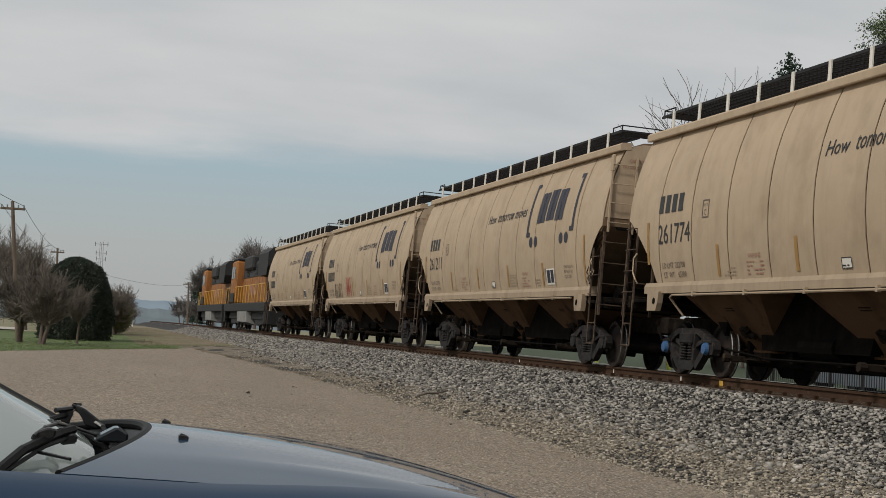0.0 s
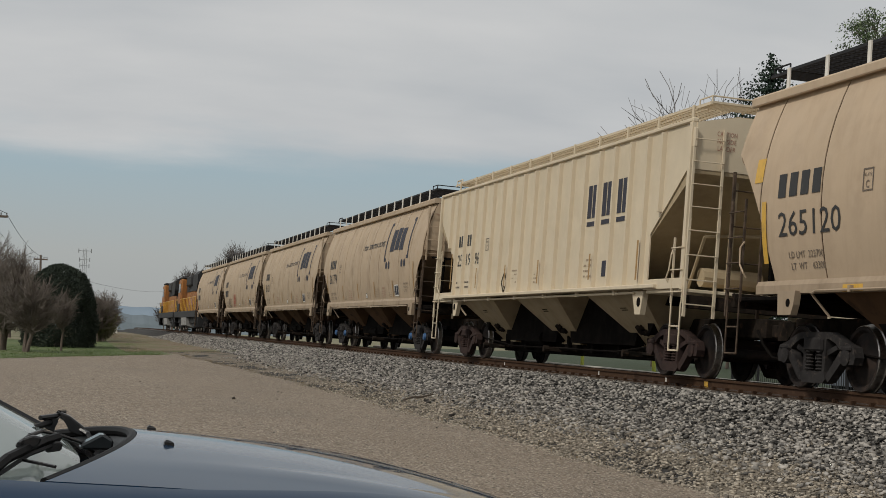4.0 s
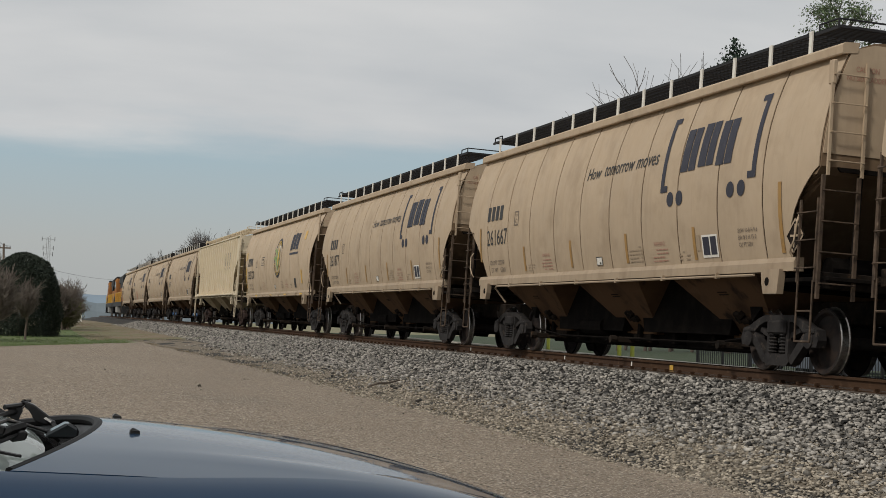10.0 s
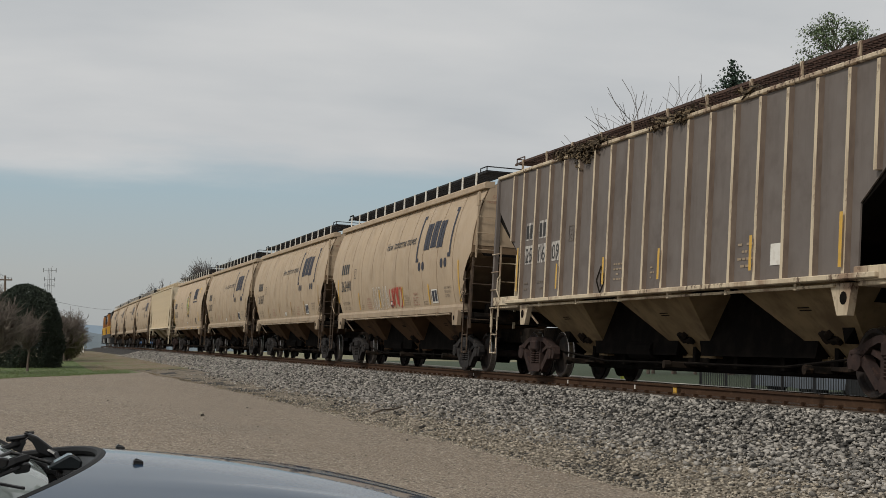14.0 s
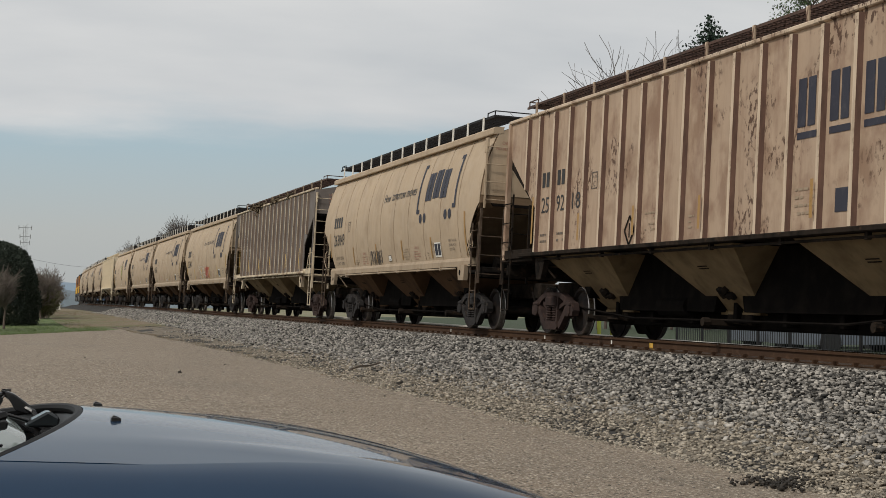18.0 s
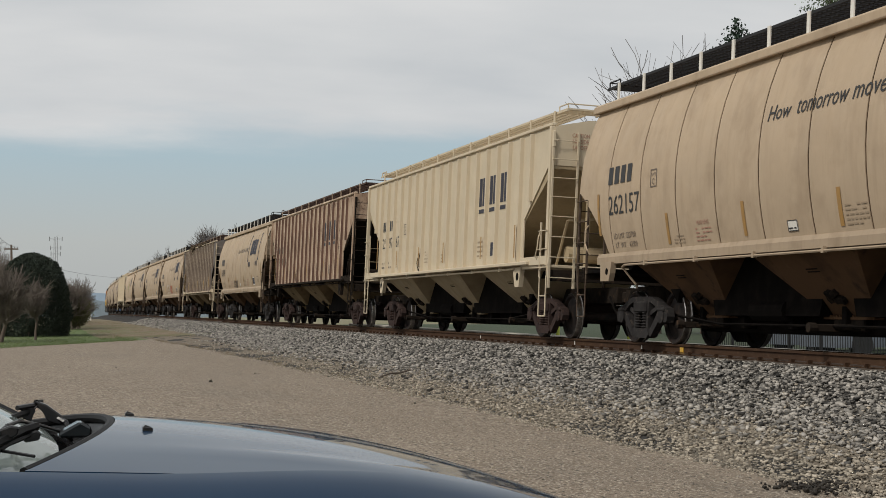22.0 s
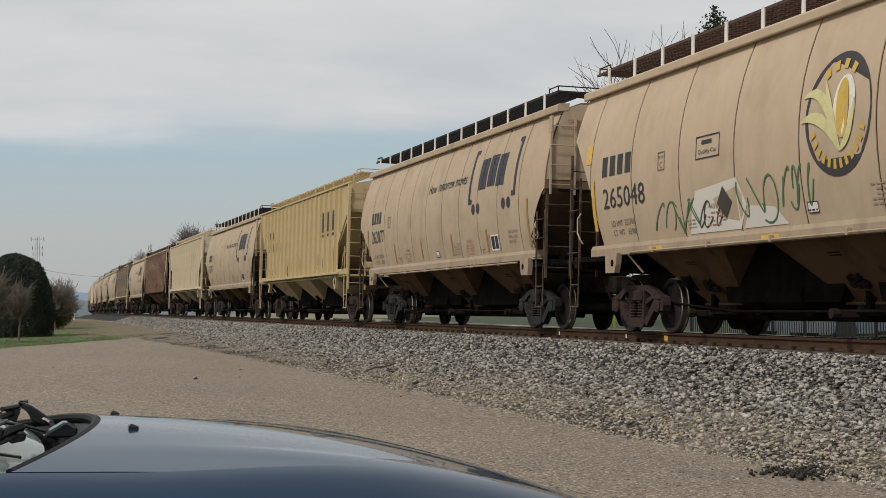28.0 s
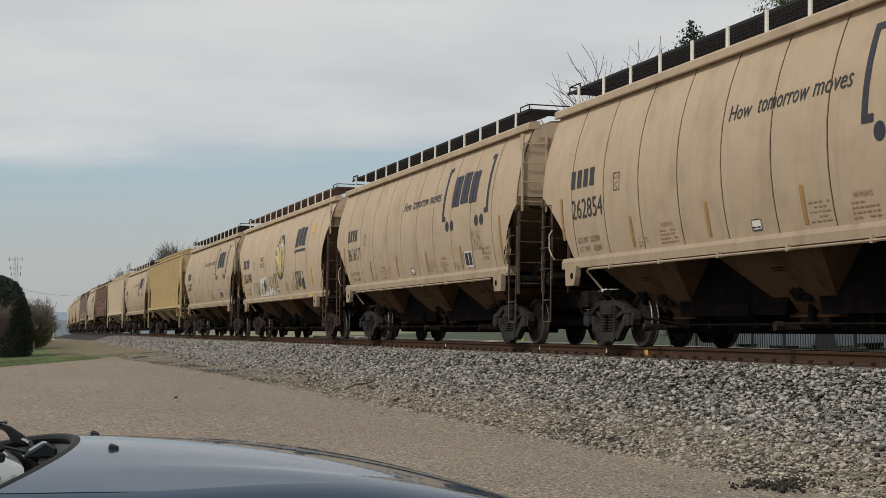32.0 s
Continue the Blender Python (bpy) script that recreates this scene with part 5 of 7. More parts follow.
c1 = next_round("", 1, "tan round-sided hopper car coupled behind the locomotives", M_TAN2)
c2 = next_round("", 2, "tan round-sided hopper car with red and black graffiti")
c3 = next_round("261211", 3, "tan round-sided hopper car, clean, black numbers 261211", M_TAN3)
c4 = next_round("261774", 4, "tan round-sided hopper car, black numbers 261774")
c5 = next_car(rib_car("hopper_car", "cream ribbed hopper car with tan slanted hoppers", M_CREAM, M_CREAM, M_PALEHOP, M_PALEHOP, M_TRUCK_R, M_CREAM, M_CREAM), "rib", ("25", "19", "96"), 5)
c6 = next_car(round_car("hopper_car", "tan round-sided hopper car with dark oval corn emblem", M_TAN3, M_TRUCK, 9, 8.6, 6.7, M_GRATE, True), "grain", "265120", 6)
c7 = next_round("261877", 7, "tan round-sided hopper car, black numbers 261877", M_TAN3)
c8 = next_round("261667", 8, "tan round-sided hopper car, black numbers 261667", M_TAN2)
c9 = next_round("262440", 9, "tan round-sided hopper car with red graffiti tag")
c10 = next_car(rib_car("hopper_car", "weathered brown-grey ribbed hopper car with pale ribs", M_PLUM, M_RIBLT, M_HOPTAN, M_DARK, M_TRUCK_R, M_GRATE_R, M_RIBLT, flank=M_PLUMSIDE), "rib", ("25", "16", "09"), 10)
c11 = next_round("263049", 11, "tan round-sided hopper car with dark graffiti tag", M_TAN)
c12 = next_car(rib_car("hopper_car", "rust-streaked ribbed hopper car with dark running board", M_RUSTY, M_RUSTRIB, M_HOPTAN, M_UNDER, M_TRUCK_R, M_GRATE_R, M_RUSTRIB, gear=M_UNDER, flank=M_BROWNSIDE), "rib", ("25", "92", "18"), 12)
c13 = next_car(rib_car("hopper_car", "pale yellow ribbed hopper car, clean", M_PALE, M_PALE, M_PALEHOP, M_PALEHOP, M_TRUCK_R, M_PALE, M_PALE), "rib", ("25", "97", "67"), 13)
c14 = next_round("262157", 14, "tan round-sided hopper car, black numbers 262157")
c15 = next_car(rib_car("hopper_car", "ochre yellow ribbed hopper car", M_YEL, M_YEL, M_YEL, M_PALEHOP, M_TRUCK_R, M_YEL, M_YEL), "rib", ("26", "03", "75"), 15)
c16 = next_round("262077", 16, "tan round-sided hopper car, black numbers 262077", M_TAN2)
c17 = next_car(round_car("hopper_car", "tan round-sided hopper car with corn emblem and graffiti", M_TAN3, M_TRUCK_R, 9, 8.6, 6.7, M_GRATE_R, True), "grain", "265048", 17)
c18 = next_round("261617", 18, "tan round-sided hopper car, black numbers 261617", M_TAN3)
c19 = next_round("262854", 19, "tan round-sided hopper car, clean, black numbers 262854")

for car, kind, number, seed in CONSIST:
    if kind == "round":
        round_letters(car, number, seed)
        caution_print(car, 8.05, (("CAUTION", 0.075, 0.34), ("NO SIDE LADDER", 0.07, 0.6)))
    elif kind == "grain":
        grain_letters(car, number, seed)
        caution_print(car, 8.6, (("CAUTION", 0.075, 0.34), ("NO SIDE LADDER", 0.07, 0.6)))
    else:
        rib_letters(car, seed != 10, number, seed, M_BLACK, seed == 10)
        caution_print(car, 8.42, (("CAUTION", 0.08, 0.36), ("NO SIDE", 0.08, 0.34), ("LADDER", 0.08, 0.32)))

decal("graffiti", scrawl(2.6, 1.50, 1.0, 0.8, 9, 3, 0.03), M_SPRAY_R, c2, round_x, "red spray-paint tag")
decal("graffiti", scrawl(5.2, 1.50, 1.6, 0.6, 10, 5, 0.028), M_SPRAY_K, c2, round_x, "black spray-paint tag")
decal("graffiti", scrawl(-0.1, 1.58, 1.15, 0.56, 12, 8, 0.05), M_SPRAY_R, c9, round_x, "red spray-paint tag")
decal("graffiti", scrawl(2.2, 1.50, 2.1, 0.72, 9, 9, 0.025), M_SPRAY_W, c9, round_x, "white spray-paint outline")
decal("graffiti", scrawl(1.95, 1.52, 1.25, 0.42, 15, 12, 0.032), M_SPRAY_K, c11, round_x, "dark spray-paint tag")
decal("graffiti_patch", [[(3.7, 1.53), (2.0, 1.53), (1.7, 1.86), (1.95, 2.26), (3.3, 2.16), (3.5, 1.9)], [(1.9, 1.53), (0.6, 1.53), (0.9, 1.78), (1.6, 1.84)]], M_SPRAY_W, c17, round_x, "white overpainted patch", off=0.006)
decal("graffiti", scrawl(4.75, 1.54, 1.5, 0.52, 5, 21, 0.03), M_SPRAY_G, c17, round_x, "green spray-paint tag")
decal("graffiti", scrawl(3.3, 1.54, 1.0, 0.45, 3, 25, 0.03), M_SPRAY_K, c17, round_x, "black spray-paint tag")
decal("graffiti", scrawl(1.95, 1.56, 0.9, 0.66, 3, 26, 0.032), M_SPRAY_G, c17, round_x, "green spray-paint tag")
decal("graffiti", scrawl(0.6, 1.62, 0.7, 0.66, 4, 27, 0.032), M_SPRAY_G, c17, round_x, "green spray-paint tag")
decal("graffiti_diamond", [[(2.39, 1.70), (2.14, 1.93), (2.39, 2.17), (2.62, 1.93)]], M_SPRAY_K, c17, round_x, "black painted diamond", off=0.010)
decal("graffiti", scrawl(-3.2, 1.60, 1.6, 0.62, 9, 22, 0.04), M_SPRAY_K, c17, round_x, "dark spray-paint tag")
decal("graffiti", scrawl(-5.0, 1.9, 0.7, 0.5, 7, 23, 0.02), M_PRINT, c18, round_x, "brown scribble")

# blue roller-bearing caps on two of the cars
bm = bmesh.new()
lathe(bm, [(-0.03, 0.03), (-0.03, 0.09), (0.03, 0.11), (0.04, 0.05)], (0, 0, 0), 14)
cap_me = mesh_of(bm, "bearing_cap")
for car in (c4,):
    for tr in [o for o in car.children if o.name.startswith("truck")]:
        for q in (-0.889, 0.889):
            part("bearing_cap", cap_me, M_BLUE, tr, "blue bearing cap").location = (-1.12, q, WHEEL_R)
# dry plant litter caught on the roof edge of the brown-grey car
M_LITTER = Mat("dry_plant_litter", (0.105, 0.075, 0.042), 0.95).layer((0.06, 0.04, 0.025), 8, 0.45, 0.7).island(0.5).m
rnd = random.Random(31)
for y0, wide_y, n, drop in ((3.0, 0.95, 900, 0.36), (4.3, 0.4, 150, 0.16), (-0.4, 0.35, 110, 0.2), (-1.3, 0.5, 160, 0.22), (-3.6, 0.3, 70, 0.14)):
    v, f = [], []
    for _ in range(n):
        u = rnd.gauss(0, 0.5)
        c = Vector((-1.56 + rnd.uniform(-0.10, 0.18), y0 + u * wide_y, 4.28 - abs(rnd.gauss(0, 0.5)) * drop * max(0.2, 1 - abs(u)) + rnd.uniform(0, 0.09)))
        a = Vector((rnd.gauss(0, 1), rnd.gauss(0, 1), rnd.gauss(0, 1))).normalized() * rnd.uniform(0.04, 0.11)
        b = a.orthogonal().normalized() * 0.018
        w = a.cross(b).normalized() * 0.014
        k = len(v)
        v += [tuple(c + a + b), tuple(c + a - b), tuple(c - a - b), tuple(c - a + b), tuple(c + w * 2)]
        f += [(k, k + 1, k + 2, k + 3), (k, k + 1, k + 4), (k + 2, k + 3, k + 4)]
    me = bpy.data.meshes.new("plant_litter")
    me.from_pydata(v, [], f)
    part("plant_litter", me, M_LITTER, c10, "brown dry plant litter")["kind"] = "stuff"

# ---- locomotives ----
M_LYEL = Mat("armour_yellow", (0.28, 0.105, 0.02), 0.65).layer((0.36, 0.15, 0.03), 1.5, 0.45, 0.7, 0.7).layer((0.10, 0.05, 0.025), 3, 0.5, 0.72, 0.8, (1, 1, 0.4)).layer((0.05, 0.035, 0.025), 1.2, 0.55, 0.7, 0.7).m
M_LGREY = Mat("locomotive_grey", (0.022, 0.022, 0.024), 0.7).layer((0.04, 0.036, 0.033), 2, 0.45, 0.7, 0.7).m
M_LBLACK = Mat("locomotive_soot", (0.014, 0.014, 0.015), 0.75).layer((0.035, 0.03, 0.027), 4, 0.5, 0.75, 0.7).m
M_GLASS = Mat("dark_cab_glass", (0.015, 0.018, 0.02), 0.08).m


M_STEELTANK = Mat("dusty_grey_tank", (0.27, 0.265, 0.25), 0.7).layer((0.15, 0.14, 0.13), 2, 0.45, 0.7, 0.8).m


def locomotive(label):
    lo = thing("locomotive", label, "locomotive", "locomotives of the train")
    bm = bmesh.new()
    box(bm, -1.5, 1.5, -10.6, 10.6, 1.05, 1.55, 0.04)
    part("frame", bm, M_LBLACK, lo)
    bm = bmesh.new()
    loft(bm, [[(-0.98, y, 1.55), (-0.98, y, 3.9), (-0.7, y, 4.3), (0.7, y, 4.3), (0.98, y, 3.9), (0.98, y, 1.55)] for y in (-6.2, 5.0)])
    part("long_hood", bm, M_LYEL, lo)
    bm = bmesh.new()
    loft(bm, [[(-1.02, y, 3.15), (-1.02, y, 3.95), (-0.72, y, 4.36), (0.72, y, 4.36), (1.02, y, 3.95), (1.02, y, 3.15)] for y in (-6.0, 4.9)])
    part("roof_band", bm, M_LGREY, lo)
    bm = bmesh.new()
    loft(bm, [[(-1.48, y, 3.0 + d), (-1.48, y, 4.2), (-1.2, y, 4.5), (1.2, y, 4.5), (1.48, y, 4.2), (1.48, y, 3.0 + d)] for y, d in ((-10.3, 0.5), (-10.0, 0.0), (-6.4, 0.0), (-6.2, 0.4))])
    part("radiator_wing", bm, M_LBLACK, lo)
    bm = bmesh.new()
    box(bm, -0.98, 0.98, -10.2, -6.2, 1.55, 3.1, 0.05)
    part("radiator_hood", bm, M_LYEL, lo)
    bm = bmesh.new()
    box(bm, -1.5, 1.5, 5.0, 7.6, 1.55, 4.25, 0.12)
    cab = part("cab", bm, M_LYEL, lo)
    bm = bmesh.new()
    box(bm, -1.52, -1.49, 5.4, 6.2, 3.1, 3.85, 0.0)
    box(bm, -1.52, -1.49, 6.4, 7.2, 3.1, 3.85, 0.0)
    part("cab_window", bm, M_GLASS, cab)
    bm = bmesh.new()
    box(bm, -1.46, 1.46, 5.0, 7.6, 4.24, 4.45, 0.08)
    part("cab_roof", bm, M_LGREY, cab)
    bm = bmesh.new()
    box(bm, -1.0, 1.0, 7.6, 9.6, 1.55, 2.9, 0.15)
    part("nose", bm, M_LYEL, lo)
    bm = bmesh.new()
    loft(bm, [[(-1.45, y, 0.45), (-1.5, y, 1.05), (1.5, y, 1.05), (1.45, y, 0.45), (0.8, y, 0.3), (-0.8, y, 0.3)] for y in (-2.6, 2.4)])
    part("fuel_tank", bm, M_STEELTANK, lo)
    bm = bmesh.new()
    for k in range(15):
        y = -10.2 + k * 1.42
        if 4.9 < y < 7.7:
            continue
        for x in (-1.5, 1.5):
            rod(bm, (x, y, 1.55), (x, y, 2.55), 0.022, 5)
    for x in (-1.5, 1.5):
        rod(bm, (x, -10.2, 2.55), (x, 4.9, 2.55), 0.022, 5)
        rod(bm, (x, 7.7, 2.55), (x, 9.8, 2.55), 0.022, 5)
    part("handrail", bm, M_STRIPE, lo)
    for q in (-1, 1):
        bm = bmesh.new()
        box(bm, -1.3, 1.3, q * 10.65 - 0.08, q * 10.65 + 0.08, 0.35, 2.5, 0.04)
        for x in (-1.35, 1.35):
            box(bm, x - 0.1, x + 0.1, q * 10.3 - 0.3, q * 10.3 + 0.3, 0.4, 1.1, 0.02)
        part("end_plate", bm, M_LBLACK, lo)
        bm = bmesh.new()
        for x in (-1.05, 1.05):
            slab(bm, [(q * 6.5 + a, b) for a, b in ((-2.6, 0.55), (-2.4, 0.85), (2.4, 0.85), (2.6, 0.55), (2.2, 0.35), (-2.2, 0.35))], "x", x - 0.08, x + 0.08)
        tr = part("truck", bm, M_LBLACK, lo, "six-wheel black truck")
        for a in (-1.85, 0, 1.85):
            w = part("wheelset", WHEELSET, M_WHEEL, tr)
            w.location = (0, q * 6.5 + a, WHEEL_R)
        coupler(lo, q * 10.7, q, M_UNDER)
    bm = bmesh.new()
    rod(bm, (0.2, 6.3, 4.42), (0.2, 6.3, 4.62), 0.12, 8)
    box(bm, -0.5, 0.5, 0.5, 2.5, 4.3, 4.5, 0.05)
    part("exhaust_stack", bm, M_LBLACK, lo)
    # louvred doors along the hood, dynamic-brake housing, lettering blocks and steps
    for k in range(9):
        bm = bmesh.new()
        y = -5.8 + k * 1.18
        box(bm, -1.005, -0.975, y, y + 1.05, 1.65, 3.05, 0.01)
        part("hood_door", bm, M_LYEL, lo)
    for y in (-5.6, -3.0, 1.6):
        bm = bmesh.new()
        for k in range(8):
            box(bm, -1.045, -1.01, y, y + 1.7, 3.22 + k * 0.085, 3.27 + k * 0.085)
        part("louvre", bm, M_LBLACK, lo)["kind"] = "stuff"
    bm = bmesh.new()
    box(bm, -1.25, 1.25, -1.2, 3.0, 3.55, 4.40, 0.12)
    part("brake_housing", bm, M_LBLACK, lo)
    bm = bmesh.new()
    for k in range(7):
        box(bm, -1.015, -1.006, -2.2 + k * 0.55, -1.85 + k * 0.55, 2.05, 2.65)
    part("lettering_bar", bm, M_RED, lo)["kind"] = "stuff"
    bm = bmesh.new()
    box(bm, -1.53, -1.50, 5.05, 7.55, 1.62, 2.2, 0.01)
    part("cab_stripe", bm, M_LBLACK, cab)
    for q in (-1, 1):
        bm = bmesh.new()
        for k in range(4):
            box(bm, -1.52, -1.2, q * 9.9 - 0.3, q * 9.9 + 0.3, 0.35 + k * 0.3, 0.38 + k * 0.3, 0.005)
        part("step_well", bm, M_LBLACK, lo)
    bm = bmesh.new()
    box(bm, -1.2, 1.2, -9.5, 9.5, 0.62, 1.06, 0.03)
    part("underframe", bm, M_LBLACK, lo)
    return lo


loco_rear = locomotive("yellow-orange diesel locomotive with grey roof and soot")
loco_lead = copy_thing(loco_rear, Matrix())
tagged(loco_lead, "leading yellow-orange diesel locomotive with dark cab windows")

for o in scene.objects:
    if o.name.split(".")[0] in ("graffiti", "load_data", "small_print", "warning_print", "caution_print", "emblem_ring", "reporting_mark", "clearance_box", "quality_plate", "white_plate_print", "graffiti_patch", "emblem_leaf"):
        o["kind"] = "stuff"

AHEAD = {}   # middle of each vehicle ahead of the first car's rear coupler
run = 0.0
for k, (car, kind, number, seed) in enumerate(CONSIST):
    if k == 0:
        AHEAD[car] = LONG[kind] / 2
    else:
        AHEAD[car] = run - LONG[kind] / 2
        run -= LONG[kind]
AHEAD[loco_rear] = LONG["round"] + 11.3
AHEAD[loco_lead] = LONG["round"] + 34.0


# ---- stones ----
def scatter(name, spots, sizes, material, label, category, seed, flat=0.7):
    """Many small angular stones at spots (n x 3), joined in one object."""
    rng = np.random.default_rng(seed)
    n = len(spots)
    base = np.array([(-1, -1, -1), (1, -1, -1), (1, 1, -1), (-1, 1, -1), (-1, -1, 1), (1, -1, 1), (1, 1, 1), (-1, 1, 1)], float) * 0.62
    v = base[None] * (1 + rng.uniform(-0.6, 0.6, (n, 8, 3)))
    v *= np.stack([rng.uniform(0.7, 1.3, n), rng.uniform(0.7, 1.3, n), rng.uniform(0.5, 1.0, n) * flat / 0.7], 1)[:, None]
    a, b = rng.uniform(0, 2 * np.pi, n), rng.uniform(-0.6, 0.6, n)
    ca, sa, cb, sb = np.cos(a)[:, None], np.sin(a)[:, None], np.cos(b)[:, None], np.sin(b)[:, None]
    x, y, z = v[..., 0], v[..., 1], v[..., 2]
    x, z = x * cb - z * sb, x * sb + z * cb
    x, y = x * ca - y * sa, x * sa + y * ca
    v = np.stack([x, y, z], -1) * sizes[:, None, None] + spots[:, None]
    q = np.array([(0, 3, 2, 1), (4, 5, 6, 7), (0, 1, 5, 4), (1, 2, 6, 5), (2, 3, 7, 6), (3, 0, 4, 7)])
    f = (q[None] + 8 * np.arange(n)[:, None, None]).reshape(-1)
    me = bpy.data.meshes.new(name)
    me.vertices.add(n * 8)
    me.vertices.foreach_set("co", v.astype(np.float32).reshape(-1))
    me.loops.add(n * 24)
    me.loops.foreach_set("vertex_index", f.astype(np.int32))
    me.polygons.add(n * 6)
    me.polygons.foreach_set("loop_start", (np.arange(n * 6) * 4).astype(np.int32))
    me.update(calc_edges=True)
    me.materials.append(material)
    return tagged(new(name, me), label, category, kind="stuff")


def strewn(n, x0, x1, y0, y1, seed, power=1.6, near=0.0):
    """Random spots on the ground, thicker towards y0."""
    rng = np.random.default_rng(seed)
    y = y0 + (y1 - y0) * rng.uniform(0, 1, n) ** power
    x = rng.uniform(x0, x1, n)
    bend = np.array([track_x(k) - TRACK_X for k in y])
    z = np.array([lie(a, b) for a, b in zip(x + bend, y)])
    return np.stack([x + bend, y, z + near], 1)


p = strewn(88000, 6.3, 10.72, 8.0, 60, 11, 1.75)
rng = np.random.default_rng(5)
p = p[rng.uniform(0, 1, len(p)) < np.clip((p[:, 0] - 6.3) / 2.1, 0.0, 1.0) ** 1.3]
p[:, 2] += rng.uniform(-0.02, 0.035, len(p)) - 0.04 * (p[:, 0] > 10.3)
scatter("ballast_stones", p, rng.uniform(0.013, 0.042, len(p)) * (1 + 0.1 * (p[:, 1] > 30)), M_STONE, "angular grey crushed stone along the track", "ballast stones", 1, 0.55)
p = strewn(12000, 7.6, 10.6, 55, 130, 12, 1.3)
scatter("ballast_stones", p, rng.uniform(0.03, 0.055, len(p)), M_STONE, "angular grey crushed stone further along the track", "ballast stones", 2)
p = strewn(60000, 5.6, 9.3, 8.0, 55, 13, 1.6)
p = p[rng.uniform(0, 1, len(p)) < np.clip((9.3 - p[:, 0]) / 2.6, 0.0, 1.0) * np.clip((40 - p[:, 1]) / 14, 0.12, 1.0)]
p[:, 2] += rng.uniform(0.0, 0.02, len(p))
scatter("pale_gravel", p, rng.uniform(0.007, 0.028, len(p)), M_STONE_P, "pale limestone chips spilled at the edge of the lot", "gravel", 3, 0.5)
p = strewn(16000, -2.0, 6.3, 7.0, 55, 14, 1.5, 0.012)
p = p[np.random.default_rng(3).uniform(0, 1, len(p)) < 0.35 + 0.65 * np.clip((p[:, 0] - 4.6) / 1.2, 0, 1) ** 2]
scatter("loose_pebbles", p, rng.uniform(0.004, 0.014, len(p)), M_STONE_P, "loose pebbles on the lot", "pebbles", 4)
p = strewn(5000, 10.9, 14.6, 8.0, 50, 15, 1.6)
scatter("ballast_stones", p, rng.uniform(0.03, 0.05, len(p)), M_STONE, "grey crushed stone between and beyond the rails", "ballast stones", 6)
# fine pale chips washed up along the rim of the asphalt
ys = 9 + 28 * rng.uniform(0, 1, 5200) ** 1.3
p = np.array([(lot_side(y) + k, y, lie(lot_side(y) + k, y) + 0.014) for y, k in zip(ys, rng.normal(0.02, 0.035, len(ys)))])
scatter("rim_gravel", p, rng.uniform(0.004, 0.012, len(p)), M_STONE_P, "fine pale chips along the rim of the asphalt", "gravel", 9)
# single stones that lie apart on the lot
for (x, y, r) in ((3.15, 26.86, 0.03), (6.09, 23.18, 0.055), (5.2, 20.6, 0.02), (1.9, 33.0, 0.02), (4.4, 30.2, 0.018)):
    scatter("loose_stone", np.array([(x, y, lie(x, y) + 0.012 + r * 0.3)]), np.array([r]), M_MUD, "", "", int(x * 100))
for o in [o for o in scene.objects if o.name.startswith("loose_stone")]:
    o["kind"] = "thing"
    tagged(o, "dark loose stone lying on the asphalt", "stone", "loose stones on the lot")
    del o["kind"]
bm = bmesh.new()
pipe(bm, [(6.10, 26.6, 0.07), (6.35, 27.0, 0.11), (6.62, 27.35, 0.10), (6.95, 27.9, 0.13)], 0.018, 5)
tagged(part("stick", bm, M_TIE), "dry broken stick lying on the gravel", "stick")
# dark wet patch by the edge of the lot
rnd = random.Random(4)
p = np.array([(5.55 + rnd.gauss(0, 0.13), 10.2 + rnd.gauss(0, 0.16), 0.02 + rnd.uniform(-0.01, 0.02)) for _ in range(300)])
scatter("dirt_clods", p, rng.uniform(0.004, 0.03, len(p)) * rng.uniform(0.3, 1, len(p)), M_MUD, "dark crumbled dirt heaped at the edge of the lot", "dirt", 8)


# ---- ties ----
bm = bmesh.new()
box(bm, -1.3, 1.3, -0.115, 0.115, -0.18, 0.0, 0.008)
tie_me = mesh_of(bm, "tie")
bed = bpy.data.objects["ballast_bed"]
for k in range(150):
    s = 8.0 + k * 0.508
    o = part("tie", tie_me, M_TIE, bed)
    o.matrix_world = on_track(s) @ pose(rnd.uniform(-0.03, 0.03), 0, -0.178, 0, 0, rnd.uniform(-0.6, 0.6))


# ---- grass ----
def tufts(name, spots, height, material, label, seed, blades=5):
    rnd = random.Random(seed)
    v, f = [], []
    for x, y in spots:
        z = lie(x, y) - 0.01
        for k in range(blades):
            a, h = rnd.uniform(0, 6.28), height * rnd.uniform(0.4, 1.2)
            w = h * 0.16
            dx, dy = math.cos(a), math.sin(a)
            px, py = x + rnd.uniform(-0.08, 0.08), y + rnd.uniform(-0.08, 0.08)
            n = len(v)
            v += [(px - dy * w, py + dx * w, z), (px + dy * w, py - dx * w, z), (px + dx * h * 0.5, py + dy * h * 0.5, z + h)]
            f.append((n, n + 1, n + 2))
    me = bpy.data.meshes.new(name)
    me.from_pydata(v, [], f)
    me.materials.append(material)
    return tagged(new(name, me), label, "grass", kind="stuff")


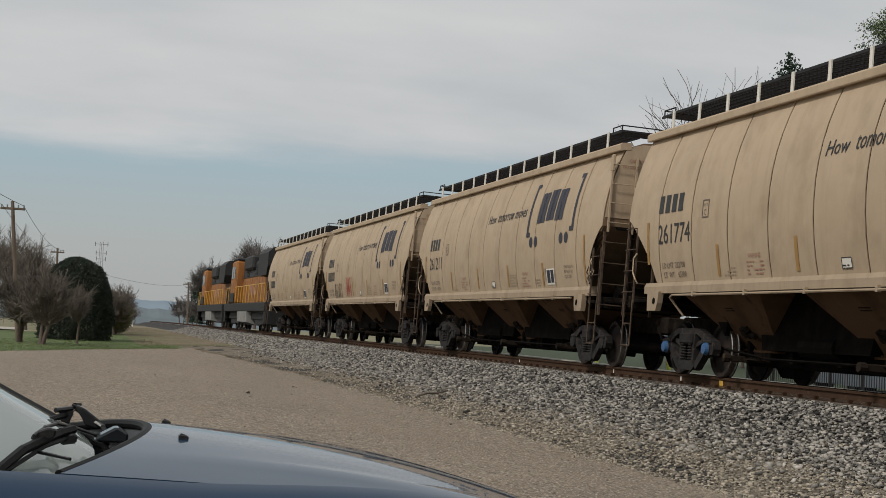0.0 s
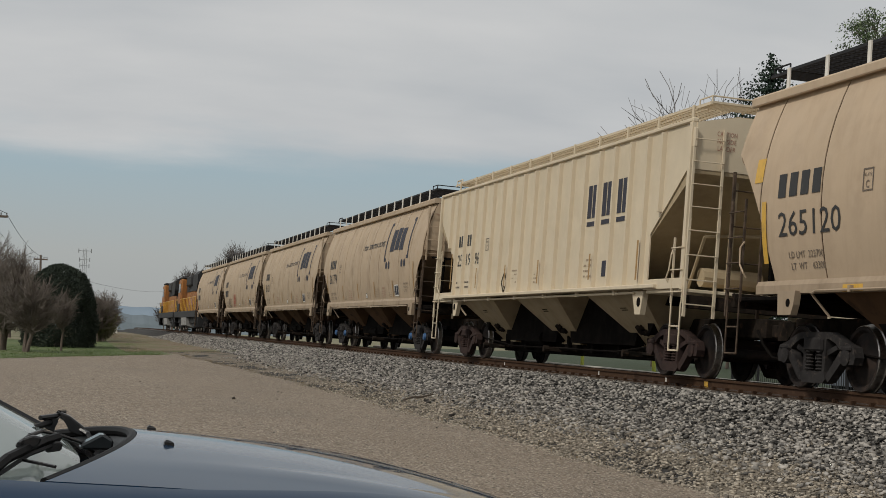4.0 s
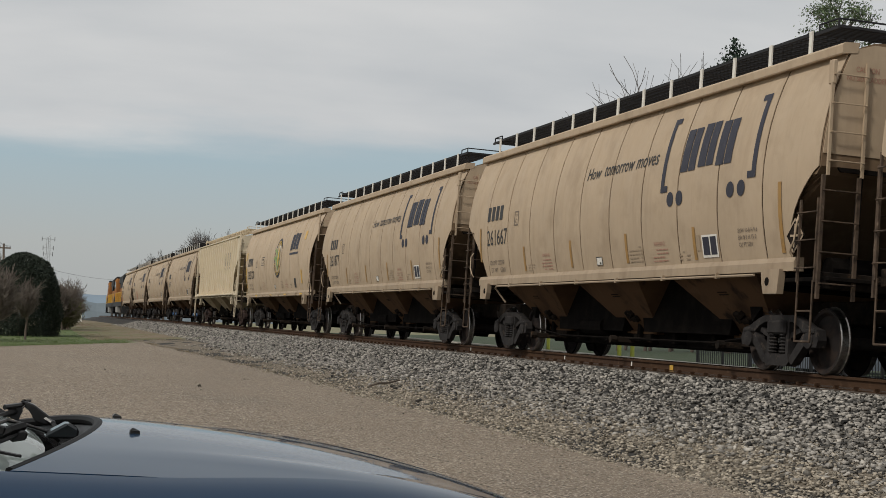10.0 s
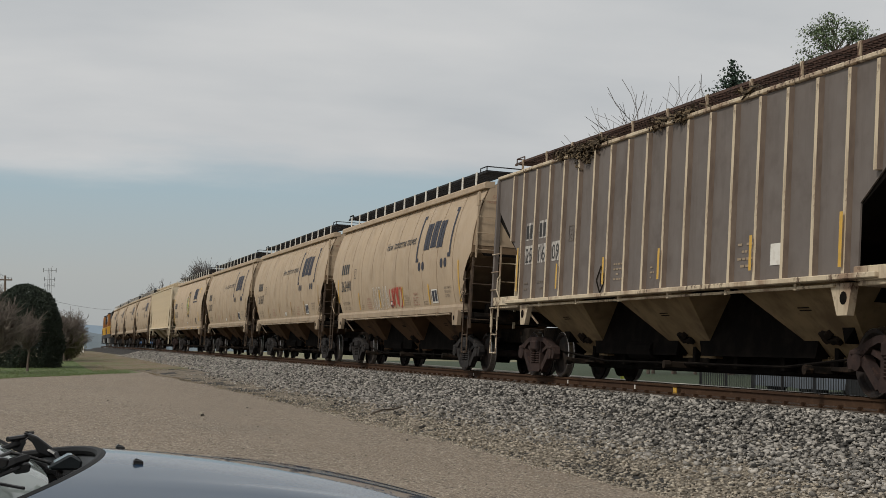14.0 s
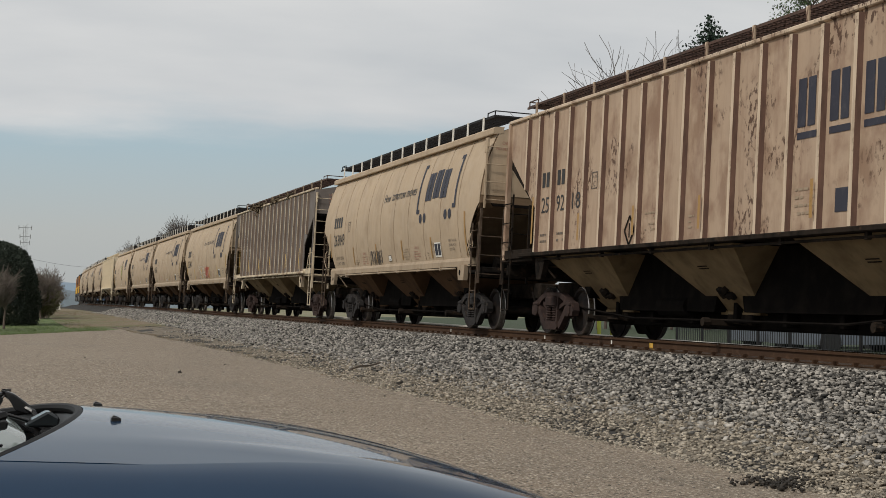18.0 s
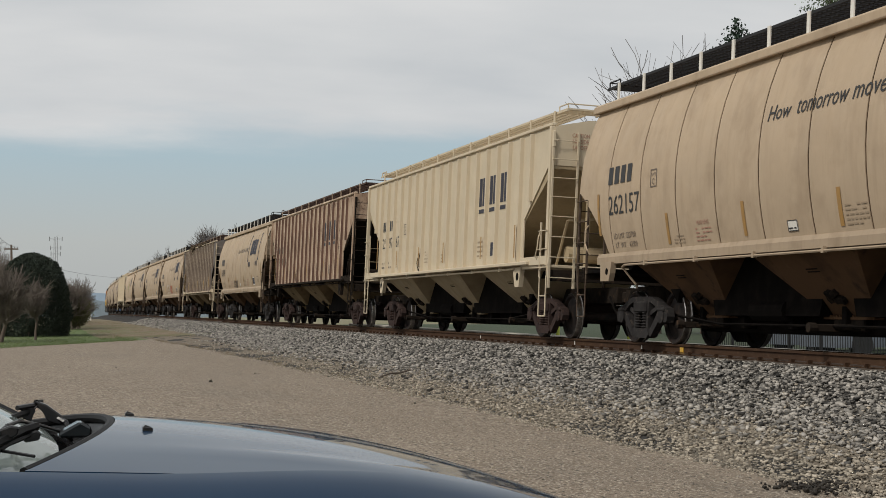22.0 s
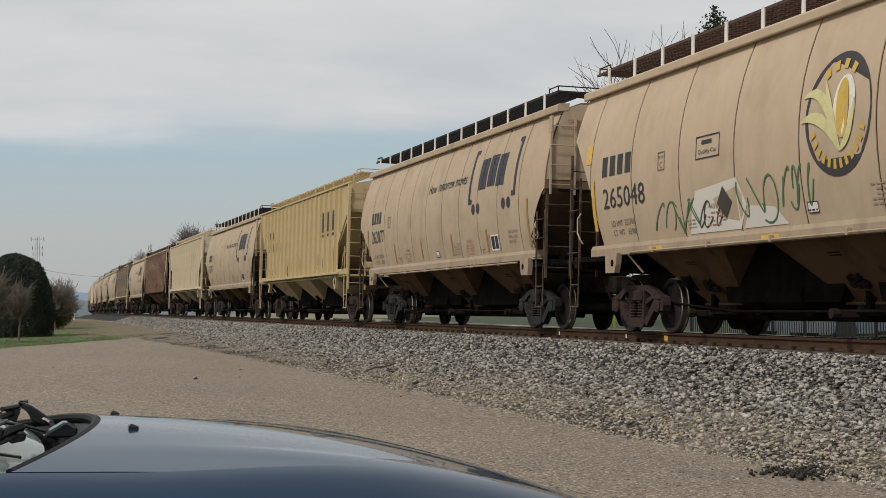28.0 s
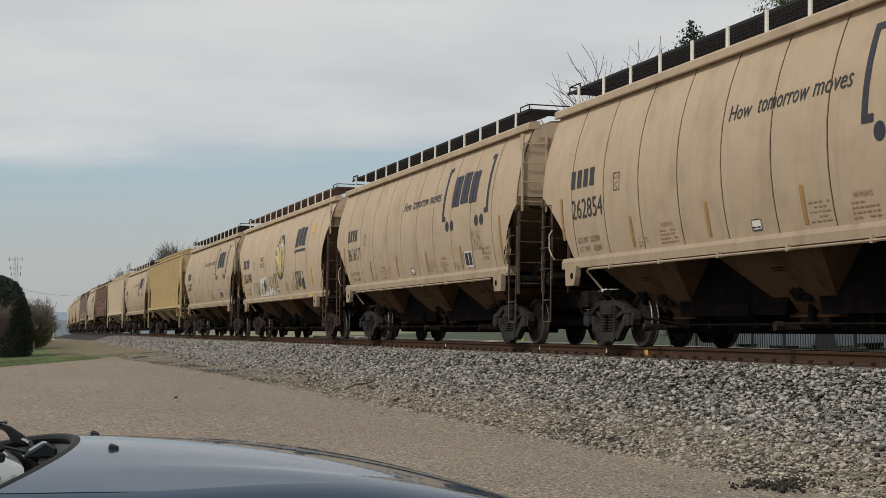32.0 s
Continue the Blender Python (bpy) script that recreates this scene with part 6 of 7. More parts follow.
def verge(name, x0, x1, start, depth, material, label, lift=0.0):
    v, f = [], []
    xs, ts = spread(x0, x1, 40), spread(0, 1, 24)
    for t in ts:
        for x in xs:
            y = start(x) + depth(x) * t
            v.append((x, y, lie(x, y) + lift))
    for j in range(24):
        for i in range(40):
            f.append((j * 41 + i, j * 41 + i + 1, (j + 1) * 41 + i + 1, (j + 1) * 41 + i))
    me = bpy.data.meshes.new(name)
    me.from_pydata(v, [], f)
    me.materials.append(material)
    return tagged(new(name, me), label, "grass", kind="structure")


M_LAWN = Mat("lawn", (0.085, 0.12, 0.036), 0.95).layer((0.17, 0.15, 0.075), 0.35, 0.5, 0.75, 0.8).layer((0.045, 0.075, 0.02), 1.2, 0.45, 0.7, 0.7).bump(9, 0.5, 0.03).m
M_SCRUB = Mat("dead_scrub", (0.17, 0.128, 0.085), 0.95).layer((0.095, 0.11, 0.04), 0.16, 0.46, 0.6, 0.9).layer((0.25, 0.19, 0.13), 0.5, 0.5, 0.75, 0.7).bump(7, 0.5, 0.03).m
verge("lawn", -30, 5.2, lot_end, lambda x: 40 - 2.4 * max(-7.0, x), M_LAWN, "green spring grass with worn brown patches", 0.008)
verge("dead_grass_strip", 3.3, 8.4, lambda x: lot_end(min(x, 5.4)) + 8 - 1.2 * max(0, x - 4.5), lambda x: 110, M_SCRUB, "brown dead grass and bare dirt beside the track", 0.016)
rnd = random.Random(9)
tufts("grass_tufts", [(x, lot_end(x) + rnd.uniform(0, 1) ** 1.6 * 26) for x in [rnd.uniform(-6, 4.6) for _ in range(5200)]], 0.06, M_GRASS, "short green grass blades", 1)
tufts("dead_grass_tufts", [(rnd.uniform(3.5, 7.6), rnd.uniform(68, 140)) for _ in range(2600)], 0.06, M_STRAW, "dry brown grass tufts", 2)
tufts("edge_weeds", [(lot_side(y) + rnd.gauss(0.1, 0.13), y) for y in [rnd.uniform(14, 66) for _ in range(700)]], 0.05, M_STRAW, "dry weeds and litter along the edge of the lot", 3)
M_FARLAWN = Mat("far_lawn_grass", (0.028, 0.044, 0.017), 0.95).layer((0.055, 0.055, 0.03), 0.5, 0.5, 0.75, 0.8).layer((0.025, 0.04, 0.016), 1.6, 0.45, 0.7, 0.7).bump(9, 0.5, 0.03).m
sheet("far_lawn", [15.4, 17, 19, 22, 26, 32, 45, 80, 160], spread(-10, 110, 24), M_FARLAWN, lambda x, y: lie(x, y) + 0.05, label="green grass beyond the track", category="grass")
bm = bmesh.new()
box(bm, -40, -2.6, 92, 101, 0.0, 0.02)
M_ROADP = Mat("pale_concrete", (0.42, 0.39, 0.34), 0.9).layer((0.32, 0.29, 0.25), 0.6, 0.45, 0.7).layer((0.25, 0.23, 0.2), 6, 0.55, 0.75, 0.6).m
ob = part("driveway", bm, M_ROADP)
ob.location = (0, 0, lie(-6, 96) + 0.02)
tagged(ob, "pale concrete driveway behind the trees", "driveway", kind="structure")


# ---- trees ----
M_BARK = Mat("grey_brown_bark", (0.115, 0.088, 0.07), 0.95).layer((0.06, 0.046, 0.038), 5, 0.45, 0.7, 0.8, (1, 1, 0.25)).layer((0.17, 0.15, 0.125), 11, 0.55, 0.75, 0.6).bump(20, 0.5, 0.01, (1, 1, 0.3)).m
M_TWIG = Mat("brown_twigs", (0.15, 0.125, 0.105), 0.95).layer((0.07, 0.052, 0.045), 2, 0.45, 0.7).m
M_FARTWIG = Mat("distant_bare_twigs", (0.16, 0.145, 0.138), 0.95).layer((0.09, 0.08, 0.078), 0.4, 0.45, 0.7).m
M_CEDAR = Mat("dark_evergreen", (0.026, 0.036, 0.024), 0.9).layer((0.04, 0.05, 0.032), 1.5, 0.5, 0.75, 0.8).island(0.3).m
M_FIR = Mat("spruce_needles", (0.028, 0.05, 0.034), 0.85).layer((0.045, 0.07, 0.04), 2, 0.5, 0.75, 0.7).island(0.5).m
M_LEAF = Mat("fresh_leaves", (0.075, 0.11, 0.045), 0.7).layer((0.11, 0.13, 0.06), 1.5, 0.5, 0.75, 0.8).island(0.5).m
M_BUD = Mat("budding_shrub", (0.12, 0.12, 0.05), 0.85).layer((0.085, 0.07, 0.045), 1.2, 0.45, 0.7, 0.8).island(0.4).m


def limb(v, f, a, b, ra, rb, sides=5):
    q = (b - a).to_track_quat("Z", "Y").to_matrix()
    n = len(v)
    for p, r in ((a, ra), (b, rb)):
        for k in range(sides):
            t = k * 2 * math.pi / sides
            v.append(tuple(p + q @ Vector((math.cos(t) * r, math.sin(t) * r, 0))))
    for k in range(sides):
        j = (k + 1) % sides
        f.append((n + k, n + j, n + sides + j, n + sides + k))


def grow(v, f, rnd, a, d, length, r, depth, spread_a, droop=0.0, tips=None, thin=0.0, more=0, wave=0.13):
    segs = 3 if depth > 1 else 2
    p = a.copy()
    for s in range(segs):
        d = (d + Vector((rnd.gauss(0, wave), rnd.gauss(0, wave), rnd.gauss(0.03, 0.08) - droop))).normalized()
        e = p + d * length / segs
        r2 = max(thin, r * (1 - 0.28 * (s + 1) / segs))
        limb(v, f, p, e, max(thin, r * (1 - 0.28 * s / segs)), r2, 5 if depth > 2 else 3)
        if depth > 0 and (s > 0 or depth < 4):
            for _ in range(rnd.choice((1, 2, 2)) + more if depth > 1 else rnd.choice((1, 2, 3))):
                side = Vector((rnd.gauss(0, 1), rnd.gauss(0, 1), rnd.gauss(0.1, 0.5))).normalized()
                nd = (d + side * spread_a).normalized()
                grow(v, f, rnd, p.lerp(e, rnd.uniform(0.2, 1.0)), nd, length * rnd.uniform(0.5, 0.75), r2 * 0.62, depth - 1, spread_a, droop, tips, thin, more, wave)
        p = e
    if tips is not None:
        tips.append(p)
    if depth > 0:
        grow(v, f, rnd, p, d, length * 0.68, r * 0.66, depth - 1, spread_a, droop, tips, thin, more, wave)


def mesh_from(name, v, f, material):
    me = bpy.data.meshes.new(name)
    me.from_pydata(v, [], f)
    me.materials.append(material)
    return me


def bare_tree(base, height, seed, label, lean=(0, 0), depth=4, wide=0.75, stems=1, trunk_r=None, twig=None, thin=0.0, group="bare trees", name="bare_tree", trunk_share=0.3, more=0, wave=0.13):
    rnd = random.Random(seed)
    x, y, z = base
    t = thing(name, label, "tree", group, m=Matrix.Translation((x, y, z)))
    r = trunk_r or height * 0.02
    for s in range(stems):
        v, f = [], []
        off = Vector((rnd.uniform(-0.2, 0.2), rnd.uniform(-0.2, 0.2), -0.1)) if stems > 1 else Vector((0, 0, -0.1))
        d = Vector((lean[0] + rnd.gauss(0, 0.05), lean[1] + rnd.gauss(0, 0.05), 1)).normalized()
        p = off
        top = height * trunk_share
        pts = [p]
        for k in range(4):
            d = (d + Vector((rnd.gauss(0, 0.05), rnd.gauss(0, 0.05), 0))).normalized()
            e = p + d * (top + 0.1) / 4
            limb(v, f, p, e, r * (1.25 - 0.1 * k - (0.15 if k else 0)), r * (1.0 - 0.08 * (k + 1)), 8)
            p = e
        part("trunk", mesh_from("trunk", v, f, M_BARK), M_BARK, t)
        v, f = [], []
        for k in range(4):
            a = rnd.uniform(0, 6.28)
            nd = (d + Vector((math.cos(a), math.sin(a), 0)) * wide * rnd.uniform(0.25, 0.9)).normalized()
            grow(v, f, rnd, p - d * rnd.uniform(0, 0.3) * top, nd, height * 0.30, r * 0.55, depth - 1, wide, 0.0, None, thin, more, wave)
        grow(v, f, rnd, p, d, height * 0.32, r * 0.7, depth - 1, wide, 0.0, None, thin, more, wave)
        part("crown", mesh_from("crown", v, f, twig or M_TWIG), twig or M_TWIG, t)
    return t


def clump(v, f, rnd, c, size, n=3):
    for _ in range(n):
        a = Vector((rnd.gauss(0, 1), rnd.gauss(0, 1), rnd.gauss(0, 1))).normalized()
        b = a.orthogonal().normalized()
        k = len(v)
        s = size * rnd.uniform(0.6, 1.3)
        v += [tuple(c + b * s), tuple(c + a.cross(b) * s * 0.6), tuple(c - b * s * 0.9), tuple(c - a.cross(b) * s * 0.55)]
        f.append((k, k + 1, k + 2, k + 3))


def evergreen_bush(base, rx, ry, h, seed):
    """A dense, rounded, clipped evergreen with an uneven skin of small sprays."""
    rnd = random.Random(seed)
    t = thing("evergreen_bush", "large dark rounded evergreen bush beside the lawn", "bush", m=Matrix.Translation(base))
    v, f = [], []
    for k in range(9):
        a = rnd.uniform(0, 6.28)
        limb(v, f, Vector((0, 0, -0.1)), Vector((math.cos(a) * rx * 0.6, math.sin(a) * ry * 0.6, h * rnd.uniform(0.5, 0.9))), 0.09, 0.03)
    part("trunk", mesh_from("trunk", v, f, M_BARK), M_BARK, t)
    v, f = [], []
    for _ in range(34000):
        u, a = rnd.uniform(0, 1), rnd.uniform(0, 2 * math.pi)
        z = h * u
        k = (1 - max(0.0, (u - 0.36) / 0.64) ** 2.3) ** 0.5 * (0.93 + 0.07 * min(1, u * 6))
        bump_r = 1 + 0.06 * math.sin(a * 5 + z * 2.1) + 0.05 * math.sin(a * 9 - z * 3.3) + rnd.gauss(0, 0.025)
        s = rnd.choice((1.0, 1.0, 0.97, 0.9, 0.75))
        clump(v, f, rnd, Vector((math.cos(a) * rx * k * bump_r * s, math.sin(a) * ry * k * bump_r * s, z + rnd.gauss(0, 0.04) + 0.03)), 0.05, 2)
    part("crown", mesh_from("crown", v, f, M_CEDAR), M_CEDAR, t)
    return t


def conifer(base, h, r, seed, label, n=42, name="spruce_tree", fine=1.0):
    rnd = random.Random(seed)
    t = thing(name, label, "tree", "conifers", m=Matrix.Translation(base))
    v, f = [], []
    limb(v, f, Vector((0, 0, -0.2)), Vector((0, 0, h * 0.98)), h * 0.014, 0.015, 8)
    part("trunk", mesh_from("trunk", v, f, M_BARK), M_BARK, t)
    v, f = [], []
    for k in range(n):
        u = (k + rnd.uniform(0, 1)) / n
        z = h * (0.12 + 0.88 * u)
        for j in range(9 if u < 0.95 else 5):
            a = rnd.uniform(0, 6.28)
            ln = r * (1 - u) ** 0.8 * rnd.uniform(0.7, 1.1) + 0.12
            tip = Vector((math.cos(a) * ln, math.sin(a) * ln, z + ln * rnd.uniform(-0.15, 0.25)))
            root = Vector((0, 0, z))
            m = max(3, int(ln / (0.16 / fine)))
            for i in range(m):
                c = root.lerp(tip, (i + 0.6) / m) + Vector((rnd.gauss(0, 0.04), rnd.gauss(0, 0.04), rnd.gauss(0, 0.03)))
                clump(v, f, rnd, c, 0.11 / fine * (1.2 - 0.5 * i / m), 2)
    part("crown", mesh_from("crown", v, f, M_FIR), M_FIR, t)
    return t


def leafy_tree(base, height, width, seed, label):
    """A tall narrow tree: limbs that carry clusters of small leaves, with gaps between them."""
    rnd = random.Random(seed)
    t = thing("leafy_tree", label, "tree", "leafy trees", m=Matrix.Translation(base))
    v, f = [], []
    for k in range(8):
        limb(v, f, Vector((0.06 * math.sin(k), 0, height * 0.12 * k - 0.2)), Vector((0.06 * math.sin(k + 1), 0, height * 0.12 * (k + 1) - 0.2)), 0.24 - 0.027 * k, 0.213 - 0.027 * k, 8)
    part("trunk", mesh_from("trunk", v, f, M_BARK), M_BARK, t)
    v, f, lv, lf = [], [], [], []
    for k in range(120):
        u = rnd.uniform(0, 1) ** 0.8
        z = height * (0.42 + 0.575 * u)
        a = rnd.uniform(0, 6.28)
        r = width * (1.25 - 0.25 * u) * min(1.0, ((1 - u) * 5.5) ** 0.6 + 0.22) * rnd.uniform(0.35, 1.08)
        c = Vector((math.cos(a) * r, math.sin(a) * r, z))
        limb(v, f, Vector((0, 0, z - 0.5 - r * 0.4)), c, 0.03, 0.008, 4)
        for _ in range(95):
            q = Vector((rnd.gauss(0, 0.19), rnd.gauss(0, 0.19), rnd.gauss(0, 0.15)))
            clump(lv, lf, rnd, c + q, 0.052, 1)
    part("limb", mesh_from("limb", v, f, M_BARK), M_BARK, t)
    part("crown", mesh_from("crown", lv, lf, M_LEAF), M_LEAF, t)
    return t


def shrub(base, h, w, seed, label="budding green-brown shrub beside the evergreen bush"):
    rnd = random.Random(seed)
    t = thing("shrub", label, "shrub", "shrubs", m=Matrix.Translation(base))
    v, f, tips = [], [], []
    for k in range(9):
        a = rnd.uniform(0, 6.28)
        grow(v, f, rnd, Vector((rnd.uniform(-0.3, 0.3), rnd.uniform(-0.3, 0.3), -0.05)), Vector((math.cos(a) * w, math.sin(a) * w, h * 1.1)).normalized(), h * 0.4, 0.03, 3, 0.6, 0.0, tips, 0.006)
    part("stem", mesh_from("stem", v, f, M_TWIG), M_TWIG, t)["kind"] = "stuff"
    v, f = [], []
    for p in tips:
        for _ in range(5):
            clump(v, f, rnd, p + Vector((rnd.gauss(0, 0.12), rnd.gauss(0, 0.12), rnd.gauss(0, 0.12))), 0.05, 2)
    part("foliage", mesh_from("foliage", v, f, M_BUD), M_BUD, t)
    return t


evergreen_bush((0.42, 77.0, lie(0.4, 77)), 1.72, 2.6, 3.9, 1)
bare_tree((-0.75, 61.0, lie(-0.7, 61)), 3.2, 3, "low bare ornamental tree with several stems on the lawn", stems=2, depth=4, wide=0.85, trunk_r=0.09, thin=0.005, trunk_share=0.25, more=1)
bare_tree((0.53, 66.5, lie(0.5, 66)), 2.4, 4, "slim bare young tree on the lawn", depth=4, wide=0.85, trunk_r=0.055, thin=0.005, trunk_share=0.36, more=1)
bare_tree((-1.75, 64.0, lie(-1.7, 64)), 3.5, 5, "low bare ornamental tree on the lawn", stems=2, depth=4, wide=0.9, trunk_r=0.09, thin=0.005, trunk_share=0.25, more=1)
for k, (x, y, h) in enumerate(((-4.3, 88, 5.4), (-2.3, 96, 5.2), (-5.5, 105, 6.6), (-0.8, 112, 4.6), (0.6, 118, 4.5), (-3.4, 128, 6.6))):
    bare_tree((x, y, lie(x, y)), h, 20 + k, "tall bare tree behind the lawn", depth=5, wide=0.7, thin=0.007, trunk_r=0.11)
for k, (x, y, h, w) in enumerate(((2.7, 92, 2.0, 0.6), (3.1, 100, 2.1, 0.6), (3.6, 110, 1.8, 0.5))):
    shrub((x, y, lie(x, y)), h, w, 40 + k)
for k, (x, y, h) in enumerate(((2.75, 91, 3.7), (3.15, 94, 3.5), (3.6, 100, 2.9), (2.3, 92, 3.6), (3.9, 112, 2.6))):
    bare_tree((x, y, lie(x, y)), h, 50 + k, "bare grey tree behind the shrubs", depth=4, wide=0.7, thin=0.010, trunk_r=0.06, more=1, trunk_share=0.16)
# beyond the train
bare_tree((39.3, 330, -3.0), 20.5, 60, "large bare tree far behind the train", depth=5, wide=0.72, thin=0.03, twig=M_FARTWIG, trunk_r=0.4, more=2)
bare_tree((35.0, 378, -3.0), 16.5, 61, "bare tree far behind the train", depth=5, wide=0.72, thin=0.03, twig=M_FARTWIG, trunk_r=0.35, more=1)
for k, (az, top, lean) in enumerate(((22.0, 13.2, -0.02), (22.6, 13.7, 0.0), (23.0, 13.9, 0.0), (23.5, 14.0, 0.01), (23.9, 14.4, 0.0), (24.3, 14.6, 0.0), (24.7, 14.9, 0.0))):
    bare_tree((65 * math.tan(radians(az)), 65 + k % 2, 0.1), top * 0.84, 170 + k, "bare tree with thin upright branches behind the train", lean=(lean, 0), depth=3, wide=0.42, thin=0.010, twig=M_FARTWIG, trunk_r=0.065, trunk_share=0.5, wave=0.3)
conifer((31.7, 65.0, 0.1), 14.4, 7.0, 73, "dark spruce behind the train", n=120, fine=1.25)
leafy_tree((29.7, 52.1, 0.1), 13.75, 1.42, 74, "tall green leafy tree behind the train")
for k, (x, y, h) in enumerate(((23.0, 290, 6.5), (26.0, 330, 7.0), (22.5, 268, 5.0), (29.5, 360, 8.0))):
    conifer((x, y, lie(x, y)), h, h * 0.22, 80 + k, "dark conifer far down the track", n=16, fine=0.45)
for k, (x, y, h) in enumerate(((20.4, 250, 4.5), (22.0, 300, 5.5), (24.5, 345, 6.5), (21.0, 275, 4.0))):
    bare_tree((x, y, lie(x, y)), h, 90 + k, "bare tree far down the track", depth=4, wide=0.8, thin=0.03, twig=M_FARTWIG)

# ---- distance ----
# blue-grey distance haze is mixed into both base colours
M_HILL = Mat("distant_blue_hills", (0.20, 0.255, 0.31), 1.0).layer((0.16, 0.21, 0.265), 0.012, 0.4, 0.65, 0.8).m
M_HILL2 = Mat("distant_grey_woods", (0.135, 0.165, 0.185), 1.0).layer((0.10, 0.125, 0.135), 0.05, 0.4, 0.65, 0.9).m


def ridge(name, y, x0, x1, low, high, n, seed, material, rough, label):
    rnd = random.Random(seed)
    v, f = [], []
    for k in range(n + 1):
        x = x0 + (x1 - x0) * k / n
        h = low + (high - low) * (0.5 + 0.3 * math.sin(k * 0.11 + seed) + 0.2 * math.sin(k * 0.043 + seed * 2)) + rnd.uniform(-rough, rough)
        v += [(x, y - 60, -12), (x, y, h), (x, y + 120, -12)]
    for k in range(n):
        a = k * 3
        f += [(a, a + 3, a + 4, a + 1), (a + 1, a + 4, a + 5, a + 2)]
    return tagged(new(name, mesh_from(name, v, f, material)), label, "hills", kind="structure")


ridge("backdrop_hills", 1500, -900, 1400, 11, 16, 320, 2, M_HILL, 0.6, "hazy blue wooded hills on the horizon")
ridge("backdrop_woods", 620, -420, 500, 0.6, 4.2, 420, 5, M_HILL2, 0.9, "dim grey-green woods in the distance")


# ---- poles and wires ----
M_POLE = Mat("weathered_pole_wood", (0.16, 0.12, 0.09), 0.9).layer((0.10, 0.075, 0.06), 4, 0.45, 0.7, 0.8, (1, 1, 0.15)).m
M_WIRE = Mat("black_wire", (0.03, 0.03, 0.032), 0.6).m
M_STEEL = Mat("galvanised_steel", (0.30, 0.31, 0.32), 0.5, 0.6).layer((0.2, 0.2, 0.2), 3, 0.45, 0.7).m


def utility_pole(base, top, arm, label, r=0.11):
    t = thing("utility_pole", label, "utility pole", "utility poles", m=Matrix.Translation(base))
    d = Vector(top) - Vector(base)
    bm = bmesh.new()
    rod(bm, (0, 0, -0.3), d, r, 10, r * 0.7)
    part("pole", bm, M_POLE, t)
    bm = bmesh.new()
    c = d * 0.945
    box(bm, c.x - arm, c.x + arm, c.y - 0.05, c.y + 0.05, c.z - 0.05, c.z + 0.05, 0.01)
    part("crossarm", bm, M_POLE, t)
    for x in (-0.9, -0.45, 0.45, 0.9):
        bm = bmesh.new()
        rod(bm, (c.x + arm * x, c.y, c.z + 0.05), (c.x + arm * x, c.y, c.z + 0.17), 0.03, 6)
        part("insulator", bm, M_STEEL, t)
    return Vector(base) + c


def wire(a, b, sag, label="black overhead wire sagging between poles"):
    bm = bmesh.new()
    pts = [Vector(a).lerp(Vector(b), k / 12) - Vector((0, 0, sag * 4 * (k / 12) * (1 - k / 12))) for k in range(13)]
    pipe(bm, pts, 0.012, 4)
    tagged(part("wire", bm, M_WIRE), label, "wire", "overhead wires")


a = utility_pole((-1.93, 69.7, lie(-1.9, 69)), (-2.52, 69.65, 5.85), 0.52, "weathered wooden utility pole leaning slightly")
b = utility_pole((-0.7, 118, lie(-0.7, 118)), (-0.85, 118, 5.7), 0.5, "wooden utility pole behind the bare trees")
for x in (-0.45, 0.45):
    wire(a + Vector((x, 0, 0.15)), b + Vector((x, 0, 0.15)), 0.5)
    wire(a + Vector((x, 0, 0.15)), Vector((-6 + x, 30, 6.6)), 0.4)
fp = [utility_pole((19.6, 259, lie(19.6, 259)), (19.5, 259, 6.4), 0.9, "wooden utility pole beside the track far off", 0.15),
      utility_pole((24.5, 322, lie(24.5, 322)), (24.4, 322, 5.2), 0.9, "wooden utility pole beside the track far off", 0.15),
      utility_pole((30.5, 385, lie(30.5, 385)), (30.4, 385, 4.2), 0.9, "wooden utility pole beside the track far off", 0.15)]
wire(fp[0], fp[1], 0.6)
wire(fp[1], fp[2], 0.6)
wire(b + Vector((0, 0, -0.6)), fp[0], 0.8)
bm = bmesh.new()
tw = thing("radio_tower", "slim grey lattice radio tower above the trees", "tower", m=Matrix.Translation((3.15, 160, lie(3, 160))))
for sx, sy in ((-0.3, -0.3), (0.3, -0.3), (0, 0.35)):
    rod(bm, (sx, sy, 0), (sx * 0.5, sy * 0.5, 8.3), 0.022, 5)
for k in range(16):
    z = 0.5 + k * 0.5
    rod(bm, (-0.28, -0.28, z), (0.26, -0.26, z + 0.5), 0.012, 4)
part("mast", bm, M_STEEL, tw)
for z, w in ((8.1, 0.62), (7.2, 0.5), (6.6, 0.45)):
    bm = bmesh.new()
    box(bm, -w, w, -0.04, 0.04, z - 0.02, z + 0.02, 0.005)
    for x in (-w, w):
        box(bm, x - 0.035, x + 0.035, -0.05, 0.05, z - 0.2, z + 0.22, 0.01)
    part("antenna", bm, M_STEEL, tw)
shed = thing("shed", "small white shed beside the track", "shed", m=Matrix.Translation((5.6, 151, lie(5.6, 151))))
bm = bmesh.new()
box(bm, -0.7, 0.7, -0.6, 0.6, -0.1, 1.0, 0.01)
part("wall", bm, M_WHITE, shed)
bm = bmesh.new()
slab(bm, [(-0.8, 0.98), (0, 1.35), (0.8, 0.98), (0.75, 0.94), (0, 1.28), (-0.75, 0.94)], "y", -0.68, 0.68)
part("roof", bm, M_LGREY, shed)

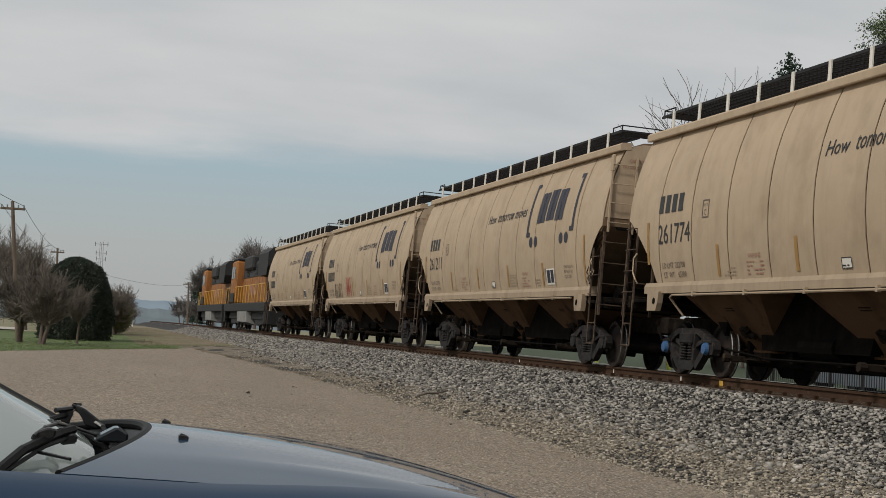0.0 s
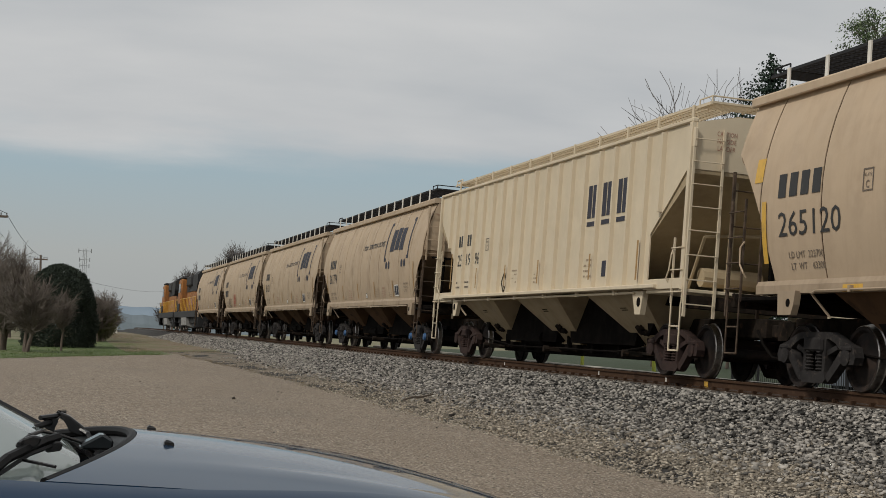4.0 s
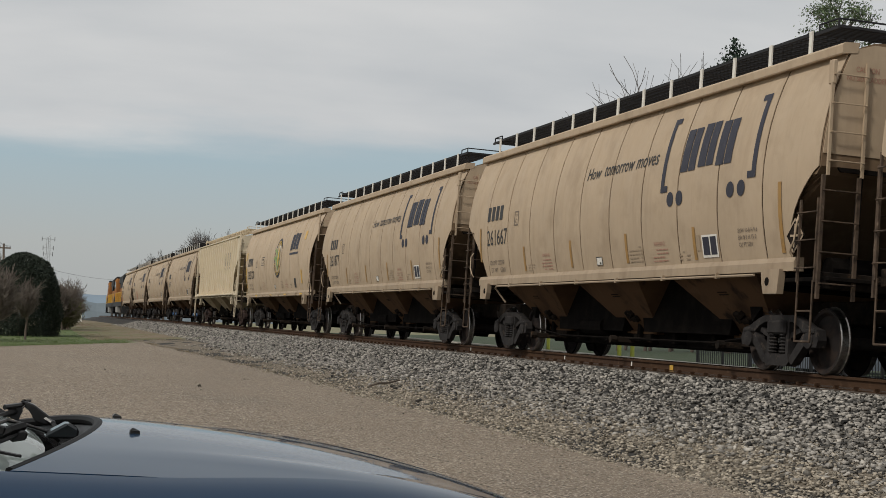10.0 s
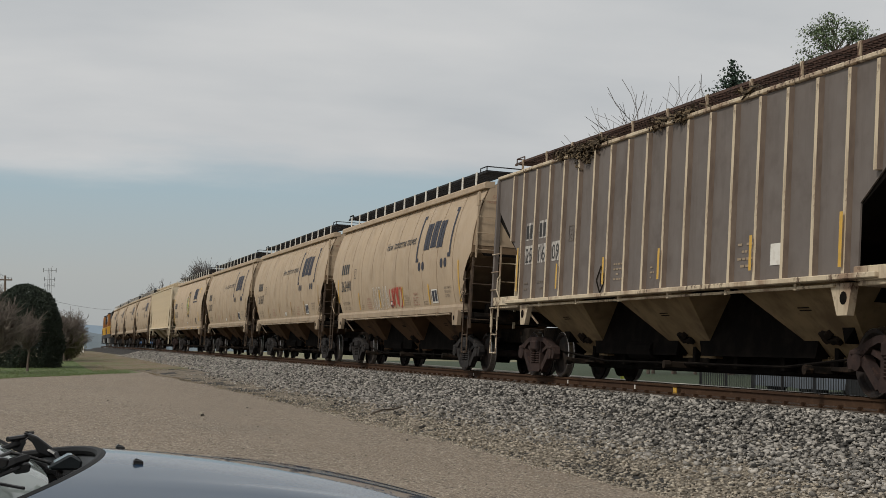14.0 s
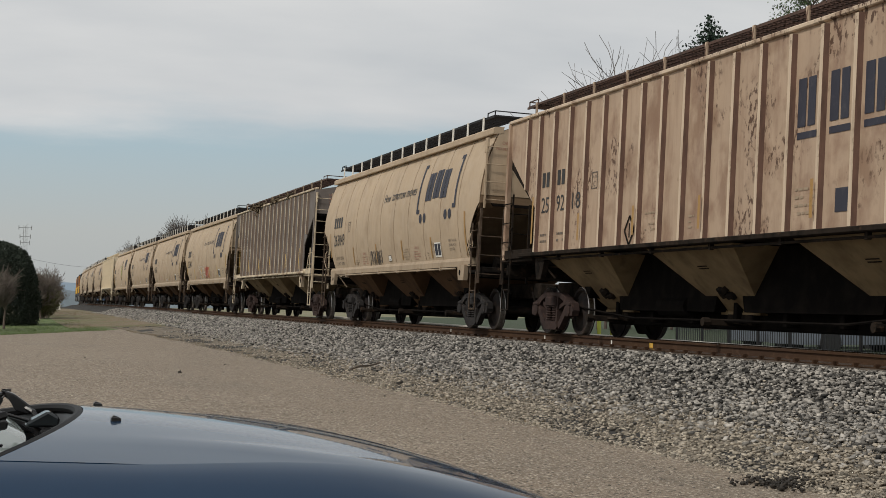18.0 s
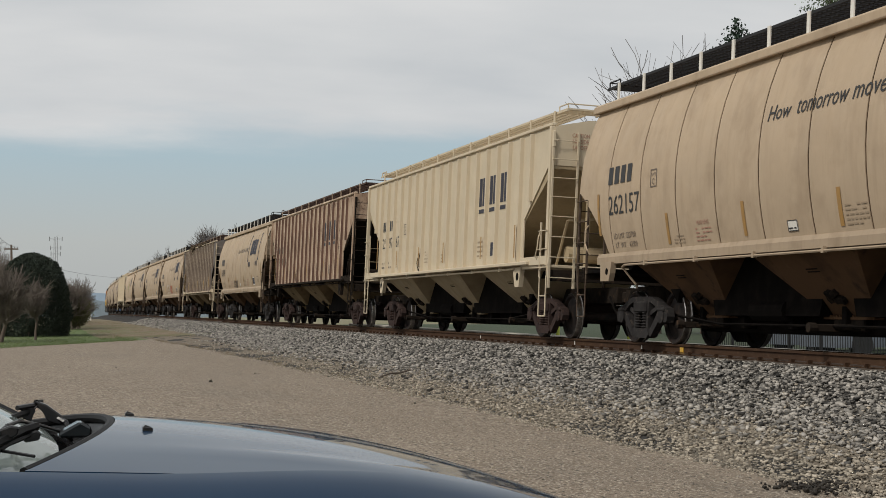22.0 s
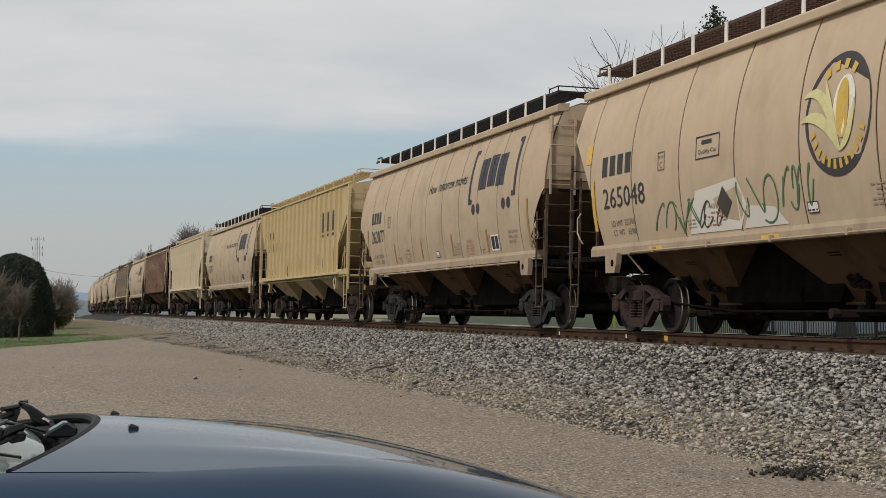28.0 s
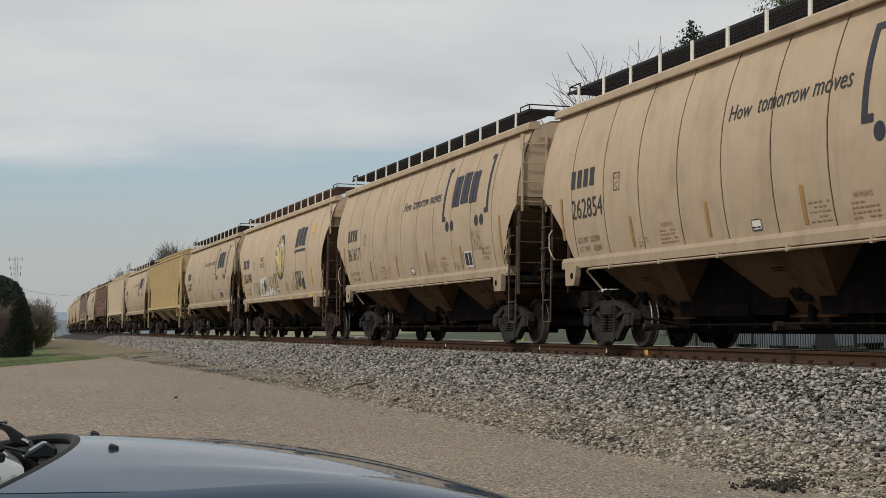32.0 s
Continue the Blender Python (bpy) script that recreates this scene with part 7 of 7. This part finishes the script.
# ---- beyond the track: kerb, fence, posts ----
bm = bmesh.new()
box(bm, 15.55, 15.85, 6, 75, 0.05, 0.40, 0.03)
tagged(part("kerb", bm, M_ROADP), "pale concrete kerb beyond the track", "kerb", kind="structure")
M_IRON = Mat("black_fence_paint", (0.02, 0.02, 0.022), 0.45).m
fence = thing("fence", "black iron picket fence beyond the track", "fence", m=Matrix.Translation((17.4, 0, 0.12)))
bm = bmesh.new()
box(bm, -0.008, 0.008, -0.008, 0.008, 0, 1.1)
picket = mesh_of(bm, "picket")
bm = bmesh.new()
box(bm, -0.03, 0.03, -0.03, 0.03, 0, 1.2, 0.005)
post_me = mesh_of(bm, "fence_post")
for k in range(96):
    o = part("picket", picket, M_IRON, fence)
    o.location = (0, 27.0 + k * 0.11, 0)
for k in range(8):
    o = part("fence_post", post_me, M_IRON, fence)
    o.location = (0, 26.98 + k * 1.5, 0)
for z in (0.15, 0.95):
    bm = bmesh.new()
    box(bm, -0.018, 0.018, 26.95, 37.5, z, z + 0.04)
    part("fence_rail", bm, M_IRON, fence)
M_BOLLARD = Mat("yellow_green_paint", (0.42, 0.46, 0.07), 0.5).layer((0.3, 0.3, 0.07), 6, 0.5, 0.75, 0.6).m
for x, y in ((16.6, 40.0), (16.7, 41.2), (16.6, 47.0)):
    bm = bmesh.new()
    rod(bm, (0, 0, -0.1), (0, 0, 1.05), 0.06, 10)
    bmesh.ops.create_uvsphere(bm, u_segments=10, v_segments=5, radius=0.06, matrix=Matrix.Translation((0, 0, 1.05)))
    o = part("bollard", bm, M_BOLLARD)
    o.location = (x, y, lie(x, y))
    tagged(o, "yellow-green steel marker post in the grass", "bollard", "marker posts")


# ---- blue car in the foreground ----
M_PAINT = Mat("navy_car_paint", (0.005, 0.024, 0.058), 0.35).layer((0.007, 0.030, 0.066), 4, 0.45, 0.75, 0.5).m
M_PAINT.node_tree.nodes["Principled BSDF"].inputs["Specular IOR Level"].default_value = 0.1
M_PAINT.node_tree.nodes["Principled BSDF"].inputs["Coat Weight"].default_value = 0.85
M_PAINT.node_tree.nodes["Principled BSDF"].inputs["Coat Roughness"].default_value = 0.05
M_PAINT.node_tree.nodes["Principled BSDF"].inputs["Coat Tint"].default_value = (0.86, 0.96, 1.0, 1)
M_PLASTIC = Mat("black_plastic", (0.008, 0.008, 0.009), 0.32).layer((0.02, 0.018, 0.017), 30, 0.5, 0.7).bump(120, 0.2, 0.002).m
M_RUBBER = Mat("wiper_rubber", (0.005, 0.005, 0.0055), 0.6).m
M_RUBBER.node_tree.nodes["Principled BSDF"].inputs["Specular IOR Level"].default_value = 0.25
# pale half-opaque base colour stands for the sky mirrored in the glass
M_WINDOW = bpy.data.materials.new("sky_pale_windscreen_glass")
M_WINDOW.use_nodes = True
_b = M_WINDOW.node_tree.nodes["Principled BSDF"]
_b.inputs["Base Color"].default_value = (0.50, 0.58, 0.56, 1)
_b.inputs["Roughness"].default_value, _b.inputs["IOR"].default_value, _b.inputs["Transmission Weight"].default_value = 0.04, 1.52, 0.5
M_TYRE = Mat("tyre_rubber", (0.02, 0.02, 0.02), 0.85).bump(80, 0.3, 0.004).m
M_ALLOY = Mat("alloy_rim", (0.45, 0.45, 0.46), 0.35, 0.9).m
M_CABIN = Mat("grey_dashboard", (0.05, 0.05, 0.052), 0.8).bump(60, 0.2, 0.003).m

CAR = Matrix.Translation((0.184, 4.412, 0.0)) @ Matrix.Rotation(0.0219, 4, "Z")


def seam_v(u):
    return 0.72 - 0.1435 * max(0.0, u) ** 2


def bonnet_z(u, v):
    w = seam_v(u)
    n = max(0.0, u - 0.75)
    crown = 0.1537 if v < 0 else 0.1537 - 0.09 * step(0.05, 0.8, u)
    return 1.0368 - 0.0462 * u - 0.0958 * max(0.0, u) ** 2 - crown * v * v - 3.0 * max(0.0, abs(v) - w) ** 2 - 0.05 * n * n


def rear_u(v):
    return 0.065 - 0.5 * v * v


def grid(bm, us, vs, at):
    rows = [[bm.verts.new(at(u, v)) for v in vs] for u in us]
    for a, b in zip(rows, rows[1:]):
        for k in range(len(vs) - 1):
            bm.faces.new((a[k], a[k + 1], b[k + 1], b[k]))


blue = thing("car", "dark navy blue parked car with glossy hood", "car", m=CAR)
bm = bmesh.new()
FRONT = 1.62
hood_us = [k / 26 for k in range(27)]
hood_vs = [-1 + 2 * k / 28 for k in range(29)]


def hood_at(s, t):
    v = t * (seam_v(s * FRONT) - 0.004)
    u0 = rear_u(v)
    u = u0 + (FRONT - 0.10 * t * t - u0) * s
    v = t * (seam_v(u) - 0.004)
    # pressed crease along each side and a turned-down rim
    ridge_h = 0.006 * math.exp(-((abs(t) - 0.72) / 0.06) ** 2) * min(1.0, s * 3)
    return (u, v, bonnet_z(u, v) + ridge_h)


grid(bm, hood_us, hood_vs, hood_at)
edge = [e for e in bm.edges if e.is_boundary]
r = bmesh.ops.extrude_edge_only(bm, edges=edge)
bmesh.ops.translate(bm, vec=(0, 0, -0.025), verts=[g for g in r["geom"] if isinstance(g, bmesh.types.BMVert)])
hood_ob = part("hood", bm, M_PAINT, blue, "glossy navy hood reflecting the sky", smooth=True)
# fenders: from the seam over the shoulder and down
for q in (-1, 1):
    bm = bmesh.new()

    def fender_at(u, k):
        w = seam_v(min(u, FRONT)) + 0.004
        lat = w + k * (0.905 - w)
        if k <= 1:
            return (u, q * lat, bonnet_z(u, lat))
        return (u, q * (0.905 + 0.02 * (1 - abs(k - 1.6) / 0.6)), bonnet_z(u, 0.905) - (k - 1) * 0.75)
    grid(bm, spread(-0.75, 1.72, 26), [0, 0.15, 0.3, 0.45, 0.6, 0.75, 0.88, 1.0, 1.15, 1.4, 1.7], fender_at)
    part("fender", bm, M_PAINT, blue, smooth=True)
bm = bmesh.new()
loft(bm, [[(u, -0.86 + e, 0.22), (u, -0.88 + e, 0.55), (u, -0.6 + e, zt), (u, 0.6 - e, zt), (u, 0.88 - e, 0.55), (u, 0.86 - e, 0.22)] for u, e, zt in ((1.45, 0.0, 0.66), (1.72, 0.05, 0.62), (1.86, 0.2, 0.55))])
part("front_bumper", bm, M_PAINT, blue, smooth=True)
for q in (-1, 1):
    bm = bmesh.new()
    loft(bm, [[(1.5, q * 0.45, 0.58), (1.5, q * 0.84, 0.6), (1.46, q * 0.84, 0.7), (1.52, q * 0.5, 0.68)], [(1.76, q * 0.40, 0.58), (1.62, q * 0.87, 0.58), (1.54, q * 0.87, 0.68), (1.68, q * 0.45, 0.66)]])
    part("headlight", bm, M_GLASS, blue)
# lower body behind the front wheels, doors and tail
bm = bmesh.new()
loft(bm, [[(u, -w, 0.22), (u, -w - 0.02, 0.6), (u, -w + 0.04, zt), (u, w - 0.04, zt), (u, w + 0.02, 0.6), (u, w, 0.22)] for u, w, zt in ((-3.1, 0.72, 0.85), (-2.9, 0.84, 0.98), (-2.0, 0.88, 0.98), (-0.75, 0.885, 0.93))])
part("body", bm, M_PAINT, blue, smooth=True)
bm = bmesh.new()
loft(bm, [[(u, -w, 0.93), (u, -w * 0.84, zt), (u, w * 0.84, zt), (u, w, 0.93)] for u, w, zt in ((-2.85, 0.80, 1.0), (-2.3, 0.82, 1.36), (-1.7, 0.83, 1.44), (-1.1, 0.82, 1.42), (-0.98, 0.82, 1.38))])
part("roof_cabin", bm, M_PAINT, blue, smooth=True)
for q in (-1, 1):
    bm = bmesh.new()
    slab(bm, [(-2.4, 1.0), (-1.0, 1.0), (-1.15, 1.33), (-2.2, 1.33)], "y", q * 0.84 - 0.01, q * 0.84 + 0.01)
    o = part("side_window", bm, M_GLASS, blue)
    for u in (0.8, -2.2):
        bm = bmesh.new()
        lathe(bm, [(-0.1, 0.2), (-0.1, 0.3), (-0.07, 0.325), (0.07, 0.325), (0.1, 0.3), (0.1, 0.2)], (0, 0, 0), 28)
        bmesh.ops.rotate(bm, cent=(0, 0, 0), matrix=Matrix.Rotation(math.pi / 2, 3, "Z"), verts=bm.verts)
        w = part("wheel", bm, M_TYRE, blue)
        w.location = (u, q * 0.80, 0.325)
        bm = bmesh.new()
        lathe(bm, [(-0.09, 0.05), (-0.08, 0.2), (0.08, 0.21), (0.09, 0.05)], (0, 0, 0), 20)
        bmesh.ops.rotate(bm, cent=(0, 0, 0), matrix=Matrix.Rotation(math.pi / 2, 3, "Z"), verts=bm.verts)
        part("rim", bm, M_ALLOY, w)


def screen_at(s, t):
    """Windscreen: s from its foot upwards, t across."""
    v = t * (0.70 - 0.08 * s)
    foot = rear_u(t * 0.72) - 0.13 * (1 - t * t) - 0.02
    return (foot - 0.86 * s - 0.03 * (t * t) * s, v, 0.955 + (0.05 if t > 0 else 0.15) * t + 0.47 * s)


bm = bmesh.new()
grid(bm, spread(0, 1, 8), spread(-1, 1, 16), screen_at)
o = part("windshield", bm, M_WINDOW, blue, "windscreen with the pale sky reflection mixed into its colour", smooth=True)
o.visible_shadow = False
bm = bmesh.new()
for t in (-1, 1):
    pipe(bm, [Vector(screen_at(s, t)) + Vector((0, 0.012 * t, 0.004)) for s in spread(-0.05, 1, 6)], 0.016, 6)
part("windshield_trim", bm, M_PLASTIC, blue)
# cowl tray between hood and glass
bm = bmesh.new()


def cowl_at(s, t):
    v = t * 0.70
    a, b = Vector(screen_at(-0.04, t)), Vector((rear_u(v) - 0.012, v, bonnet_z(rear_u(v), v) - 0.02))
    p = a.lerp(b, s)
    p.z -= 0.045 * math.sin(math.pi * s)
    return p


grid(bm, spread(0, 1, 7), spread(-1, 1, 24), cowl_at)
part("cowl", bm, M_PLASTIC, blue, smooth=True)
bm = bmesh.new()
for k in range(46):
    v = -0.62 + k * 0.0275
    p = cowl_at(0.62, v / 0.70)
    box(bm, p.x - 0.05, p.x + 0.05, v - 0.004, v + 0.004, p.z + 0.002, p.z + 0.014)
part("cowl_vent", bm, M_PLASTIC, blue)
bm = bmesh.new()
box(bm, -1.1, -0.24, -0.66, 0.66, 0.86, 0.92, 0.03)
part("dashboard", bm, M_CABIN, blue)
for v in (-0.27, 0.27):
    bm = bmesh.new()
    u = 0.13
    z = bonnet_z(u, v)
    loft(bm, [[(u - 0.02 * k, v - 0.02 * k, z + h), (u + 0.022 * k, v - 0.015 * k, z + h * 0.7), (u + 0.022 * k, v + 0.015 * k, z + h * 0.7), (u - 0.02 * k, v + 0.02 * k, z + h)] for k, h in ((0.62, -0.004), (0.6, 0.008), (0.28, 0.014))])
    part("washer_nozzle", bm, M_PLASTIC, blue)


def wiper_arm(points, r):
    bm = bmesh.new()
    pipe(bm, points, r, 7)
    for p in points[1:-1]:
        bmesh.ops.create_uvsphere(bm, u_segments=7, v_segments=5, radius=r * 1.15, matrix=Matrix.Translation(p))
    return part("wiper_arm", bm, M_PLASTIC, blue)


def blocked(name, outline, v0, v1, mat, parent, bevel=0.004):
    bm = bmesh.new()
    slab(bm, outline, "y", v0, v1)
    bmesh.ops.bevel(bm, geom=bm.edges[:], offset=bevel, segments=1, affect="EDGES")
    return part(name, bm, mat, parent)


# dark rubber seal that runs round the rear edge of the hood
bm = bmesh.new()
tube(bm, [(rear_u(v) - 0.012, v, bonnet_z(rear_u(v), v) - 0.010) for v in spread(-0.70, 0.70, 36)], 0.014, 8)
part("hood_seal", bm, M_RUBBER, blue, smooth=True)
arm = wiper_arm([(-0.05, -0.03, 0.975), (-0.088, -0.05, 1.004), (-0.149, -0.12, 1.028), (-0.195, -0.20, 1.043), (-0.225, -0.27, 1.037), (-0.252, -0.33, 1.019)], 0.0055)
bm = bmesh.new()
pipe(bm, [(-0.150, -0.15, 1.025), (-0.19, -0.22, 1.018), (-0.223, -0.30, 1.009), (-0.278, -0.40, 0.989), (-0.328, -0.50, 0.952), (-0.37, -0.58, 0.915)], 0.013, 6)
pipe(bm, [(-0.150, -0.16, 1.008), (-0.223, -0.31, 0.993), (-0.328, -0.51, 0.938)], 0.006, 5)
part("wiper_blade", bm, M_RUBBER, arm, smooth=True)
blocked("blade_clip", [(-0.262, 1.012), (-0.246, 1.030), (-0.218, 1.040), (-0.196, 1.036), (-0.200, 1.016), (-0.236, 1.000)], -0.315, -0.285, M_PLASTIC, arm)
blocked("blade_bridge", [(-0.19, 1.006), (-0.15, 1.018), (-0.138, 1.012), (-0.142, 0.992), (-0.18, 0.986)], -0.20, -0.175, M_PLASTIC, arm)
bm = bmesh.new()
rod(bm, (-0.243, -0.35, 0.981), (-0.161, -0.42, 0.971), 0.0045, 5)
part("wiper_link", bm, M_PLASTIC, arm)
blocked("pivot_cover", [(-0.091, 0.997), (-0.031, 1.030), (0.001, 1.012), (-0.002, 0.986), (-0.086, 0.986)], -0.08, 0.0, M_GLASS, blue, 0.006)
arm = wiper_arm([(-0.03, 0.30, 0.965), (-0.05, 0.33, 0.998), (-0.09, 0.36, 1.02), (-0.13, 0.36, 1.05), (-0.19, 0.30, 1.045)], 0.008)
blocked("wiper_head", [(-0.142, 1.064), (-0.105, 1.051), (-0.056, 1.014), (-0.065, 0.988), (-0.102, 1.001), (-0.112, 1.029), (-0.129, 1.047)], 0.34, 0.39, M_PLASTIC, arm)
blocked("wiper_head", [(-0.191, 1.044), (-0.167, 1.049), (-0.145, 1.040), (-0.129, 1.051), (-0.140, 1.033), (-0.148, 1.003), (-0.175, 1.011), (-0.173, 1.032)], 0.335, 0.385, M_PLASTIC, arm, 0.003)
bm = bmesh.new()
rod(bm, (-0.135, 0.36, 1.058), (-0.115, 0.44, 1.056), 0.008, 6, 0.005)
rod(bm, (-0.16, 0.34, 1.03), (-0.24, 0.12, 1.02), 0.010, 6, 0.007)
part("wiper_blade", bm, M_RUBBER, arm)


# ---- parked cars beyond the fence ----
def parked_car(m, paint, label):
    c = thing("parked_car", label, "car", "parked cars beyond the fence", m=m)
    bm = bmesh.new()
    loft(bm, [[(u, -w, 0.25), (u, -w - 0.02, 0.55), (u, -w + 0.05, z), (u, w - 0.05, z), (u, w + 0.02, 0.55), (u, w, 0.25)] for u, w, z in ((-2.2, 0.7, 0.7), (-2.0, 0.82, 0.92), (-0.8, 0.86, 0.95), (0.9, 0.86, 0.93), (2.0, 0.82, 0.78), (2.25, 0.68, 0.6))])
    part("body", bm, paint, c, smooth=True)
    bm = bmesh.new()
    loft(bm, [[(u, -w, 0.9), (u, -w * 0.8, z), (u, w * 0.8, z), (u, w, 0.9)] for u, w, z in ((-1.9, 0.76, 0.95), (-1.2, 0.8, 1.42), (0.2, 0.8, 1.45), (1.1, 0.8, 0.97))])
    cab = part("cabin", bm, M_GLASS, c, smooth=True)
    bm = bmesh.new()
    box(bm, -1.15, 0.2, -0.62, 0.62, 1.43, 1.48, 0.02)
    part("roof", bm, paint, c)
    for u in (-1.4, 1.35):
        for q in (-1, 1):
            bm = bmesh.new()
            lathe(bm, [(-0.1, 0.2), (-0.1, 0.3), (-0.07, 0.32), (0.07, 0.32), (0.1, 0.3), (0.1, 0.2)], (0, 0, 0), 20)
            bmesh.ops.rotate(bm, cent=(0, 0, 0), matrix=Matrix.Rotation(math.pi / 2, 3, "Z"), verts=bm.verts)
            w = part("wheel", bm, M_TYRE, c)
            w.location = (u, q * 0.78, 0.32)
    return c


M_SILVER = Mat("silver_car_paint", (0.13, 0.15, 0.18), 0.55, 0.0).m
parked_car(Matrix.Translation((22.0, 38.6, lie(22, 38.6))) @ Matrix.Rotation(0.1, 4, "Z"), M_SILVER, "silver parked car behind the fence")
parked_car(Matrix.Translation((21.6, 35.6, lie(21.6, 35.6))) @ Matrix.Rotation(0.1, 4, "Z"), M_SILVER, "silver-blue parked car behind the fence")


# ---- movement ----
# small surges of the train: seconds, metres
SLACK = [(0, 0.05), (8, -0.05), (15, 0.16), (23, -0.03), (30, -0.26), (32, -0.24)]


def rolled(t):
    """Metres that the rear coupler of the first hopper car has come along the track, gathering speed."""
    slack = 0.0
    for (a, u), (b, w) in zip(SLACK, SLACK[1:]):
        if a <= t <= b:
            slack = u + (w - u) * step(a, b, t)
    return 62.80 + 7.7229 * t + 0.0273886 * t * t - 7.551e-5 * t ** 3 + slack


def motions():
    times = [k * 1.0 for k in range(33)]
    for car, ahead in AHEAD.items():
        walk(car, [(t, on_track(rolled(t) + ahead)) for t in times])
    beats = [k / 15 for k in range(481)]
    turns = [-math.degrees((rolled(t) - rolled(0)) / WHEEL_R) for t in beats]
    for car in AHEAD:
        for o in car.children_recursive:
            if o.name.startswith("wheelset"):
                x, y, z = o.location
                walk(o, [(t, pose(x, y, z, a)) for t, a in zip(beats, turns)])


motions()
